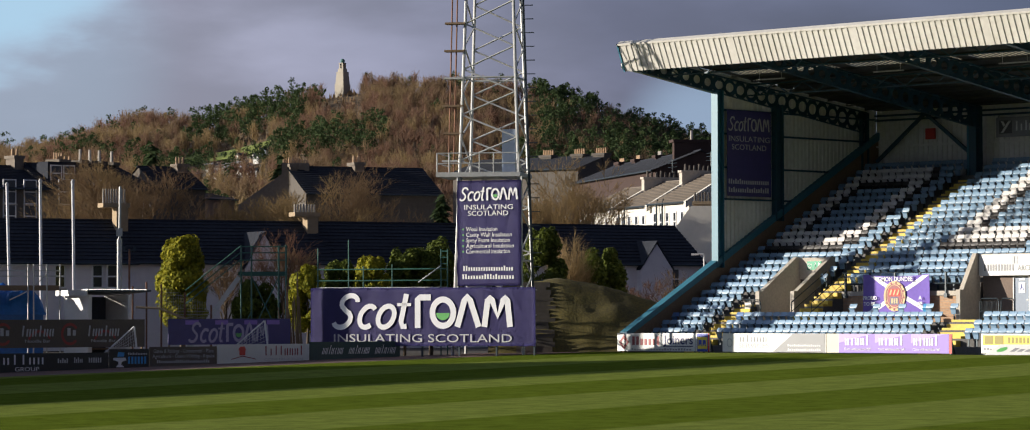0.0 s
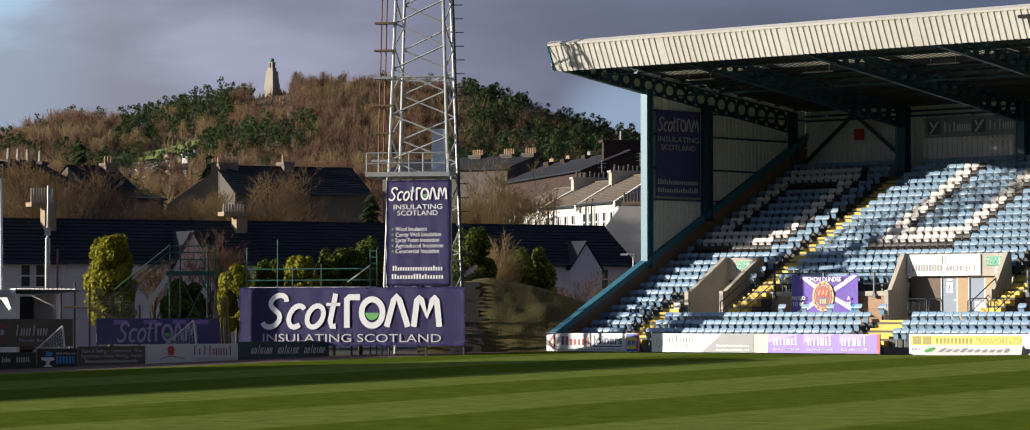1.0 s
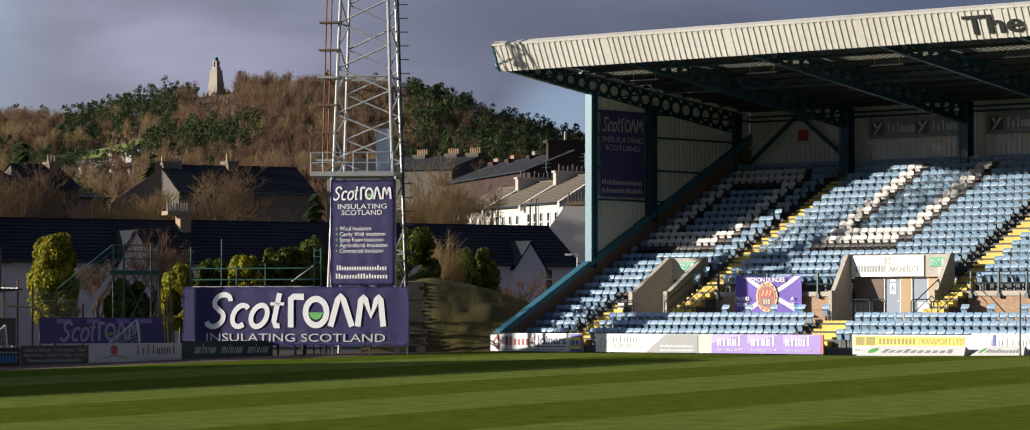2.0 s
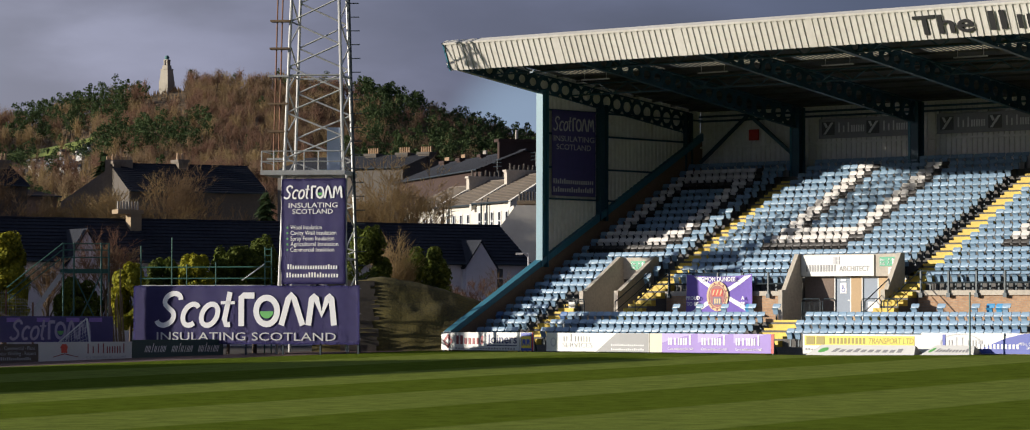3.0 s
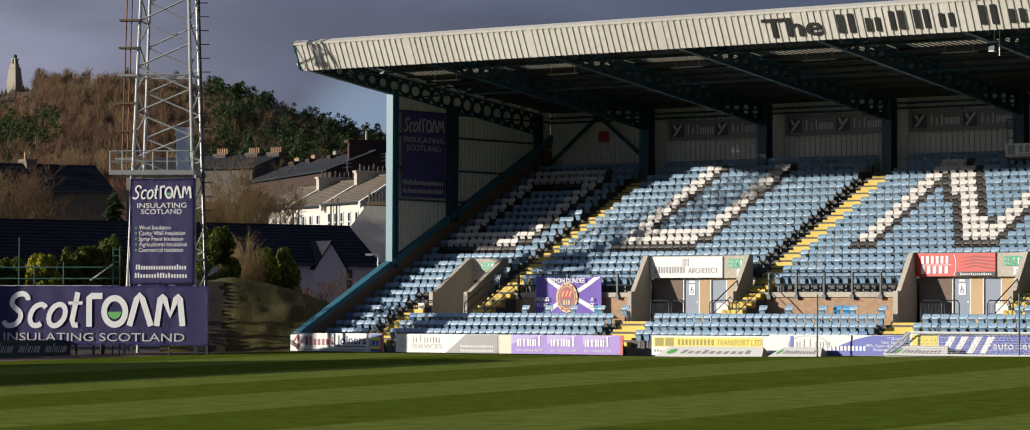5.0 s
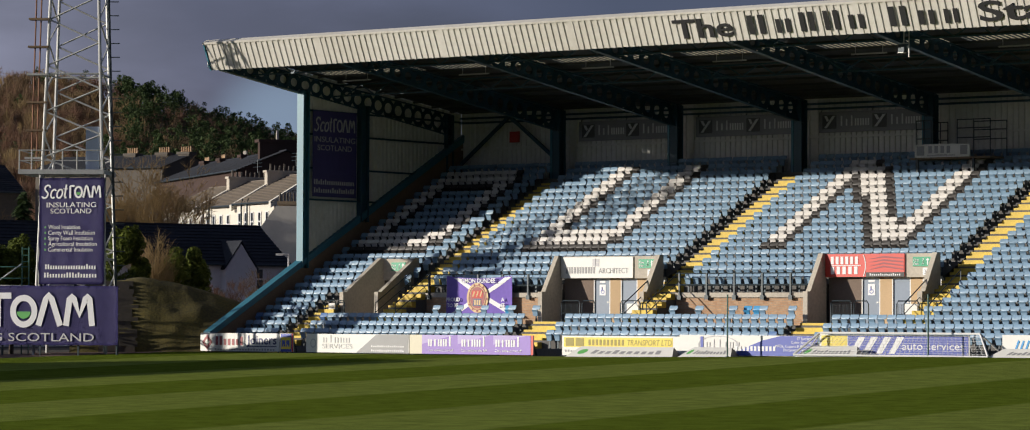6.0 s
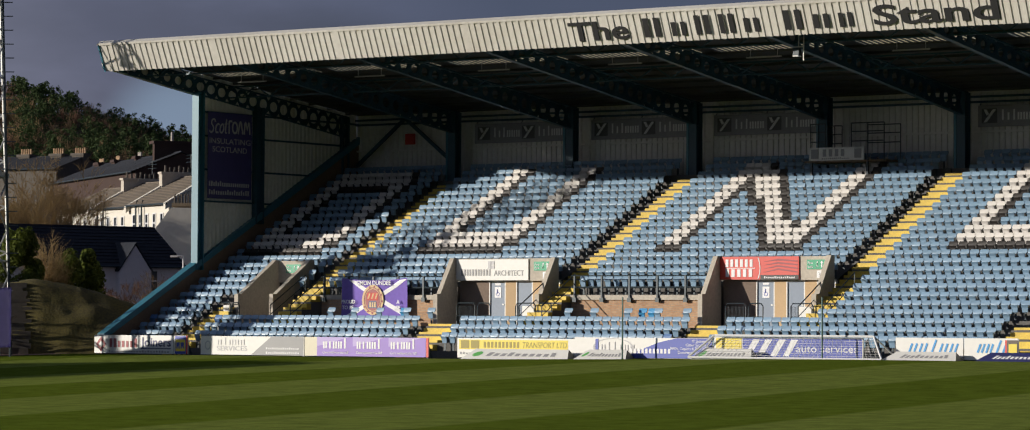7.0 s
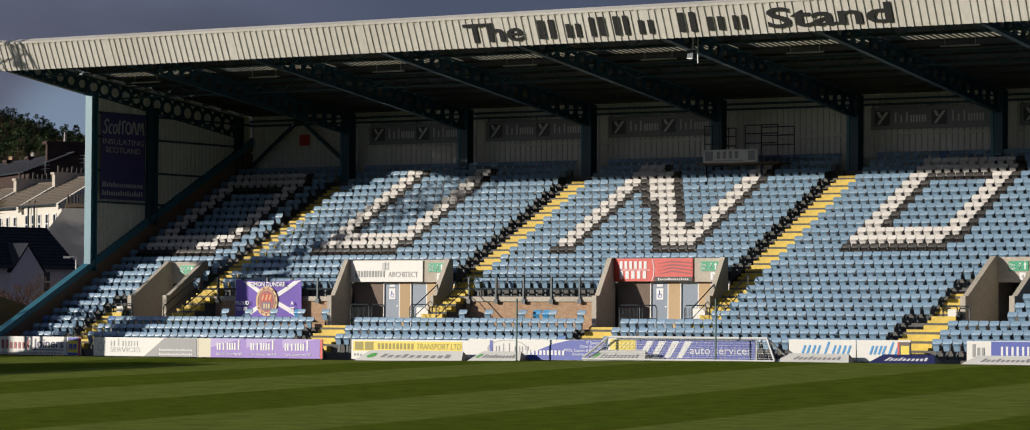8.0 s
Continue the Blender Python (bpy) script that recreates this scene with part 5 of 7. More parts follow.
def build_touch_boards():
    b = touch_board(76.0, 90.1, -0.66, 0.84, "black advertising board with white lettering", BLACK)
    shape_row(b, WHITE, "nllnn", 8.3, 0.36, 2.3, 0.42, stroke=0.2)
    words("GROUP", 0.26, WHITE, b, 9.0, 0.07, width=1.3)
    letter_bars(b, LIGHT_GREY, 5, 11.3, 0.6, 0.4, 0.2, 62)
    letter_bars(b, LIGHT_GREY, 5, 12.2, 0.5, 0.4, 0.24, 63)
    letter_bars(b, LIGHT_GREY, 6, 13.0, 0.75, 0.4, 0.22, 64, tall=1)
    b = touch_board(90.15, 92.4, -0.56, 0.88, "black advertising board with a blue anvil shape", BLACK)
    shape(b, [(0.2, 0.5), (0.9, 0.5), (0.95, 0.38), (0.7, 0.32), (0.66, 0.2), (0.85, 0.08), (0.35, 0.08), (0.5, 0.2), (0.5, 0.32), (0.22, 0.4)], WHITE)
    shape(b, [(0.45, 0.55), (0.8, 0.55), (0.85, 0.72), (0.5, 0.76)], CYAN)
    letter_bars(b, CYAN, 6, 1.05, 1.1, 0.22, 0.32, 65, tall=1)
    letter_bars(b, LIGHT_GREY, 12, 1.05, 1.1, 0.62, 0.1, 66)
    b = touch_board(92.45, 96.35, -0.47, 0.87, "brown advertising board with cream lettering", BROWN_BOARD)
    words("Gates & Railings - Commercial - Plant", 0.24, LIGHT_GREY, b, 0.2, 0.6, width=3.5)
    words("Agricultural - Onsite Welding - Repairs", 0.24, LIGHT_GREY, b, 0.15, 0.37, width=3.6)
    letter_bars(b, LIGHT_GREY, 26, 0.4, 3.1, 0.14, 0.14, 67)
    b = touch_board(96.4, 102.0, -0.42, 0.9, "white advertising board with a red house outline", WHITE_BOARD)
    shape(b, [(1.3, 0.4), (1.65, 0.4), (1.65, 0.62), (1.3, 0.62)], RED)
    shape(b, [(1.22, 0.62), (1.72, 0.62), (1.6, 0.8), (1.35, 0.8)], RED)
    shape(b, [(0.8, 0.2), (1.5, 0.34), (2.3, 0.2), (2.3, 0.23), (1.5, 0.38), (0.8, 0.23)], MAROON)
    shape_row(b, MAROON, "lillnool", 2.75, 0.38, 2.5, 0.44, stroke=0.14)
    words("CONSTRUCTION", 0.16, LIGHT_GREY, b, 2.8, 0.14, width=2.4)
    b = touch_board(102.05, 107.85, -0.3, 0.86, "dark green advertising board with white script strokes", DARK_GREEN)
    for x in (0.7, 2.4, 4.1):
        shape_row(b, WHITE, "nolnion", x, 0.28, 1.35, 0.42, -0.012, 0.1, 0.35)
    b = touch_board(78.0, 94.6, 0.36, 1.27, "dark brown board with red curls and white lettering", BROWN_BOARD, -116.0)
    for x in (8.3, 12.0):
        bm = bmesh.new()
        disc(bm, x + 0.3, 0.62, 0.5, -0.012, 0.38, 0.6, 5.6, 20)
        disc(bm, x + 2.3, 0.1, 0.7, -0.012, 0.6, 0.5, 2.7, 16)
        part("print_curl", bm, RED_DULL, b)
        words("Noodle Bar", 0.2, LIGHT_GREY, b, x + 1.5, 0.25, -0.02, width=1.4)
        letter_bars(b, LIGHT_GREY, 2, x + 0.15, 0.6, 0.55, 0.34, 71, -0.02)
        shape_row(b, LIGHT_GREY, "loolco", x + 1.2, 0.52, 1.9, 0.48, -0.02, 0.17, 0.15)
    b = touch_board(96.0, 103.5, 0.43, 1.22, "navy vinyl banner with faded lilac shapes", NAVY, -116.0)
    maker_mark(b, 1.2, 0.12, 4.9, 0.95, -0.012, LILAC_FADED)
    for x in (1.0, 2.8, 4.6, 6.0):
        panel(b, x, 0.95, x + 0.8, 1.15, PURPLE, -0.006)


build_touch_boards()


# the tower and its banners stand a little inside the corner
NEARER = Matrix.Translation((0, 0, 1.7)) @ Matrix.Scale(0.986, 4) @ Matrix.Translation((0, 0, -1.7))


def build_big_banner():
    m = NEARER @ facing((-113.29, 109.56, 0.0)) @ Matrix.Rotation(radians(-25), 4, "Z")
    b = thing("corner_banner", "big navy vinyl banner with white lettering", "banner", m)
    W, H, z0 = 12.0, 2.82, 0.32
    bm = bmesh.new()
    nx, nz = 60, 14
    g = [[bm.verts.new((-W / 2 + W * i / nx, 0.018 * math.sin(i * 0.9) * (0.3 + abs(j - nz / 2) / nz) + 0.008 * math.sin(i * 2.3 + j), z0 + H * j / nz + (0.012 * math.sin(i * 1.4) if j in (0, nz) else 0))) for i in range(nx + 1)] for j in range(nz + 1)]
    for a, c in zip(g, g[1:]):
        for i in range(nx):
            bm.faces.new((a[i], a[i + 1], c[i + 1], c[i])).smooth = True
    bmesh.ops.solidify(bm, geom=bm.faces[:], thickness=0.01)
    part("sheet", bm, NAVY, b)
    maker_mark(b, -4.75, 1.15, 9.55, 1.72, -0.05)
    words("INSULATING SCOTLAND", 0.56, LIGHT_GREY, b, -4.7, 0.5, -0.05, width=9.5)
    for k in range(7):
        x = -W / 2 + 0.1 + (W - 0.2) * k / 6
        part("post", one(beam, (x, 0.12, -0.35), (x, 0.12, 3.1), 0.08), STEEL_DARK, b)
    for z in (0.6, 1.8, 3.0):
        part("rail", one(beam, (-W / 2, 0.16, z), (W / 2, 0.16, z), 0.05), STEEL, b)
    # scaffold rail along the top
    s = thing("scaffold_rail", "galvanised scaffold rail above the navy banner", "scaffold", facing((-115.51, 108.97, 0.0)) @ Matrix.Rotation(radians(-25), 4, "Z"))
    for x, t in ((-3.42, 5.1), (-1.75, 5.5), (-0.95, 4.2), (0.6, 4.3), (3.2, 5.0), (3.55, 5.0)):
        part("post", one(tube, [(x, 0, -0.3), (x, 0, t)], 0.035), GREEN_STEEL, s)
    for z in (3.15, 3.5, 4.05):
        part("rail", one(tube, [(-3.5, 0, z), (3.5, 0, z)], 0.03), STEEL if z < 3.3 else GREEN_STEEL, s)
    part("brace", one(tube, [(2.0, 0, 3.4), (3.2, 0, 4.2)], 0.03), STEEL, s)
    for z in (4.3, 4.6, 4.9):
        part("rung", one(tube, [(3.2, 0, z), (3.55, 0, z)], 0.025), GREEN_STEEL, s)


build_big_banner()


def build_tower():
    yaw_turn = Matrix.Rotation(radians(-10), 4, "Z")
    m = NEARER @ facing((-112.49, 113.78, 0.0)) @ yaw_turn
    t = thing("floodlight_tower", "tall galvanised steel lattice floodlight tower with a platform", "tower", m)
    TOP = 34.0

    def half(z):
        return 1.75 - 0.0335 * z
    corners = [(-1, -1), (1, -1), (1, 1), (-1, 1)]

    def at(k, z):
        sx, sy = corners[k % 4]
        return Vector((sx * half(z), sy * half(z), z))
    for k in range(4):
        part("leg", one(tube, [at(k, -0.4), at(k, TOP)], 0.078, 8), STEEL, t)
    dz = 1.12
    n = int(TOP / dz)
    for k in range(4):
        for i in range(n):
            a, c = at(k + i % 2, i * dz + 0.4), at(k + 1 - i % 2, (i + 1) * dz + 0.4)
            part("brace", one(tube, [a, c], 0.045, 5), STEEL, t)
            if i % 8 == 4:
                part("strut", one(tube, [at(k, i * dz), at(k + 1, i * dz)], 0.05, 5), STEEL, t)
    # platform
    z = 8.55
    bm = bmesh.new()
    box(bm, -2.55, -1.9, z, 1.6, 1.7, z + 0.22)
    part("platform", bm, STEEL, t)
    bm = bmesh.new()
    for x in (-2.5, -1.9, -0.4, 0.3, 1.55):
        tube(bm, [(x, -1.85, z + 0.2), (x, -1.85, z + 1.15)], 0.035)
    for zz in (0.65, 1.15):
        tube(bm, [(-2.5, -1.85, z + zz), (1.55, -1.85, z + zz)], 0.03)
        tube(bm, [(-2.5, -1.85, z + zz), (-2.5, 1.65, z + zz)], 0.03)
    part("platform_rail", bm, STEEL, t)
    part("cabinet", one(box, 0.55, -0.9, z + 0.22, 1.2, -0.3, z + 2.35), CABINET, t, "pale blue-white steel cabinet")
    # cable run on one side, ladder on the other
    bm = bmesh.new()
    for x in (-2.05, -1.8):
        tube(bm, [(x, -1.2, 8.6), (x + 0.55, -1.0, TOP)], 0.04, 5)
    part("cable_run", bm, RUST, t)
    for i in range(18):
        zz = 9.3 + 1.35 * i
        x = -2.1 + 0.55 * (zz - 8.6) / (TOP - 8.6)
        part("bracket", one(box, x - 0.25, -1.45, zz, x + 0.75, -0.9, zz + 0.09), TIMBER if i % 3 else STEEL, t)
    bm = bmesh.new()
    for s in (0.0, 0.32):
        tube(bm, [(half(0) + 0.22, 0.3 + s, -0.3), (half(TOP) + 0.22, 0.3 + s, TOP)], 0.04, 5)
    part("ladder", bm, STEEL_DARK, t)
    for i in range(44):
        zz = 3.5 + 0.68 * i
        part("rung", one(tube, [(half(zz) + 0.1, 0.45, zz), (half(zz) + 0.7, 0.45, zz)], 0.025, 4), STEEL_DARK, t)
    b = thing("tower_banner", "tall navy banner with white lettering on the tower", "banner", NEARER @ facing((-110.99, 111.89, 0.0)) @ Matrix.Rotation(radians(-25), 4, "Z"))
    z0, W, H = 3.22, 3.42, 5.12
    bm = bmesh.new()
    nx, nz = 20, 34
    g = [[bm.verts.new((-W / 2 + W * i / nx + 0.015 * math.sin(j * 0.8) * (1 if i in (0, nx) else 0), 0.02 * math.sin(j * 0.7 + i * 0.2) * abs(i - nx / 2) / nx + 0.008 * math.sin(i * 1.3), z0 + H * j / nz)) for i in range(nx + 1)] for j in range(nz + 1)]
    for a, c in zip(g, g[1:]):
        for i in range(nx):
            bm.faces.new((a[i], a[i + 1], c[i + 1], c[i])).smooth = True
    bmesh.ops.solidify(bm, geom=bm.faces[:], thickness=0.01)
    part("sheet", bm, NAVY, b)
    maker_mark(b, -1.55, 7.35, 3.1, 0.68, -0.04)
    words("INSULATING", 0.34, WHITE, b, -1.3, 6.93, -0.04, width=2.6)
    words("SCOTLAND", 0.34, WHITE, b, -1.1, 6.63, -0.04, width=2.15)
    for k, s in enumerate(("Wool Insulation", "Cavity Wall Insulation", "Spray Foam Insulation", "Agricultural Insulation", "Commercial Insulation")):
        zz = 5.88 - 0.27 * k
        words(s, 0.29, WHITE, b, -1.2, zz, -0.04, width=2.55 * len(s) / 23)
        bm = bmesh.new()
        disc(bm, -1.36, zz + 0.09, 0.05, -0.04, sides=10)
        part("print_dot", bm, GREEN, b)
    letter_bars(b, WHITE, 20, -1.35, 2.7, 3.95, 0.24, 72, -0.04)
    letter_bars(b, WHITE, 19, -1.4, 2.8, 3.55, 0.24, 73, -0.04)
    for x in (-W / 2, W / 2):
        part("edge_pole", one(tube, [(x, 0.08, 0), (x, 0.08, 8.5)], 0.05), STEEL, b)


build_tower()


def build_bank():
    """The mossy bank with old terrace steps sunk in it, beside the tower."""
    m = facing((-108.3, 115.6, 0.0))
    crest_x, crest_z = (-4.5, -3.0, -1.0, 0.4, 1.9, 3.5, 5.5), (3.2, 3.5, 3.75, 3.45, 3.1, 2.6, 1.7)
    bm = bmesh.new()
    nx, ny = 54, 44
    def h(x, y):
        top = float(np.interp(x, crest_x, crest_z)) + 0.15
        rise = min(1.0, max(0.0, (y - 0.6) / 4.4)) ** 0.85
        rough = noise.noise(Vector((x * 0.9, y * 0.9, 3.0))) * 0.16 + noise.noise(Vector((x * 3.1, y * 3.1, 8.0))) * 0.06
        inside = (m @ Vector((x, y, 0))).x > -107.2
        return -1.0 if inside else top * rise - 0.25 + rough * min(1.0, y)
    g = [[bm.verts.new((x, y, h(x, y))) for x in (-4.6 + 10.6 * i / nx for i in range(nx + 1))] for y in (13.0 * (j / ny) ** 1.3 for j in range(ny + 1))]
    for a, c in zip(g, g[1:]):
        for i in range(nx):
            bm.faces.new((a[i], a[i + 1], c[i + 1], c[i])).smooth = True
    ob = part("grass_bank", bm, MOUND)
    ob.matrix_basis = m
    tagged(ob, "mossy grass bank beside the stand", "bank", kind="structure")
    s = thing("terrace_steps", "old dark concrete terrace steps sunk in the bank", "steps", m)
    rnd = random.Random(3)
    for i in range(17):
        end = -1.35 + rnd.uniform(-0.2, 0.25) - 0.02 * i
        part("step", one(box, -3.2, 0.7 + 0.235 * i, -0.3, end, 0.7 + 0.235 * i + 0.42, 0.28 + 0.198 * i), STONE_DARK, s)


build_bank()


# the scaffold stair stands further back than the banner
FURTHER = Matrix.Translation((0, 0, 1.7)) @ Matrix.Scale(1.028, 4) @ Matrix.Translation((0, 0, -1.7))


def build_shelter():
    """Dugout, tarpaulin, scaffold, nets, fence and stair along the touchline."""
    d = thing("dugout", "small dark-roofed team dugout with white sides", "dugout", (-119.0, 93.69, 0.0))
    f, z1 = lie(0, 94) - 0.05, 2.78
    part("side_wall", one(box, -1.82, 0.0, f, -0.22, 0.1, z1), WHITE_BOARD, d, "white painted side wall")
    part("side_wall", one(box, -1.82, 2.4, f, 0.0, 2.5, z1), WHITE_BOARD, d)
    part("corner_post", one(box, -0.22, 0.0, f, 0.0, 0.22, z1), WHITE_BOARD, d)
    part("corner_post", one(box, -0.02, 2.2, f, 0.2, 2.42, z1), WHITE_BOARD, d)
    # back wall coloured near black for the shade inside the dugout
    part("back_wall", one(box, -1.82, 0.1, f, -1.72, 2.4, z1 - 0.1), RECESS_SHADE, d)
    part("crest_panel", one(box, -1.7, 0.9, 1.8, -1.66, 1.3, 2.4), VINYL_DARK, d)
    part("bench", one(box, -1.7, 0.2, 0.2, -1.25, 2.3, 0.3), TIMBER, d)
    bm = bmesh.new()
    prism(bm, [(-2.0, z1 + 0.0), (0.35, z1 + 0.14), (0.35, z1 + 0.22), (-2.0, z1 + 0.08)], "y", -0.3, 3.45)
    part("roof", bm, STEEL_DARK, d)
    for k in range(14):
        y = -0.25 + 0.265 * k
        part("roof_rib", one(beam, (-2.0, y, z1 + 0.1), (0.35, y, z1 + 0.24), 0.06, 0.04), STEEL, d)
    part("fascia_board", one(box, -2.0, -0.34, z1 - 0.06, 0.35, -0.3, z1 + 0.2), STEEL, d)
    # blue tarpaulin over stacked gear
    bm = bmesh.new()
    nx, ny = 36, 18
    def hump(u, v):
        e = min(1, u * 9, (1 - u) * 9) * min(1, v * 4, (1 - v) * 4)
        return max(0, e) ** 0.5 * (1.0 + 0.28 * noise.noise(Vector((u * 7, v * 4, 0))) * 2 + 0.1 * noise.noise(Vector((u * 21, v * 12, 5))))
    g = [[bm.verts.new((-2.6 + 5.2 * i / nx, 2.2 * j / ny, 1.1 * hump(i / nx, j / ny))) for i in range(nx + 1)] for j in range(ny + 1)]
    for a, c in zip(g, g[1:]):
        for i in range(nx):
            bm.faces.new((a[i], a[i + 1], c[i + 1], c[i]))
    p = thing("gear_stack", "stacked gear under a crumpled bright blue tarpaulin", "tarpaulin", pose(-121.9, 90.4, 0.0, 0, 0, 68))
    part("tarpaulin", bm, TARP, p).location = (0, 0, 1.85)
    part("gear", one(box, -2.5, 0.3, -0.9, 2.5, 1.9, 1.9), TARP, p)
    # scaffold platform over it
    s = thing("scaffold_platform", "galvanised scaffold platform with guard rails", "scaffold", facing((-120.4, 91.0, 0.12)))
    part("deck", one(box, -2.6, 0, 2.85, 1.75, 1.2, 3.08), TIMBER, s)
    for x0, x1 in ((-2.6, 0.25), (0.5, 1.7)):
        for z in (3.5, 3.75, 4.0):
            part("rail", one(tube, [(x0, 0, z), (x1, 0, z)], 0.03), STEEL, s)
        for x in (x0, (x0 + x1) / 2, x1):
            part("post", one(tube, [(x, 0, -1.0), (x, 0, 4.05)], 0.035), STEEL, s)
    for a, c in (((-2.0, 3.1), (-0.9, 4.0)), ((0.6, 3.1), (1.2, 3.7)), ((-0.6, 2.4), (0.2, 2.8))):
        part("brace", one(tube, [(a[0], 0, a[1]), (c[0], 0, c[1])], 0.03), STEEL, s)
    # white flag poles
    for (x, y), top, lean in (((-126.36, 94.85), 8.09, -0.24), ((-125.49, 96.00), 8.26, -0.1), ((-124.52, 97.26), 8.23, -0.14)):
        f = thing("flag_pole", "plain white painted flag pole without a flag", "pole", facing((x, y, 0.0)), "flag poles by the touchline")
        part("shaft", one(tube, [(0, 0, -0.9), (lean, 0, top)], 0.085, 8, 0.075), WHITE_POLE, f)
        part("finial", one(tube, [(lean, 0, top), (lean, 0, top + 0.14)], 0.12, 8, 0.04), STEEL, f)
    f = thing("aerial_mast", "thin grey mast with small equipment boxes", "mast", facing((-123.21, 98.91, 0.0)))
    part("shaft", one(tube, [(0, 0, -0.9), (0, 0, 5.51)], 0.13, 8), STEEL, f)
    part("upper_shaft", one(tube, [(0, 0, 5.51), (0.03, 0, 8.04)], 0.06, 6), STEEL, f)
    part("box", one(box, -0.16, -0.15, 5.64, 0.14, 0.15, 6.02), STEEL, f)
    f = thing("lamp_post", "dark post with two small lamps on a cross arm", "post", facing((-122.92, 99.28, 0.0)))
    part("shaft", one(tube, [(0, 0, -0.9), (0, 0, 5.00)], 0.05, 6), RUST, f)
    part("arm", one(tube, [(-0.25, 0, 4.94), (0.25, 0, 4.94)], 0.04, 6), STEEL_DARK, f)
    for x in (-0.25, 0.25):
        part("lamp", one(box, x - 0.05, -0.05, 4.94, x + 0.05, 0.05, 5.16), STEEL_DARK, f)
    # fence of thin rusty posts with wire mesh, and a fallen timber rail
    f = thing("mesh_fence", "rusty posts with sagging wire mesh", "fence", facing((-119.31, 98.95, 0.0)))
    hs = ((-1.85, 3.2), (-1.2, 3.4), (-0.5, 3.3), (0.6, 2.9), (1.85, 2.3))
    for x, h in hs:
        part("post", one(tube, [(x, 0, -0.9), (x, 0, h)], 0.045), RUST, f)
    bm = bmesh.new()
    for i in range(30):
        x = -0.5 + 2.35 * i / 29
        tube(bm, [(x, 0.02, 0.4), (x, 0.02, 3.2 - (x + 0.5) * 0.38)], 0.006, 3)
    for j in range(18):
        z = 0.5 + 0.15 * j
        tube(bm, [(-0.5, 0.02, z), (min(1.85, -0.5 + (3.2 - z) / 0.38), 0.02, z)], 0.006, 3)
    part("mesh", bm, STEEL, f)
    part("rail", one(tube, [(-1.7, -0.1, 2.2), (-0.6, -0.1, 2.15), (1.0, -0.1, 1.5)], 0.06), TIMBER_PALE, f)
    # green scaffold stair
    s = thing("scaffold_stair", "green scaffold tower with a pale aluminium stair", "stair", FURTHER @ facing((-117.79, 102.28, 0.0)))
    zt = 4.15
    for x in (-0.25, 0.25, 1.55, 1.9):
        for y in (0, 1.3):
            part("post", one(tube, [(x, y, -0.6), (x, y, zt + 1.0)], 0.04), GREEN_STEEL, s)
    part("deck", one(box, -0.4, 0, zt - 0.45, 1.95, 1.3, zt - 0.25), GREEN_STEEL, s)
    for z in (zt + 0.3, zt + 0.65, zt + 0.95):
        part("rail", one(tube, [(-0.3, 0, z), (1.95, 0, z)], 0.03), GREEN_STEEL, s)
        part("rail", one(tube, [(-2.9, 0, z - 2.1), (-0.3, 0, z)], 0.03), GREEN_STEEL, s)
    for a, c in (((0.25, zt - 0.5), (1.55, 0.9)), ((1.55, zt - 0.5), (0.25, 0.9)), ((-0.25, 1.0), (0.25, 2.0))):
        part("brace", one(tube, [(a[0], 0, a[1]), (c[0], 0, c[1])], 0.03), GREEN_STEEL, s)
    part("stringer", one(beam, (-2.75, 0.05, 0.3), (-0.35, 0.05, zt - 0.5), 0.06, 0.22), ALLOY, s)
    for i in range(11):
        u = i / 10
        part("tread", one(box, -2.8 + 2.4 * u, 0.0, 0.35 + (zt - 0.8) * u, -2.5 + 2.4 * u, 0.9, 0.4 + (zt - 0.8) * u), ALLOY, s)
    # split timber stakes beside it
    s = thing("timber_stakes", "leaning weathered split timber stakes", "stakes", FURTHER @ facing((-114.13, 101.90, 0.0)))
    rnd = random.Random(8)
    for i in range(9):
        x = -0.5 + 0.12 * i + rnd.uniform(-0.05, 0.05)
        part("stake", one(tube, [(x + 0.15, 0.1 * (i % 3), -0.6), (x, 0.1 * (i % 3), 1.2), (x - 0.1 * rnd.random(), 0.1 * (i % 3), rnd.uniform(1.9, 4.0))], 0.07, 5, 0.03), TIMBER, s)
    # small goals with nets tipped against the boards
    for (px, py), h, w in (((-114.49, 92.21), 1.75, 1.2), (((-115.31, 100.56)), 2.0, 1.5)):
        g = thing("training_goal", "small white training goal tipped up with its net", "goal", facing((px, py, lie(0, 95))), "training goals by the touchline")
        part("bar", one(tube, [(w * 0.5, 0, 0.2), (w * 0.35, 0, h)], 0.05), NET, g)
        part("bar", one(tube, [(-w * 0.8, 0, 0.5), (w * 0.35, 0, h)], 0.035), NET, g)
        bm = bmesh.new()
        for i in range(16):
            u = i / 15
            a = Vector((-w * 0.8, 0.05, 0.5)).lerp(Vector((w * 0.35, 0.05, h)), u)
            tube(bm, [a, Vector((-w * 1.1 + 1.6 * w * u, 0.05, 0.15))], 0.009, 3)
        for j in range(1, 10):
            v = j / 10
            a = Vector((-w * 0.8, 0.05, 0.5)).lerp(Vector((-w * 1.1, 0.05, 0.15)), v)
            c = Vector((w * 0.35, 0.05, h)).lerp(Vector((w * 0.5, 0.05, 0.15)), v)
            tube(bm, [a, c], 0.009, 3)
        part("net", bm, NET, g)


build_shelter()

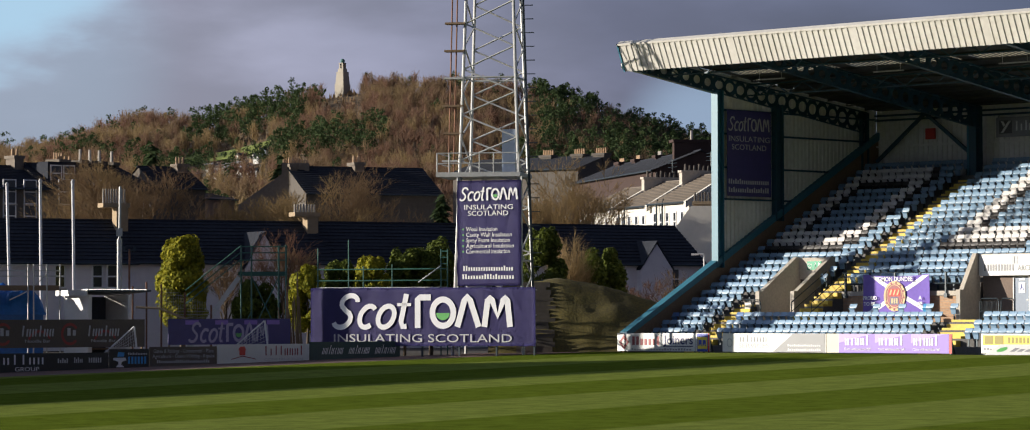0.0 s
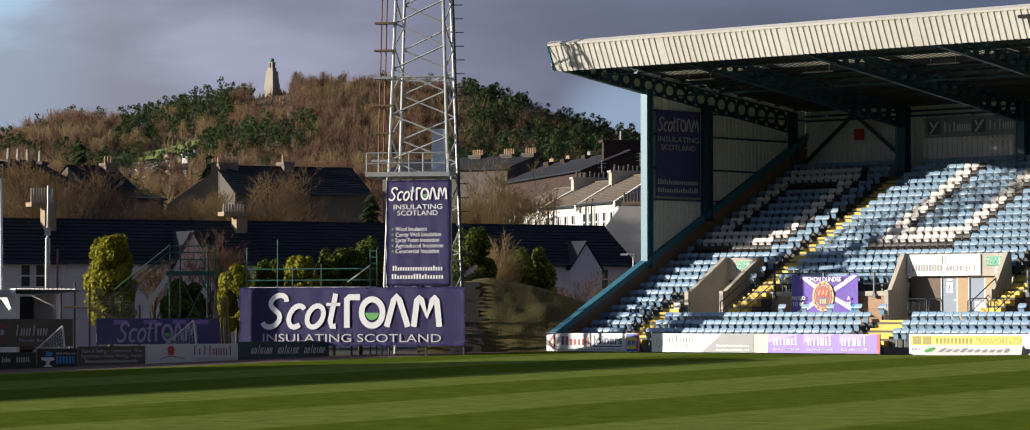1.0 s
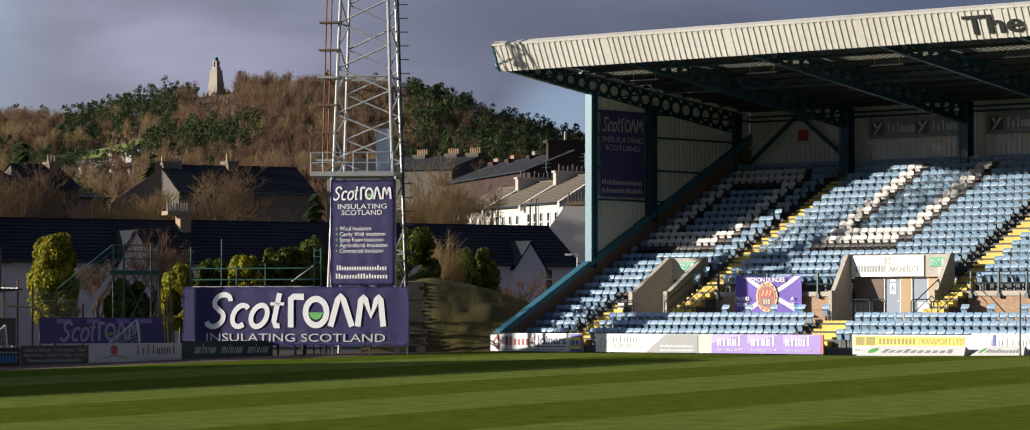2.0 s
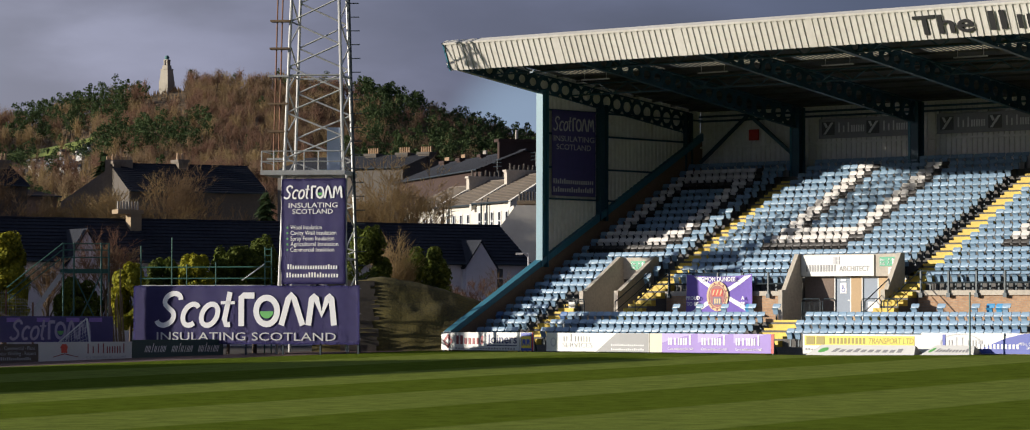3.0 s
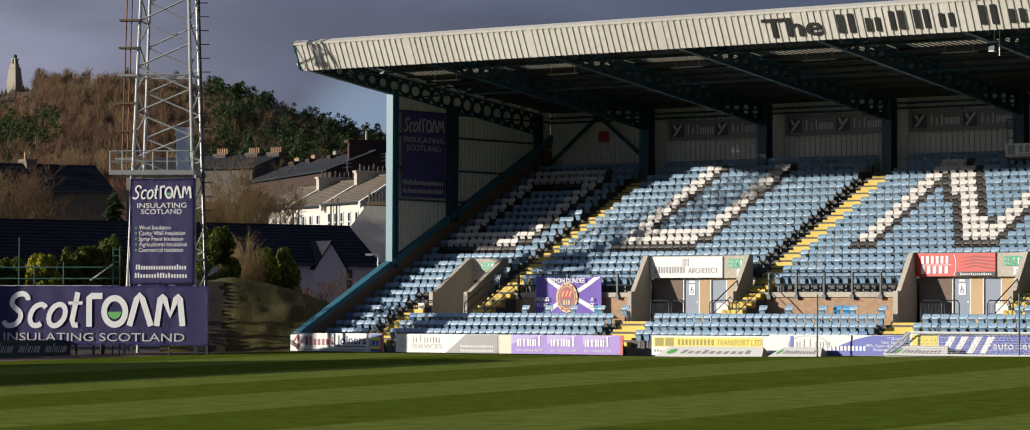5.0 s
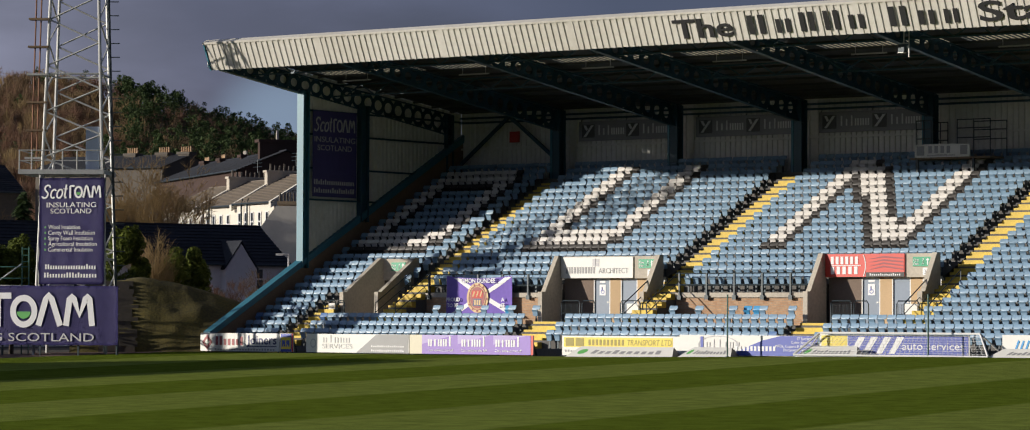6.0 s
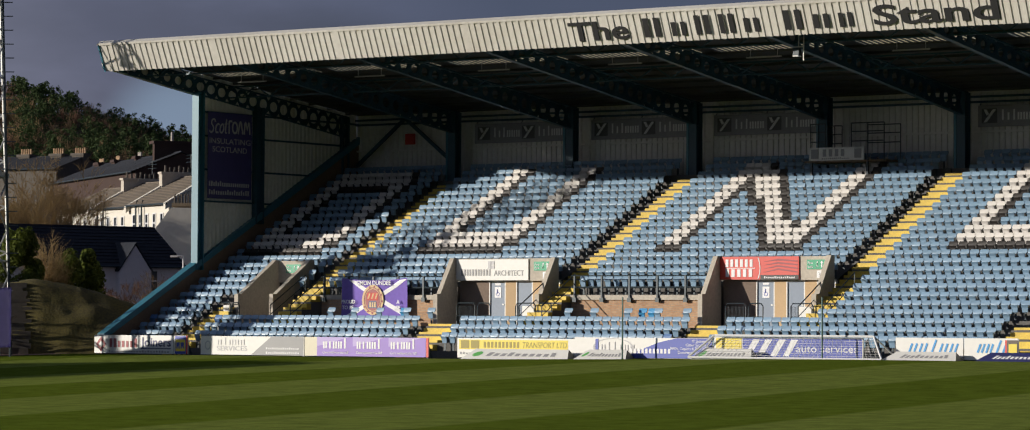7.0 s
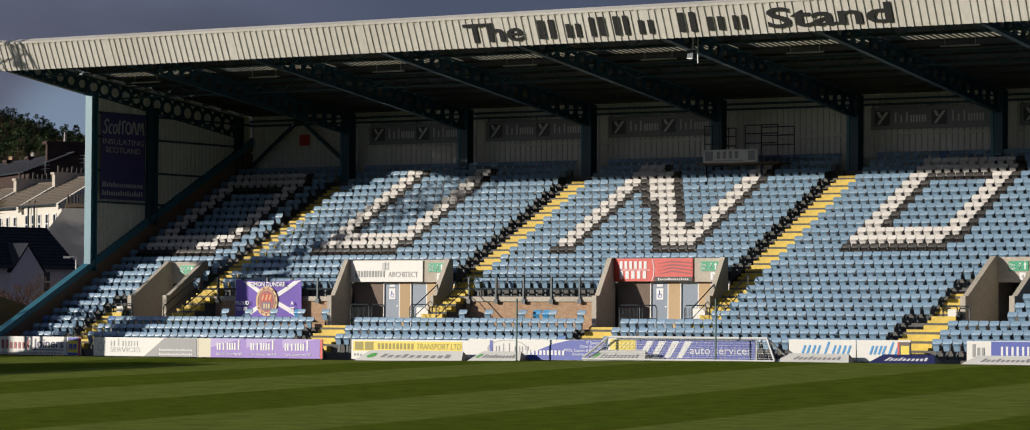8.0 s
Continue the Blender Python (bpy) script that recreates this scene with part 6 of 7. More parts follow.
# ---- plants ----
def soup(name, tris, material, parent=None):
    """A mesh of loose triangles from an (n, 3, 3) array."""
    me = bpy.data.meshes.new(name)
    v = np.asarray(tris, dtype=float).reshape(-1, 3)
    me.from_pydata(v.tolist(), [], np.arange(len(v)).reshape(-1, 3).tolist())
    me.update()
    return part(name, me, material, parent)


def leaf_cloud(rng, centers, radii, n, size, stretch=1.0):
    """Small leaf triangles over lumps, thickest near their skins."""
    k = rng.integers(0, len(centers), n)
    d = rng.normal(size=(n, 3))
    d /= np.linalg.norm(d, axis=1)[:, None]
    r = radii[k] * (1 - 0.45 * rng.random(n) ** 2)[:, None]
    p = centers[k] + d * r
    a = rng.normal(size=(n, 3))
    a /= np.linalg.norm(a, axis=1)[:, None]
    b = np.cross(a, d)
    b /= np.linalg.norm(b, axis=1)[:, None] + 1e-9
    s = size * (0.5 + rng.random(n))[:, None]
    return np.stack([p - a * s * 0.5, p + a * s * 0.5 * stretch, p + b * s * 0.9], axis=1)


def shrub(at, w, h, material, seed, label, lumps=14, n=2600, size=0.2, cone=0.0, name="shrub"):
    rng = np.random.default_rng(seed)
    root = thing(name, label, "shrub" if name == "shrub" else "tree", at)
    part("trunk", one(tube, [(0, 0, -0.4), (0.05, 0, h * 0.3), (0, 0, h * 0.6)], 0.09 * w / 2, 6, 0.03), BARK, root)
    z = rng.random(lumps) ** 0.8
    ang = rng.random(lumps) * math.tau
    fat = (1 - cone * z) * np.sqrt(np.clip(1 - (2 * z - 0.9) ** 2 * 0.55, 0.1, 1))
    c = np.stack([np.cos(ang) * w * 0.34 * fat, np.sin(ang) * w * 0.34 * fat, h * (0.15 + 0.72 * z)], axis=1)
    r = np.stack([w * 0.17 * fat + 0.1] * 2 + [h * 0.1 * (0.7 + 0.5 * rng.random(lumps))], axis=1)
    soup("crown", leaf_cloud(rng, c, r, n, size), material, root)
    return root


def bare_tree(at, h, seed, material=None, label="leafless winter tree with fine brown twigs", spread=0.55, levels=5, lean=0.0, fine=0.014):
    rng = random.Random(seed)
    root = thing("tree", label, "tree", at, "leafless trees behind the ground")
    trunk, tris = bmesh.new(), []
    def grow(p, d, length, r, level):
        q = p + d * length
        if level < 2:
            tube(trunk, [p, p.lerp(q, 0.5) + Vector((rng.uniform(-1, 1), rng.uniform(-1, 1), 0)) * length * 0.04, q], r, 5, r * 0.65)
        else:
            side = d.cross(Vector((rng.uniform(-1, 1), rng.uniform(-1, 1), 0.3)))
            side.normalize()
            up = side.cross(d) * r
            side *= r
            tris.append((p - side, p + side, q))
            tris.append((p - up, p + up, q))
        if level >= levels:
            return
        for _ in range(3 if level else 6):
            dd = (d + Vector((rng.gauss(0, spread), rng.gauss(0, spread), rng.uniform(-0.1, 0.45)))).normalized()
            grow(p.lerp(q, rng.uniform(0.45, 1.0)), dd, length * rng.uniform(0.6, 0.82), max(fine, r * 0.58), level + 1)
    grow(Vector((0, 0, -0.5)), Vector((lean, 0, 1)).normalized(), h * 0.34, h * 0.016, 0)
    part("trunk", trunk, BARK, root)
    soup("crown", [[tuple(v) for v in t] for t in tris], material or TWIG, root)
    return root


def twig_bush(at, w, h, material, seed, label, stems=70, twigs=40):
    """An upright bush of fine bare stems."""
    rng = np.random.default_rng(seed)
    root = thing("shrub", label, "shrub", at)
    part("trunk", one(tube, [(0, 0, -0.4), (0.03, 0, h * 0.3)], 0.06, 6, 0.03), BARK, root)
    tris = []
    for _ in range(stems):
        a, lean = rng.random() * math.tau, rng.random() ** 0.6
        foot = np.array([math.cos(a) * 0.12 * w, math.sin(a) * 0.12 * w, 0.0])
        tip = np.array([math.cos(a) * lean * w * 0.5, math.sin(a) * lean * w * 0.5, h * rng.uniform(0.65, 1.0) * (1 - 0.25 * lean ** 2)])
        t = rng.uniform(0.15, 0.95, twigs)[:, None]
        p = foot + (tip - foot) * t
        d = rng.normal(size=(twigs, 3)) * np.array([0.35, 0.35, 0.15]) + np.array([math.cos(a) * 0.25, math.sin(a) * 0.25, 0.75])
        d *= h * rng.uniform(0.05, 0.16, twigs)[:, None]
        side = np.cross(d, rng.normal(size=(twigs, 3)))
        side *= 0.012 / (np.linalg.norm(side, axis=1)[:, None] + 1e-9)
        tris.append(np.stack([p - side, p + side, p + d], axis=1))
        o = np.array([0.025, 0.0, 0.0])
        tris.append(np.stack([foot - o, foot + o, tip])[None])
    soup("crown", np.concatenate(tris), material, root)


def spruce(at, h, seed):
    rng = np.random.default_rng(seed)
    root = thing("spruce", "dark green spruce with drooping branches", "tree", at)
    part("trunk", one(tube, [(0, 0, -0.5), (0, 0, h)], h * 0.015, 6, 0.02), BARK, root)
    n = 2600
    z = 1 - np.sqrt(rng.random(n))
    ang = rng.random(n) * math.tau
    r = h * 0.24 * (1 - z) * np.sqrt(rng.random(n)) * (0.75 + 0.35 * np.sin(ang * 5 + z * 40))
    p = np.stack([np.cos(ang) * r, np.sin(ang) * r, h * (0.08 + 0.92 * z) - r * 0.35], axis=1)
    out = np.stack([np.cos(ang), np.sin(ang), -0.5 + 0 * ang], axis=1)
    side = np.stack([-np.sin(ang), np.cos(ang), 0.3 * rng.normal(size=n)], axis=1)
    s = h * 0.03 * (0.6 + rng.random(n))[:, None]
    soup("crown", np.stack([p - side * s * 0.6, p + side * s * 0.6, p + out * s * 1.6], axis=1), LEAF_DARK, root)


def build_plants():
    shrub(facing((-139.74, 116.60, -0.3)), 3.0, 7.0, LEAF_YELLOW, 1, "rounded golden-green conifer behind the fence", 60, 20000, 0.17, 0.1, "conifer")
    for k, (px, py, d, w, top, m) in enumerate((
            (-121.06, 109.15, 163, 2.0, 4.56, LEAF_YELLOW), (-120.65, 111.09, 164, 2.0, 4.92, LEAF_GREEN), (-118.88, 111.52, 163, 1.9, 5.13, LEAF_YELLOW),
            (-118.48, 113.40, 164, 2.0, 5.35, LEAF_GREEN), (-118.27, 115.05, 165, 2.8, 6.04, LEAF_GREEN), (-115.64, 120.49, 167, 2.4, 6.68, LEAF_GREEN), (-116.93, 126.14, 172, 3.0, 5.69, LEAF_GREEN), (-137.07, 119.74, 182, 2.6, 3.97, LEAF_GREEN))):
        shrub(facing((px, py, 0.0)), w, top, m, 10 + k, "dense evergreen shrub with green and yellow leaves" if m is LEAF_YELLOW else "dense dark evergreen shrub", 34, 13000, 0.15)
    twig_bush(facing((-116.67, 123.64, 0.0)), 2.3, 6.5, TWIG_PALE, 31, "dry straw-coloured upright bush", 130, 60)
    for k, (x, y, h, m) in enumerate(((-136.60, 121.77, 8.6, TWIG_RED), (-136.97, 121.36, 7.8, TWIG), (-123.25, 114.17, 5.0, TWIG), (-122.93, 115.97, 4.6, TWIG_RED), (-120.41, 133.80, 4.8, TWIG_RED), (-117.73, 133.51, 5.0, TWIG), (-118.26, 130.35, 3.6, TWIG), (-139.66, 119.80, 6.0, TWIG), (-116.37, 123.93, 4.4, TWIG_PALE))):
        bare_tree(facing((x, y, 0.0)), h, 40 + k, m, spread=0.4, levels=6, fine=0.01)
    # larger leafless trees among the further houses
    for k, (x, y, h, m) in enumerate(((-181.41, 144.62, 11.5, TWIG_PALE), (-177.14, 143.54, 12.0, TWIG), (-185.55, 145.83, 10.5, TWIG), (-174.88, 152.45, 9.5, TWIG_PALE), (-176.48, 156.68, 9.0, TWIG_PALE), (-167.18, 152.07, 10.0, TWIG_PALE), (-168.41, 156.64, 10.0, TWIG), (-169.33, 160.06, 8.5, TWIG),
                                      (-160.51, 167.51, 10.0, TWIG_PALE), (-156.68, 165.64, 11.0, TWIG_PALE), (-159.66, 171.07, 9.5, TWIG), (-229.46, 193.26, 10.0, TWIG), (-243.10, 208.10, 9.0, TWIG))):
        bare_tree(facing((x, y, 0.0)), h * 1.3, 70 + k, m, spread=0.5, levels=7, fine=0.016)
    spruce(facing((-255.35, 209.03, 3.0)), 16.5, 5)
    spruce(facing((-246.86, 218.99, 3.0)), 15.5, 6)
    spruce(facing((-167.92, 164.40, 1.0)), 10.0, 7)


build_plants()


# ---- houses ----
def window(parent, x, z, w, h, y=0.0):
    f = bmesh.new()
    t = 0.09
    for q in ((x, z, x + w, z + t), (x, z + h - t, x + w, z + h), (x, z + t, x + t, z + h - t), (x + w - t, z + t, x + w, z + h - t), (x + t, z + h / 2 - t / 2, x + w - t, z + h / 2 + t / 2)):
        box(f, q[0], y - 0.06, q[1], q[2], y + 0.02, q[3])
    win = part("window", f, FRAME_WHITE, parent)
    part("pane", one(box, x + t, y - 0.03, z + t, x + w - t, y + 0.01, z + h - t), GLASS_DARK, win)
    part("sill", one(box, x - 0.08, y - 0.12, z - 0.1, x + w + 0.08, y + 0.02, z), CONCRETE, win)


def chimney(parent, x, y, z0, z1, w, d, pots, stone=STONE, pot=CLAY, pot_h=0.55):
    left = x - w / 2 if pot is not CHIMNEY_PIPE else x + w * 0.02
    c = part("chimney", one(lambda b: (box(b, left, y - d / 2, z0, x + w / 2, y + d / 2, z1 - 0.25), box(b, x - w / 2 - 0.1, y - d / 2 - 0.1, z1 - 0.25, x + w / 2 + 0.1, y + d / 2 + 0.1, z1))), stone, parent)
    for i in range(pots):
        px = x - w / 2 + w * (i + 0.5) / pots
        part("pot", one(tube, [(px, y, z1), (px, y, z1 + pot_h)], min(0.14, w / pots * 0.34), 7, min(0.11, w / pots * 0.28)), pot, c)


def tiled_slope(parent, x0, x1, y0, z0, y1, z1, material, courses):
    """A roof slope from the eave (y0, z0) to the ridge (y1, z1), in lapped courses."""
    bm = bmesh.new()
    n = Vector((0, -(z1 - z0), y1 - y0)).normalized()
    for i in range(courses):
        a, b = i / courses, (i + 1) / courses
        p = [Vector((0, y0 + (y1 - y0) * t, z0 + (z1 - z0) * t)) for t in (a, b)]
        q = [p[0] + n * 0.05, p[1]]
        vs = [[bm.verts.new((x, v.y, v.z)) for v in (p[0], q[0], q[1])] for x in (x0, x1)]
        bm.faces.new((vs[0][1], vs[1][1], vs[1][2], vs[0][2]))
        bm.faces.new((vs[0][0], vs[1][0], vs[1][1], vs[0][1]))
    bmesh.ops.remove_doubles(bm, verts=bm.verts, dist=0.001)
    return part("roof_slope", bm, material, parent)


def house(at, w, d, eave, ridge, wall, roof, label, windows=(), chimneys=(), courses=14, base=-1.0, gable=None, dormers=()):
    """A pitched house: its front runs along local x from 0 to w, at y = 0."""
    root = thing("house", label, "house", at, "houses behind the ground")
    bm = bmesh.new()
    prism(bm, [(0, base), (d, base), (d, eave), (d / 2, ridge - 0.08), (0, eave)], "x", 0, w)
    part("wall", bm, wall, root)
    tiled_slope(root, -0.15, w + 0.15, -0.3, eave - 0.1, d / 2, ridge, roof, courses)
    tiled_slope(root, -0.15, w + 0.15, d + 0.3, eave - 0.1, d / 2, ridge, roof, 2)
    part("ridge", one(tube, [(-0.15, d / 2, ridge), (w + 0.15, d / 2, ridge)], 0.1, 6), roof, root)
    part("gutter", one(tube, [(-0.1, -0.34, eave - 0.12), (w + 0.1, -0.34, eave - 0.12)], 0.07, 6), STEEL_DARK, root)
    for q in windows:
        window(root, *q)
    for q in chimneys:
        chimney(root, *q)
    for x, ww, hh in dormers:
        b = part("dormer", one(box, x, d * 0.12, eave, x + ww, d * 0.45, eave + hh), SLATE, root)
        window(b, x + 0.2, eave + 0.35, ww / 2 - 0.25, hh - 0.6, d * 0.12)
        window(b, x + ww / 2 + 0.05, eave + 0.35, ww / 2 - 0.25, hh - 0.6, d * 0.12)
    if gable:
        for x, ww, hh in gable:
            bm = bmesh.new()
            prism(bm, [(x, 0.0), (x + ww, 0.0), (x + ww, eave - 0.4), (x + ww / 2, eave - 0.4 + hh), (x, eave - 0.4)], "y", -0.45, d * 0.35)
            part("gable", bm, wall, root)
            bm = bmesh.new()
            for s in (-1, 1):
                p0, p1 = (x + ww / 2 + s * (ww / 2 + 0.1), eave - 0.45), (x + ww / 2, eave - 0.4 + hh + 0.12)
                prism(bm, [p0, p1, (p1[0], p1[1] + 0.1), (p0[0], p0[1] + 0.1)], "y", -0.5, d * 0.4)
            part("gable_roof", bm, roof, root)
    return root


def between(a, b):
    """A pose at a whose +x runs towards b."""
    return Matrix.Translation(a) @ Matrix.Rotation(math.atan2(b[1] - a[1], b[0] - a[0]), 4, "Z")


def build_near_row():
    """The long low terrace with dark tiled roofs just outside the ground."""
    a, b = Vector((-151.73, 107.59, 0)), Vector((-136.41, 157.03, 0))
    length = (b - a).length
    n = 4
    w = length / n
    for k in range(n):
        p = a.lerp(b, k / n)
        eave, ridge = 4.95 + 0.05 * k, 7.45 + 0.03 * k
        wins = [(x, 3.4, 0.7, 1.4) for x in ((4.0, 7.9, 10.2, 11.1) if k == 0 else (2.0, 5.2, 8.0, 10.4))]
        ch = {0: ((w * 0.985, 3.0, ridge - 1.6, ridge + 1.0, 1.5, 0.7, 9, STONE_WARM, CHIMNEY_PIPE, 0.85),), 1: ((w * 0.94, 3.0, ridge - 1.2, ridge + 0.6, 1.5, 0.7, 8, STONE_WARM, CHIMNEY_PIPE, 0.5),), 2: ((w * 0.88, 3.0, ridge - 1.4, ridge + 0.5, 1.6, 0.7, 8, STONE_WARM, CHIMNEY_PIPE, 0.5),), 3: ()}[k]
        gab = {1: ((w * 0.52, 2.5, 2.0),), 3: ((w * 0.62, 2.3, 1.6),)}.get(k)
        house(between(p, a.lerp(b, (k + 1) / n)), w - 0.02, 7.5, eave, ridge, RENDER_WHITE, SLATE, "low pale rendered terraced house with a dark tiled roof", wins, ch, 12, gable=gab)


build_near_row()


def build_far_houses():
    # stone tenement with dormer
    p, q = Vector((-202.22, 147.00, 0)), Vector((-200.59, 159.06, 0))
    w = (q - p).length
    house(between(p, q), w * 0.62, 9, 11.72, 13.57, STONE_DARK, SLATE, "dark stone tenement with a slate roof",
          [(x, z, 1.15, 1.9) for z in (10.45, 8.58) for x in (1.0, 3.6, 5.4)], [(w * 0.62 - 0.4, 4.5, 10, 14.40, 0.8, 1.4, 2)])
    p2 = p.lerp(q, 0.62)
    house(between(p2, q), w * 0.38, 9, 11.96, 13.83, STONE_DARK, SLATE, "dark stone house with a white framed dormer",
          [(0.9, 10.46, 1.2, 2.0), (4.0, 10.46, 1.0, 2.0)], [(w * 0.38 - 0.7, 4.5, 10, 13.94, 1.6, 1.2, 4)], dormers=((0.6, 2.6, 1.9),))
    # roof between the tenement and the next block, with tall pale pots
    p, q = Vector((-200.59, 159.06, 0)), Vector((-202.34, 166.45, 0))
    w = (q - p).length
    house(between(p, q), w, 9, 11.95, 14.0, STONE_DARK, SLATE, "dark stone tenement behind winter trees",
          [(x, 9.0, 1.0, 1.8) for x in (0.9, 3.2, 5.4)], [(w * t, 4.5, 12.6, 14.25, 0.7, 0.9, 1, STONE_DARK, CHIMNEY_PIPE, 0.9) for t in (0.42, 0.58, 0.74, 0.95)] + [(0.4, 4.5, 12.0, 14.2, 1.2, 1.2, 4)])
    # stone block with steep dark roof
    p, q = Vector((-202.34, 166.45, 0)), Vector((-201.51, 170.55, 0))
    w = (q - p).length
    house(between(p, q), w, 7, 12.17, 13.95, STONE_DARK, SLATE, "brown stone house with a steep dark roof", [(0.8, 6.5, 0.9, 1.7), (2.5, 6.5, 0.9, 1.7)], [(w - 0.7, 3.0, 9, 14.23, 0.9, 1.0, 3)])
    p, q = Vector((-201.51, 170.55, 0)), Vector((-201.45, 173.71, 0))
    w = (q - p).length
    house(between(p, q), w, 6, 11.40, 11.85, STONE_PINK, STONE_DARK, "flat-topped pinkish stone annexe", [(0.8, 5.4, 0.6, 1.5), (1.7, 5.4, 0.6, 1.5)], courses=4)
    # wide gable end with a row of pots
    g = thing("house", "tan stone gable end with a broad chimney head", "house", facing((-195.22, 174.73, 0.0)), "houses behind the ground")
    bm = bmesh.new()
    zt = 14.14
    prism(bm, [(-4.6, -1), (4.8, -1), (4.8, zt - 3.4), (1.1, zt - 0.9), (1.1, zt), (-1.1, zt), (-1.1, zt - 0.9), (-4.6, zt - 3.4)], "y", 0, 9)
    part("wall", bm, STONE, g)
    for i in range(9):
        part("pot", one(tube, [(-0.95 + 0.235 * i, 0.5, zt), (-0.95 + 0.235 * i, 0.5, zt + 0.3)], 0.08, 6), CLAY, g)
    # long dark roof
    p, q = Vector((-191.69, 172.68, 0)), Vector((-187.21, 183.29, 0))
    w = (q - p).length
    house(between(p, q), w, 9, 11.61, 13.84, STONE_DARK, SLATE, "long stone tenement under a dark slate roof", [(w * 0.57, 7.3, 1.1, 1.7), (w * 0.86, 7.0, 1.0, 1.6), (w * 0.3, 7.3, 1.1, 1.7)],
          [(w * 0.51, 4.5, 11, 14.27, 0.8, 1.6, 2), (0.3, 4.5, 11, 14.05, 0.6, 1.4, 2)])
    # roofs and chimneys beyond the tower
    p, q = Vector((-234.96, 231.72, 0)), Vector((-219.05, 233.27, 0))
    w = (q - p).length
    house(between(p, q), w, 9, 16.41, 17.75, STONE_DARK, SLATE, "dark slated tenement roof with many chimney pots", [], [(w * t, 4.5, 14, 18.02, 1.4, 1.0, 5, STONE_DARK) for t in (0.55, 0.8, 0.97)])
    p, q = Vector((-205.71, 218.36, 0)), Vector((-181.42, 202.66, 0))
    w = (q - p).length
    house(between(p, q), w, 8, 14.06, 15.68, BRICK_RED, SLATE, "dark red brick house end with a pale skew", [], [(w * 0.9, 4.0, 10, 16.7, 1.2, 3.4, 1, BRICK_RED, CHIMNEY_PIPE, 0.8), (w * 0.1, 4, 10, 15.9, 1.6, 1, 5, BRICK_RED, CLAY, 0.35), (w * 0.3, 4, 10, 15.9, 1.2, 1, 4, BRICK_RED, CLAY, 0.35), (w * 0.55, 4, 10, 15.9, 1.0, 1, 3, BRICK_RED, CHIMNEY_PIPE, 0.35)])
    # stepped white terrace with brown slates, its front to the sun
    p, q = Vector((-180.08, 191.82, 0)), Vector((-161.07, 183.85, 0))
    w = (q - p).length / 3
    for k in range(3):
        a = p.lerp(q, k / 3)
        m = between(a, q)
        e, r = 9.89 + 0.1 * k, 11.93 + 0.25 * k
        root = house(m, w, 8.5, e + 0.35, r + 0.2, RENDER_WARM, SLATE_BROWN, "white harled terraced house with a brown slate roof",
                     [(x, e - 1.9, 0.55, 1.5) for x in (0.5, 1.6, 2.7, 4.0, 5.3)], courses=16)
        # white harling in a duller grey, so the slab's shade is in its colour
        stack = part("chimney", one(lambda b: (box(b, w - 0.35, 2.6, r - 2.4, w + 0.15, 9.4, r + 0.7), box(b, w - 0.42, 2.5, r + 0.7, w + 0.22, 9.5, r + 0.86))), CONCRETE, root, "white harled chimney slab, coloured grey for its shaded face")
        for i in range(16):
            y = 3.0 + 0.4 * i
            part("pot", one(tube, [(w - 0.1, y, r + 0.86), (w - 0.1, y, r + 1.25 + 0.12 * (i % 3 == 0))], 0.1, 6, 0.08), STONE_DARK, stack)
        mast = part("aerial", one(tube, [(w - 0.1, 5.2, r + 0.86), (w - 0.1, 5.2, r + 2.3)], 0.03, 5), STEEL_DARK, stack)
        for dz in (1.7, 2.0, 2.25):
            part("aerial_bar", one(tube, [(w - 0.9, 5.2, r + dz), (w + 0.7, 5.2, r + dz)], 0.022, 4), STEEL_DARK, mast)
        s = thing("party_wall", "white sloping party wall between terrace roofs", "wall", m, "party walls of the terrace")
        bm = bmesh.new()
        prism(bm, [(-0.4, e - 0.2), (4.3, r + 0.25), (4.3, r + 0.75), (-0.4, e + 0.3)], "x", w - 0.3, w + 0.05)
        part("coping", bm, RENDER_WARM, s)
        for x in (1.4, 2.4):
            part("drain_pipe", one(tube, [(x, -0.2, e - 4), (x, -0.2, e + 0.3), (x + 0.25, -0.2, e + 0.6)], 0.07, 6), STEEL_DARK, s)
    g = thing("house", "white gable end with a broad row of chimney pots", "house", facing((-152.15, 175.15, 0.0)), "houses behind the ground")
    zt = 9.91
    bm = bmesh.new()
    prism(bm, [(-2.3, -1), (2.6, -1), (2.6, zt - 0.3), (-0.9, zt - 0.3), (-2.3, zt - 2.2)], "y", 0, 6)
    part("wall", bm, RENDER_WARM, g)
    chimney(g, 0.45, 0.5, zt - 0.35, zt + 0.05, 2.4, 0.8, 10, STONE_WARM, STONE_DARK, 0.62)
    # white street lamp by the end post
    l = thing("street_lamp", "white street lamp with a short arm", "lamp", facing((-116.73, 134.38, 0.0)))
    zt = 5.12
    part("post", one(tube, [(0, 0, -0.3), (0, 0, zt)], 0.05), WHITE_POLE, l)
    part("arm", one(tube, [(0, 0, zt), (-0.35, 0, zt + 0.02)], 0.04), WHITE_POLE, l)
    part("head", one(box, -0.7, -0.08, zt - 0.06, -0.3, 0.08, zt + 0.05), WHITE_POLE, l)


build_far_houses()


# ---- the hill ----
HILL = facing((-724.64, 689.13, 0.0))


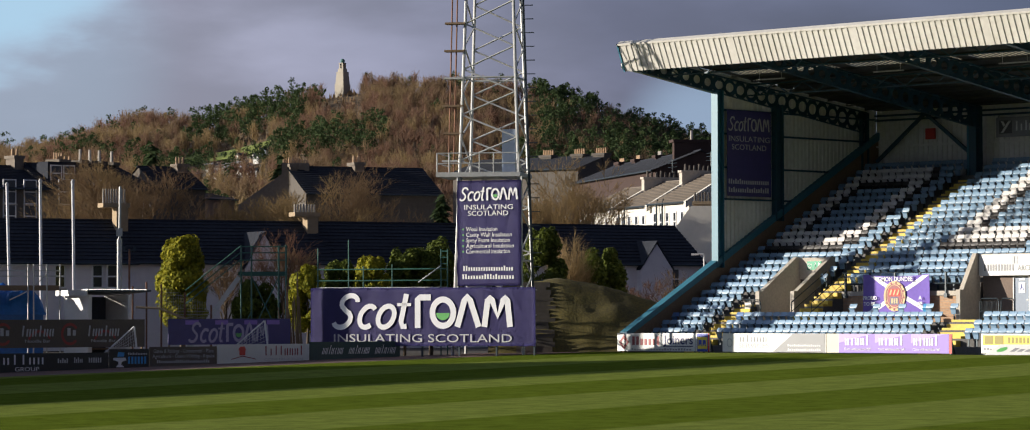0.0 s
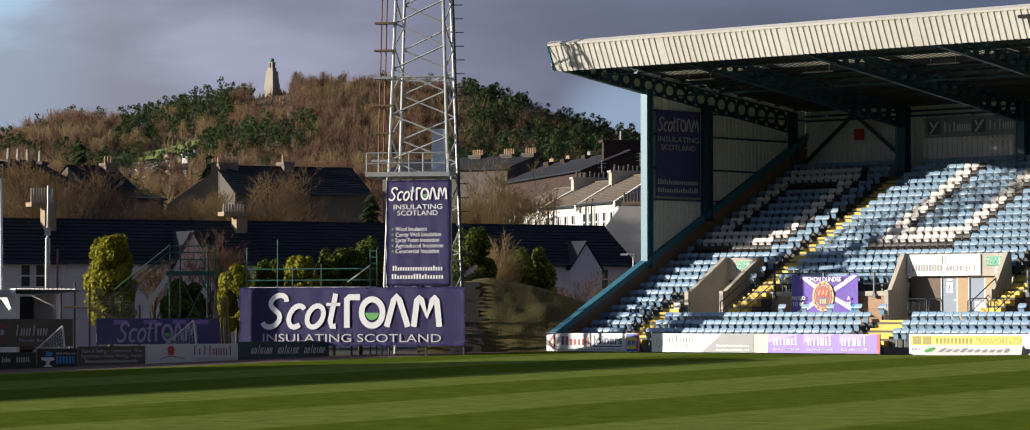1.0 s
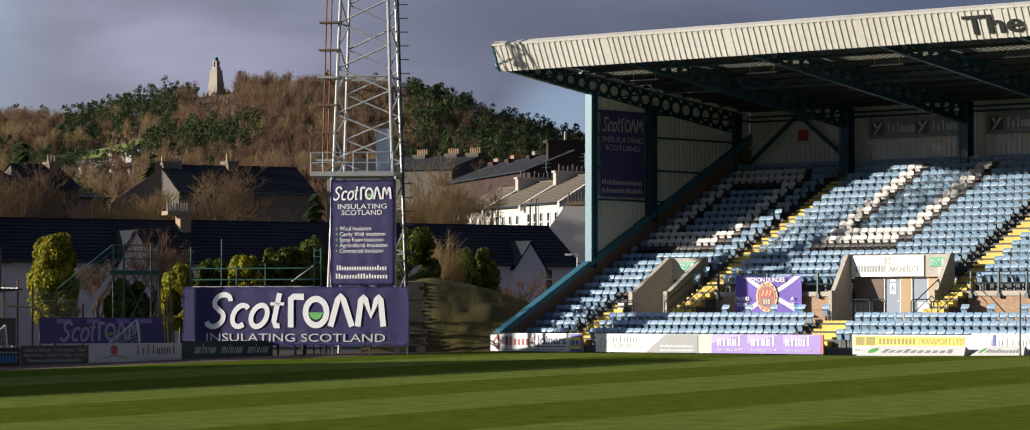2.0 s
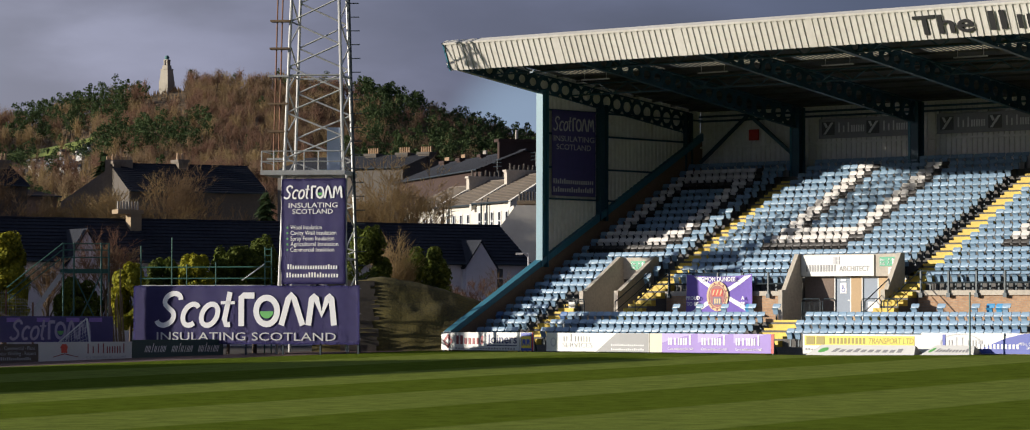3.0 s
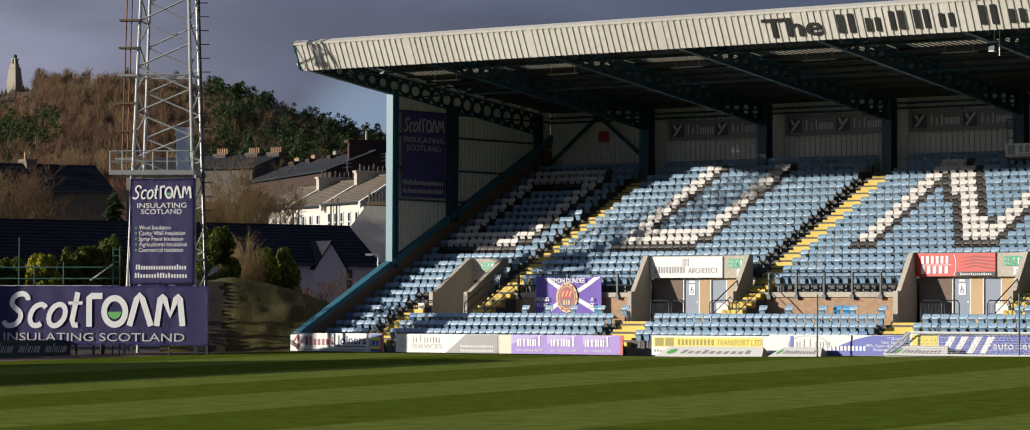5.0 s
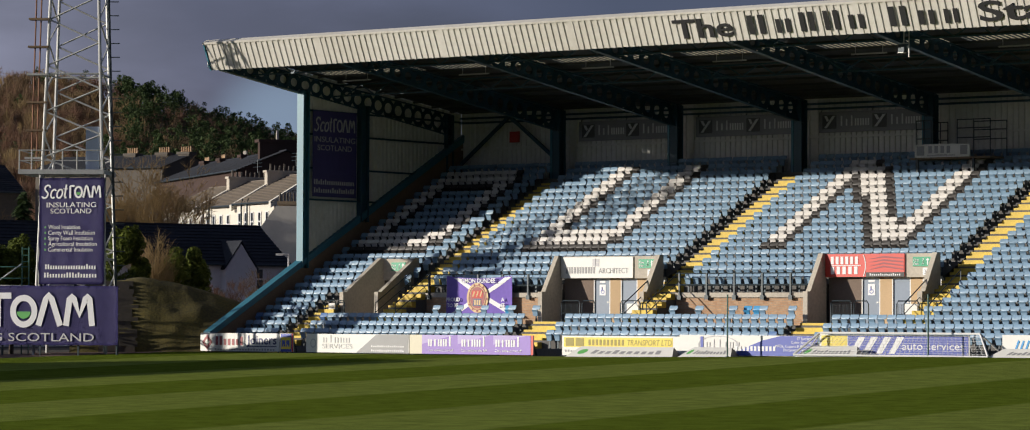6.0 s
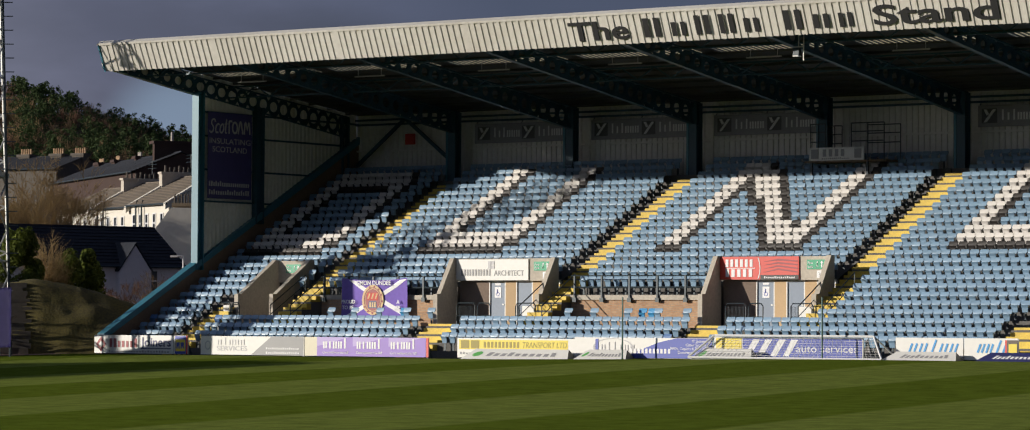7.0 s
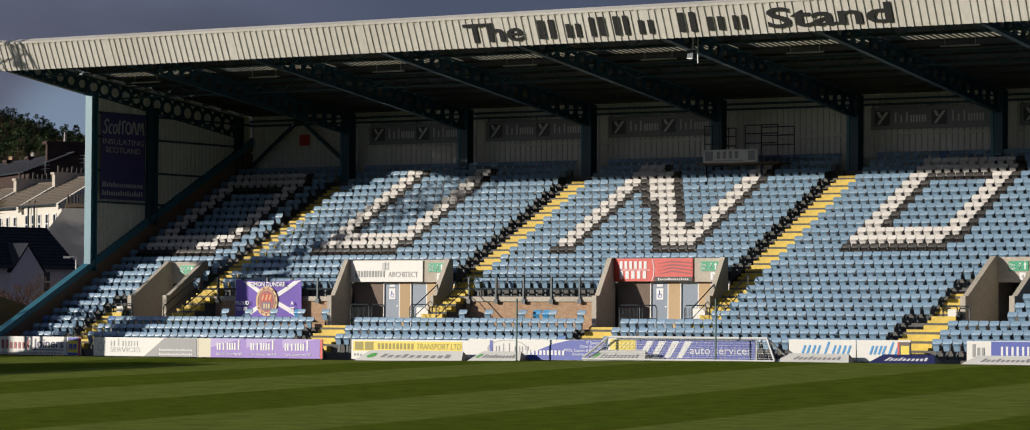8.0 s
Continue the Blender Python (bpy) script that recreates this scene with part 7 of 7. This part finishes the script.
def hill_z(x, y):
    crest = 39.5 + 27.5 * math.exp(-((x - 4) / (80 if x < 4 else 95)) ** 2) + 7 * math.exp(-((x + 85) / 22) ** 2) + 3 * math.exp(-((x + 125) / 20) ** 2) + 1.5 * noise.noise(Vector((x * 0.03, 7, 0)))
    s = max(0.0, (y + 420) / 420)
    fall = s ** 1.2 if y < 0 else 1 - (y / 500) ** 2
    return crest * fall + 4 + 2.5 * noise.noise(Vector((x * 0.02, y * 0.02, 1.3))) * min(1, s * 2)


def build_hill():
    bm = bmesh.new()
    nx, ny = 110, 70
    g = [[bm.verts.new((x, y, hill_z(x, y))) for x in (-330 + 660 * i / nx for i in range(nx + 1))] for y in (-420 + 720 * j / ny for j in range(ny + 1))]
    for a, c in zip(g, g[1:]):
        for i in range(nx):
            bm.faces.new((a[i], a[i + 1], c[i + 1], c[i])).smooth = True
    ob = part("hill", bm, HEATH)
    ob.matrix_basis = HILL
    tagged(ob, "steep heath-brown hill behind the town", "hill", kind="structure")
    rng = np.random.default_rng(3)
    pools = {"pine": [], "twig": [], "red": [], "pale": [], "trunk": []}

    def clear(x, y):
        return (-58 < x < -35 and -100 < y < -68) or (-58 < x < -33 and -175 < y < -100 and rng.random() < 0.85)
    count = 0
    while count < 6600:
        x, y = rng.uniform(-150, 135), rng.uniform(-330, 14)
        if y < -30 and rng.random() < 0.18 or clear(x, y) or (abs(x + 15.8) < 6 and y > -60):
            continue
        count += 1
        z = hill_z(x, y)
        patch = noise.noise(Vector((x * 0.028, y * 0.014, 9.0)))
        pine_share = 0.02 + max(0, patch * 2.4 - 0.45) * (0.5 if x < -62 or abs(x) < 30 else 1) + (0.45 if x > 38 else 0) + (0.95 if -60 < x < -26 and y > -60 else 0) + (0.95 if -44 < x < -2 and -165 < y < -95 else 0)
        scale = rng.uniform(0.7, 1.25)
        if rng.random() < pine_share * 0.7:
            h = 7.0 * scale
            n = 210
            c = np.array([[0, 0, h * t] for t in (0.42, 0.52, 0.62, 0.72, 0.82, 0.93)]) + rng.normal(size=(6, 3)) * h * np.array([0.1, 0.1, 0.04])
            r = np.array([[h * q, h * q, h * 0.085] for q in (0.2, 0.23, 0.22, 0.18, 0.15, 0.09)])
            tri = leaf_cloud(rng, c, r, n, h * 0.06)
            pools["pine"].append(tri + np.array([x, y, z]))
        else:
            h = 6.2 * scale
            n = 90
            base = np.stack([rng.normal(size=n) * h * 0.05, rng.normal(size=n) * h * 0.05, h * rng.uniform(0.1, 0.66, n)], axis=1)
            ang = rng.random(n) * math.tau
            out = h * rng.uniform(0.05, 0.3, n)
            tip = base + np.stack([np.cos(ang) * out, np.sin(ang) * out, h * rng.uniform(0.16, 0.42, n)], axis=1)
            side = np.stack([np.sin(ang * 3), np.cos(ang * 2), 0.2 * np.cos(ang)], axis=1) * (h * 0.009 * rng.uniform(0.6, 1.6, n))[:, None]
            tri = np.stack([base - side, base + side * 1.0, tip], axis=1)
            tuft = leaf_cloud(rng, np.array([[0, 0, h * 0.62]]), np.array([[h * 0.26, h * 0.26, h * 0.3]]), 44, h * 0.045)
            tone = noise.noise(Vector((x * 0.06, y * 0.04, 20.0))) + rng.normal() * 0.18
            key = "red" if tone > 0.12 else "pale" if tone < -0.22 else "twig"
            pools[key].append(np.concatenate([tri, tuft]) + np.array([x, y, z]))
        t = h * 0.018
        pools["trunk"].append(np.array([[[x - t, y, z - 0.5], [x + t, y, z - 0.5], [x, y, z + h * 0.7]]]))
    # rough undergrowth
    n = 26000
    gx, gy = rng.uniform(-160, 140, n), rng.uniform(-380, 10, n)
    gz = np.array([hill_z(a, b) for a, b in zip(gx, gy)])
    keep = ~((gx > -58) & (gx < -34) & (gy > -175) & (gy < -68))
    p = np.stack([gx, gy, gz], axis=1)[keep]
    s = rng.uniform(0.5, 1.3, len(p))[:, None]
    d = rng.normal(size=(len(p), 3)) * np.array([1, 1, 0.1])
    pools["twig"].append(np.stack([p - d * s * 0.3, p + d * s * 0.3, p + np.array([0, 0, 1.5]) * s], axis=1))
    for key, name, m, label in (("pine", "pine_wood", LEAF_DARK, "dark green pines on the hill"), ("twig", "winter_wood", TWIG, "leafless brown woodland on the hill"), ("red", "birch_wood", TWIG_RED, "reddish leafless birches on the hill"), ("pale", "larch_wood", TWIG_PALE, "straw-coloured leafless larches on the hill"), ("trunk", "wood_trunks", BARK, "thin dark trunks of the hill's trees")):
        ob = soup(name, np.concatenate(pools[key]), m)
        ob.matrix_basis = HILL
        tagged(ob, label, "woodland", kind="stuff")
    # clearing of grass and the huts of the allotments below it
    bm = bmesh.new()
    g = [[bm.verts.new((x, y, hill_z(x, y) + 0.5)) for x in (-59 + 1.6 * i for i in range(16))] for y in (-98 + 3 * j for j in range(9))]
    for a, c in zip(g, g[1:]):
        for i in range(15):
            bm.faces.new((a[i], a[i + 1], c[i + 1], c[i]))
    ob = part("hill_meadow", bm, MEADOW)
    ob.matrix_basis = HILL
    tagged(ob, "bright green grass clearing on the hill", "meadow", kind="structure")
    rnd = random.Random(12)
    for k in range(46):
        x, y = rnd.uniform(-58, -34), rnd.uniform(-170, -104)
        w, d, h = rnd.uniform(1.4, 3.2), rnd.uniform(1.5, 2.5), rnd.uniform(1.2, 2.0)
        hut = thing("garden_hut", "small weathered allotment hut on the hillside", "hut", HILL @ pose(x, y, hill_z(x, y) - 0.1, 0, 0, rnd.uniform(-40, 40)), "allotment huts on the hill")
        part("wall", one(box, -w / 2, -d / 2, -0.6, w / 2, d / 2, h), rnd.choice((TIMBER, TIMBER_PALE, RENDER_WARM, WHITE_BOARD, STONE_DARK, CABINET)), hut)
        bm = bmesh.new()
        prism(bm, [(-d / 2 - 0.15, h), (d / 2 + 0.15, h), (0, h + 0.7)], "x", -w / 2 - 0.15, w / 2 + 0.15)
        part("roof", bm, rnd.choice((SLATE, STONE_DARK, STEEL, SLATE_BROWN)), hut)


build_hill()


def build_monument():
    x = -15.8
    m = thing("monument", "pale granite war memorial tower on the hilltop", "monument", HILL @ pose(x, 0, 0, 0, 0, -38))
    zt = 81.44
    u = 8.4
    z0 = zt - u
    def block(name, w0, w1, a, b, material=GRANITE):
        bm = bmesh.new()
        va = [bm.verts.new((sx * w0, sy * w0, z0 + u * a)) for sx, sy in ((-1, -1), (1, -1), (1, 1), (-1, 1))]
        vb = [bm.verts.new((sx * w1, sy * w1, z0 + u * b)) for sx, sy in ((-1, -1), (1, -1), (1, 1), (-1, 1))]
        for i in range(4):
            j = (i + 1) % 4
            bm.faces.new((va[i], va[j], vb[j], vb[i]))
        bm.faces.new(vb)
        bm.faces.new(va[::-1])
        part(name, bm, material, m)
    block("plinth", 1.75, 1.72, -0.9, 0.04)
    block("shaft", 1.6, 1.32, 0.04, 0.46)
    block("cornice", 1.42, 1.42, 0.46, 0.49)
    block("shoulder", 1.05, 0.95, 0.49, 0.62)
    for sx in (-1, 1):
        for sy in (-1, 1):
            part("pier", one(box, sx * 0.55 - 0.2, sy * 0.55 - 0.2, z0 + u * 0.62, sx * 0.55 + 0.2, sy * 0.55 + 0.2, z0 + u * 0.8), GRANITE, m)
    block("neck", 0.45, 0.45, 0.62, 0.8)
    block("cap", 0.85, 0.8, 0.8, 0.83)
    bm = bmesh.new()
    bmesh.ops.create_uvsphere(bm, u_segments=12, v_segments=8, radius=0.72)
    bmesh.ops.scale(bm, vec=(1, 1, 1.0), verts=bm.verts)
    bmesh.ops.translate(bm, vec=(0, 0, z0 + u * 0.9), verts=bm.verts)
    part("beacon", bm, VERDIGRIS, m, "verdigris bronze beacon bowl")


build_monument()
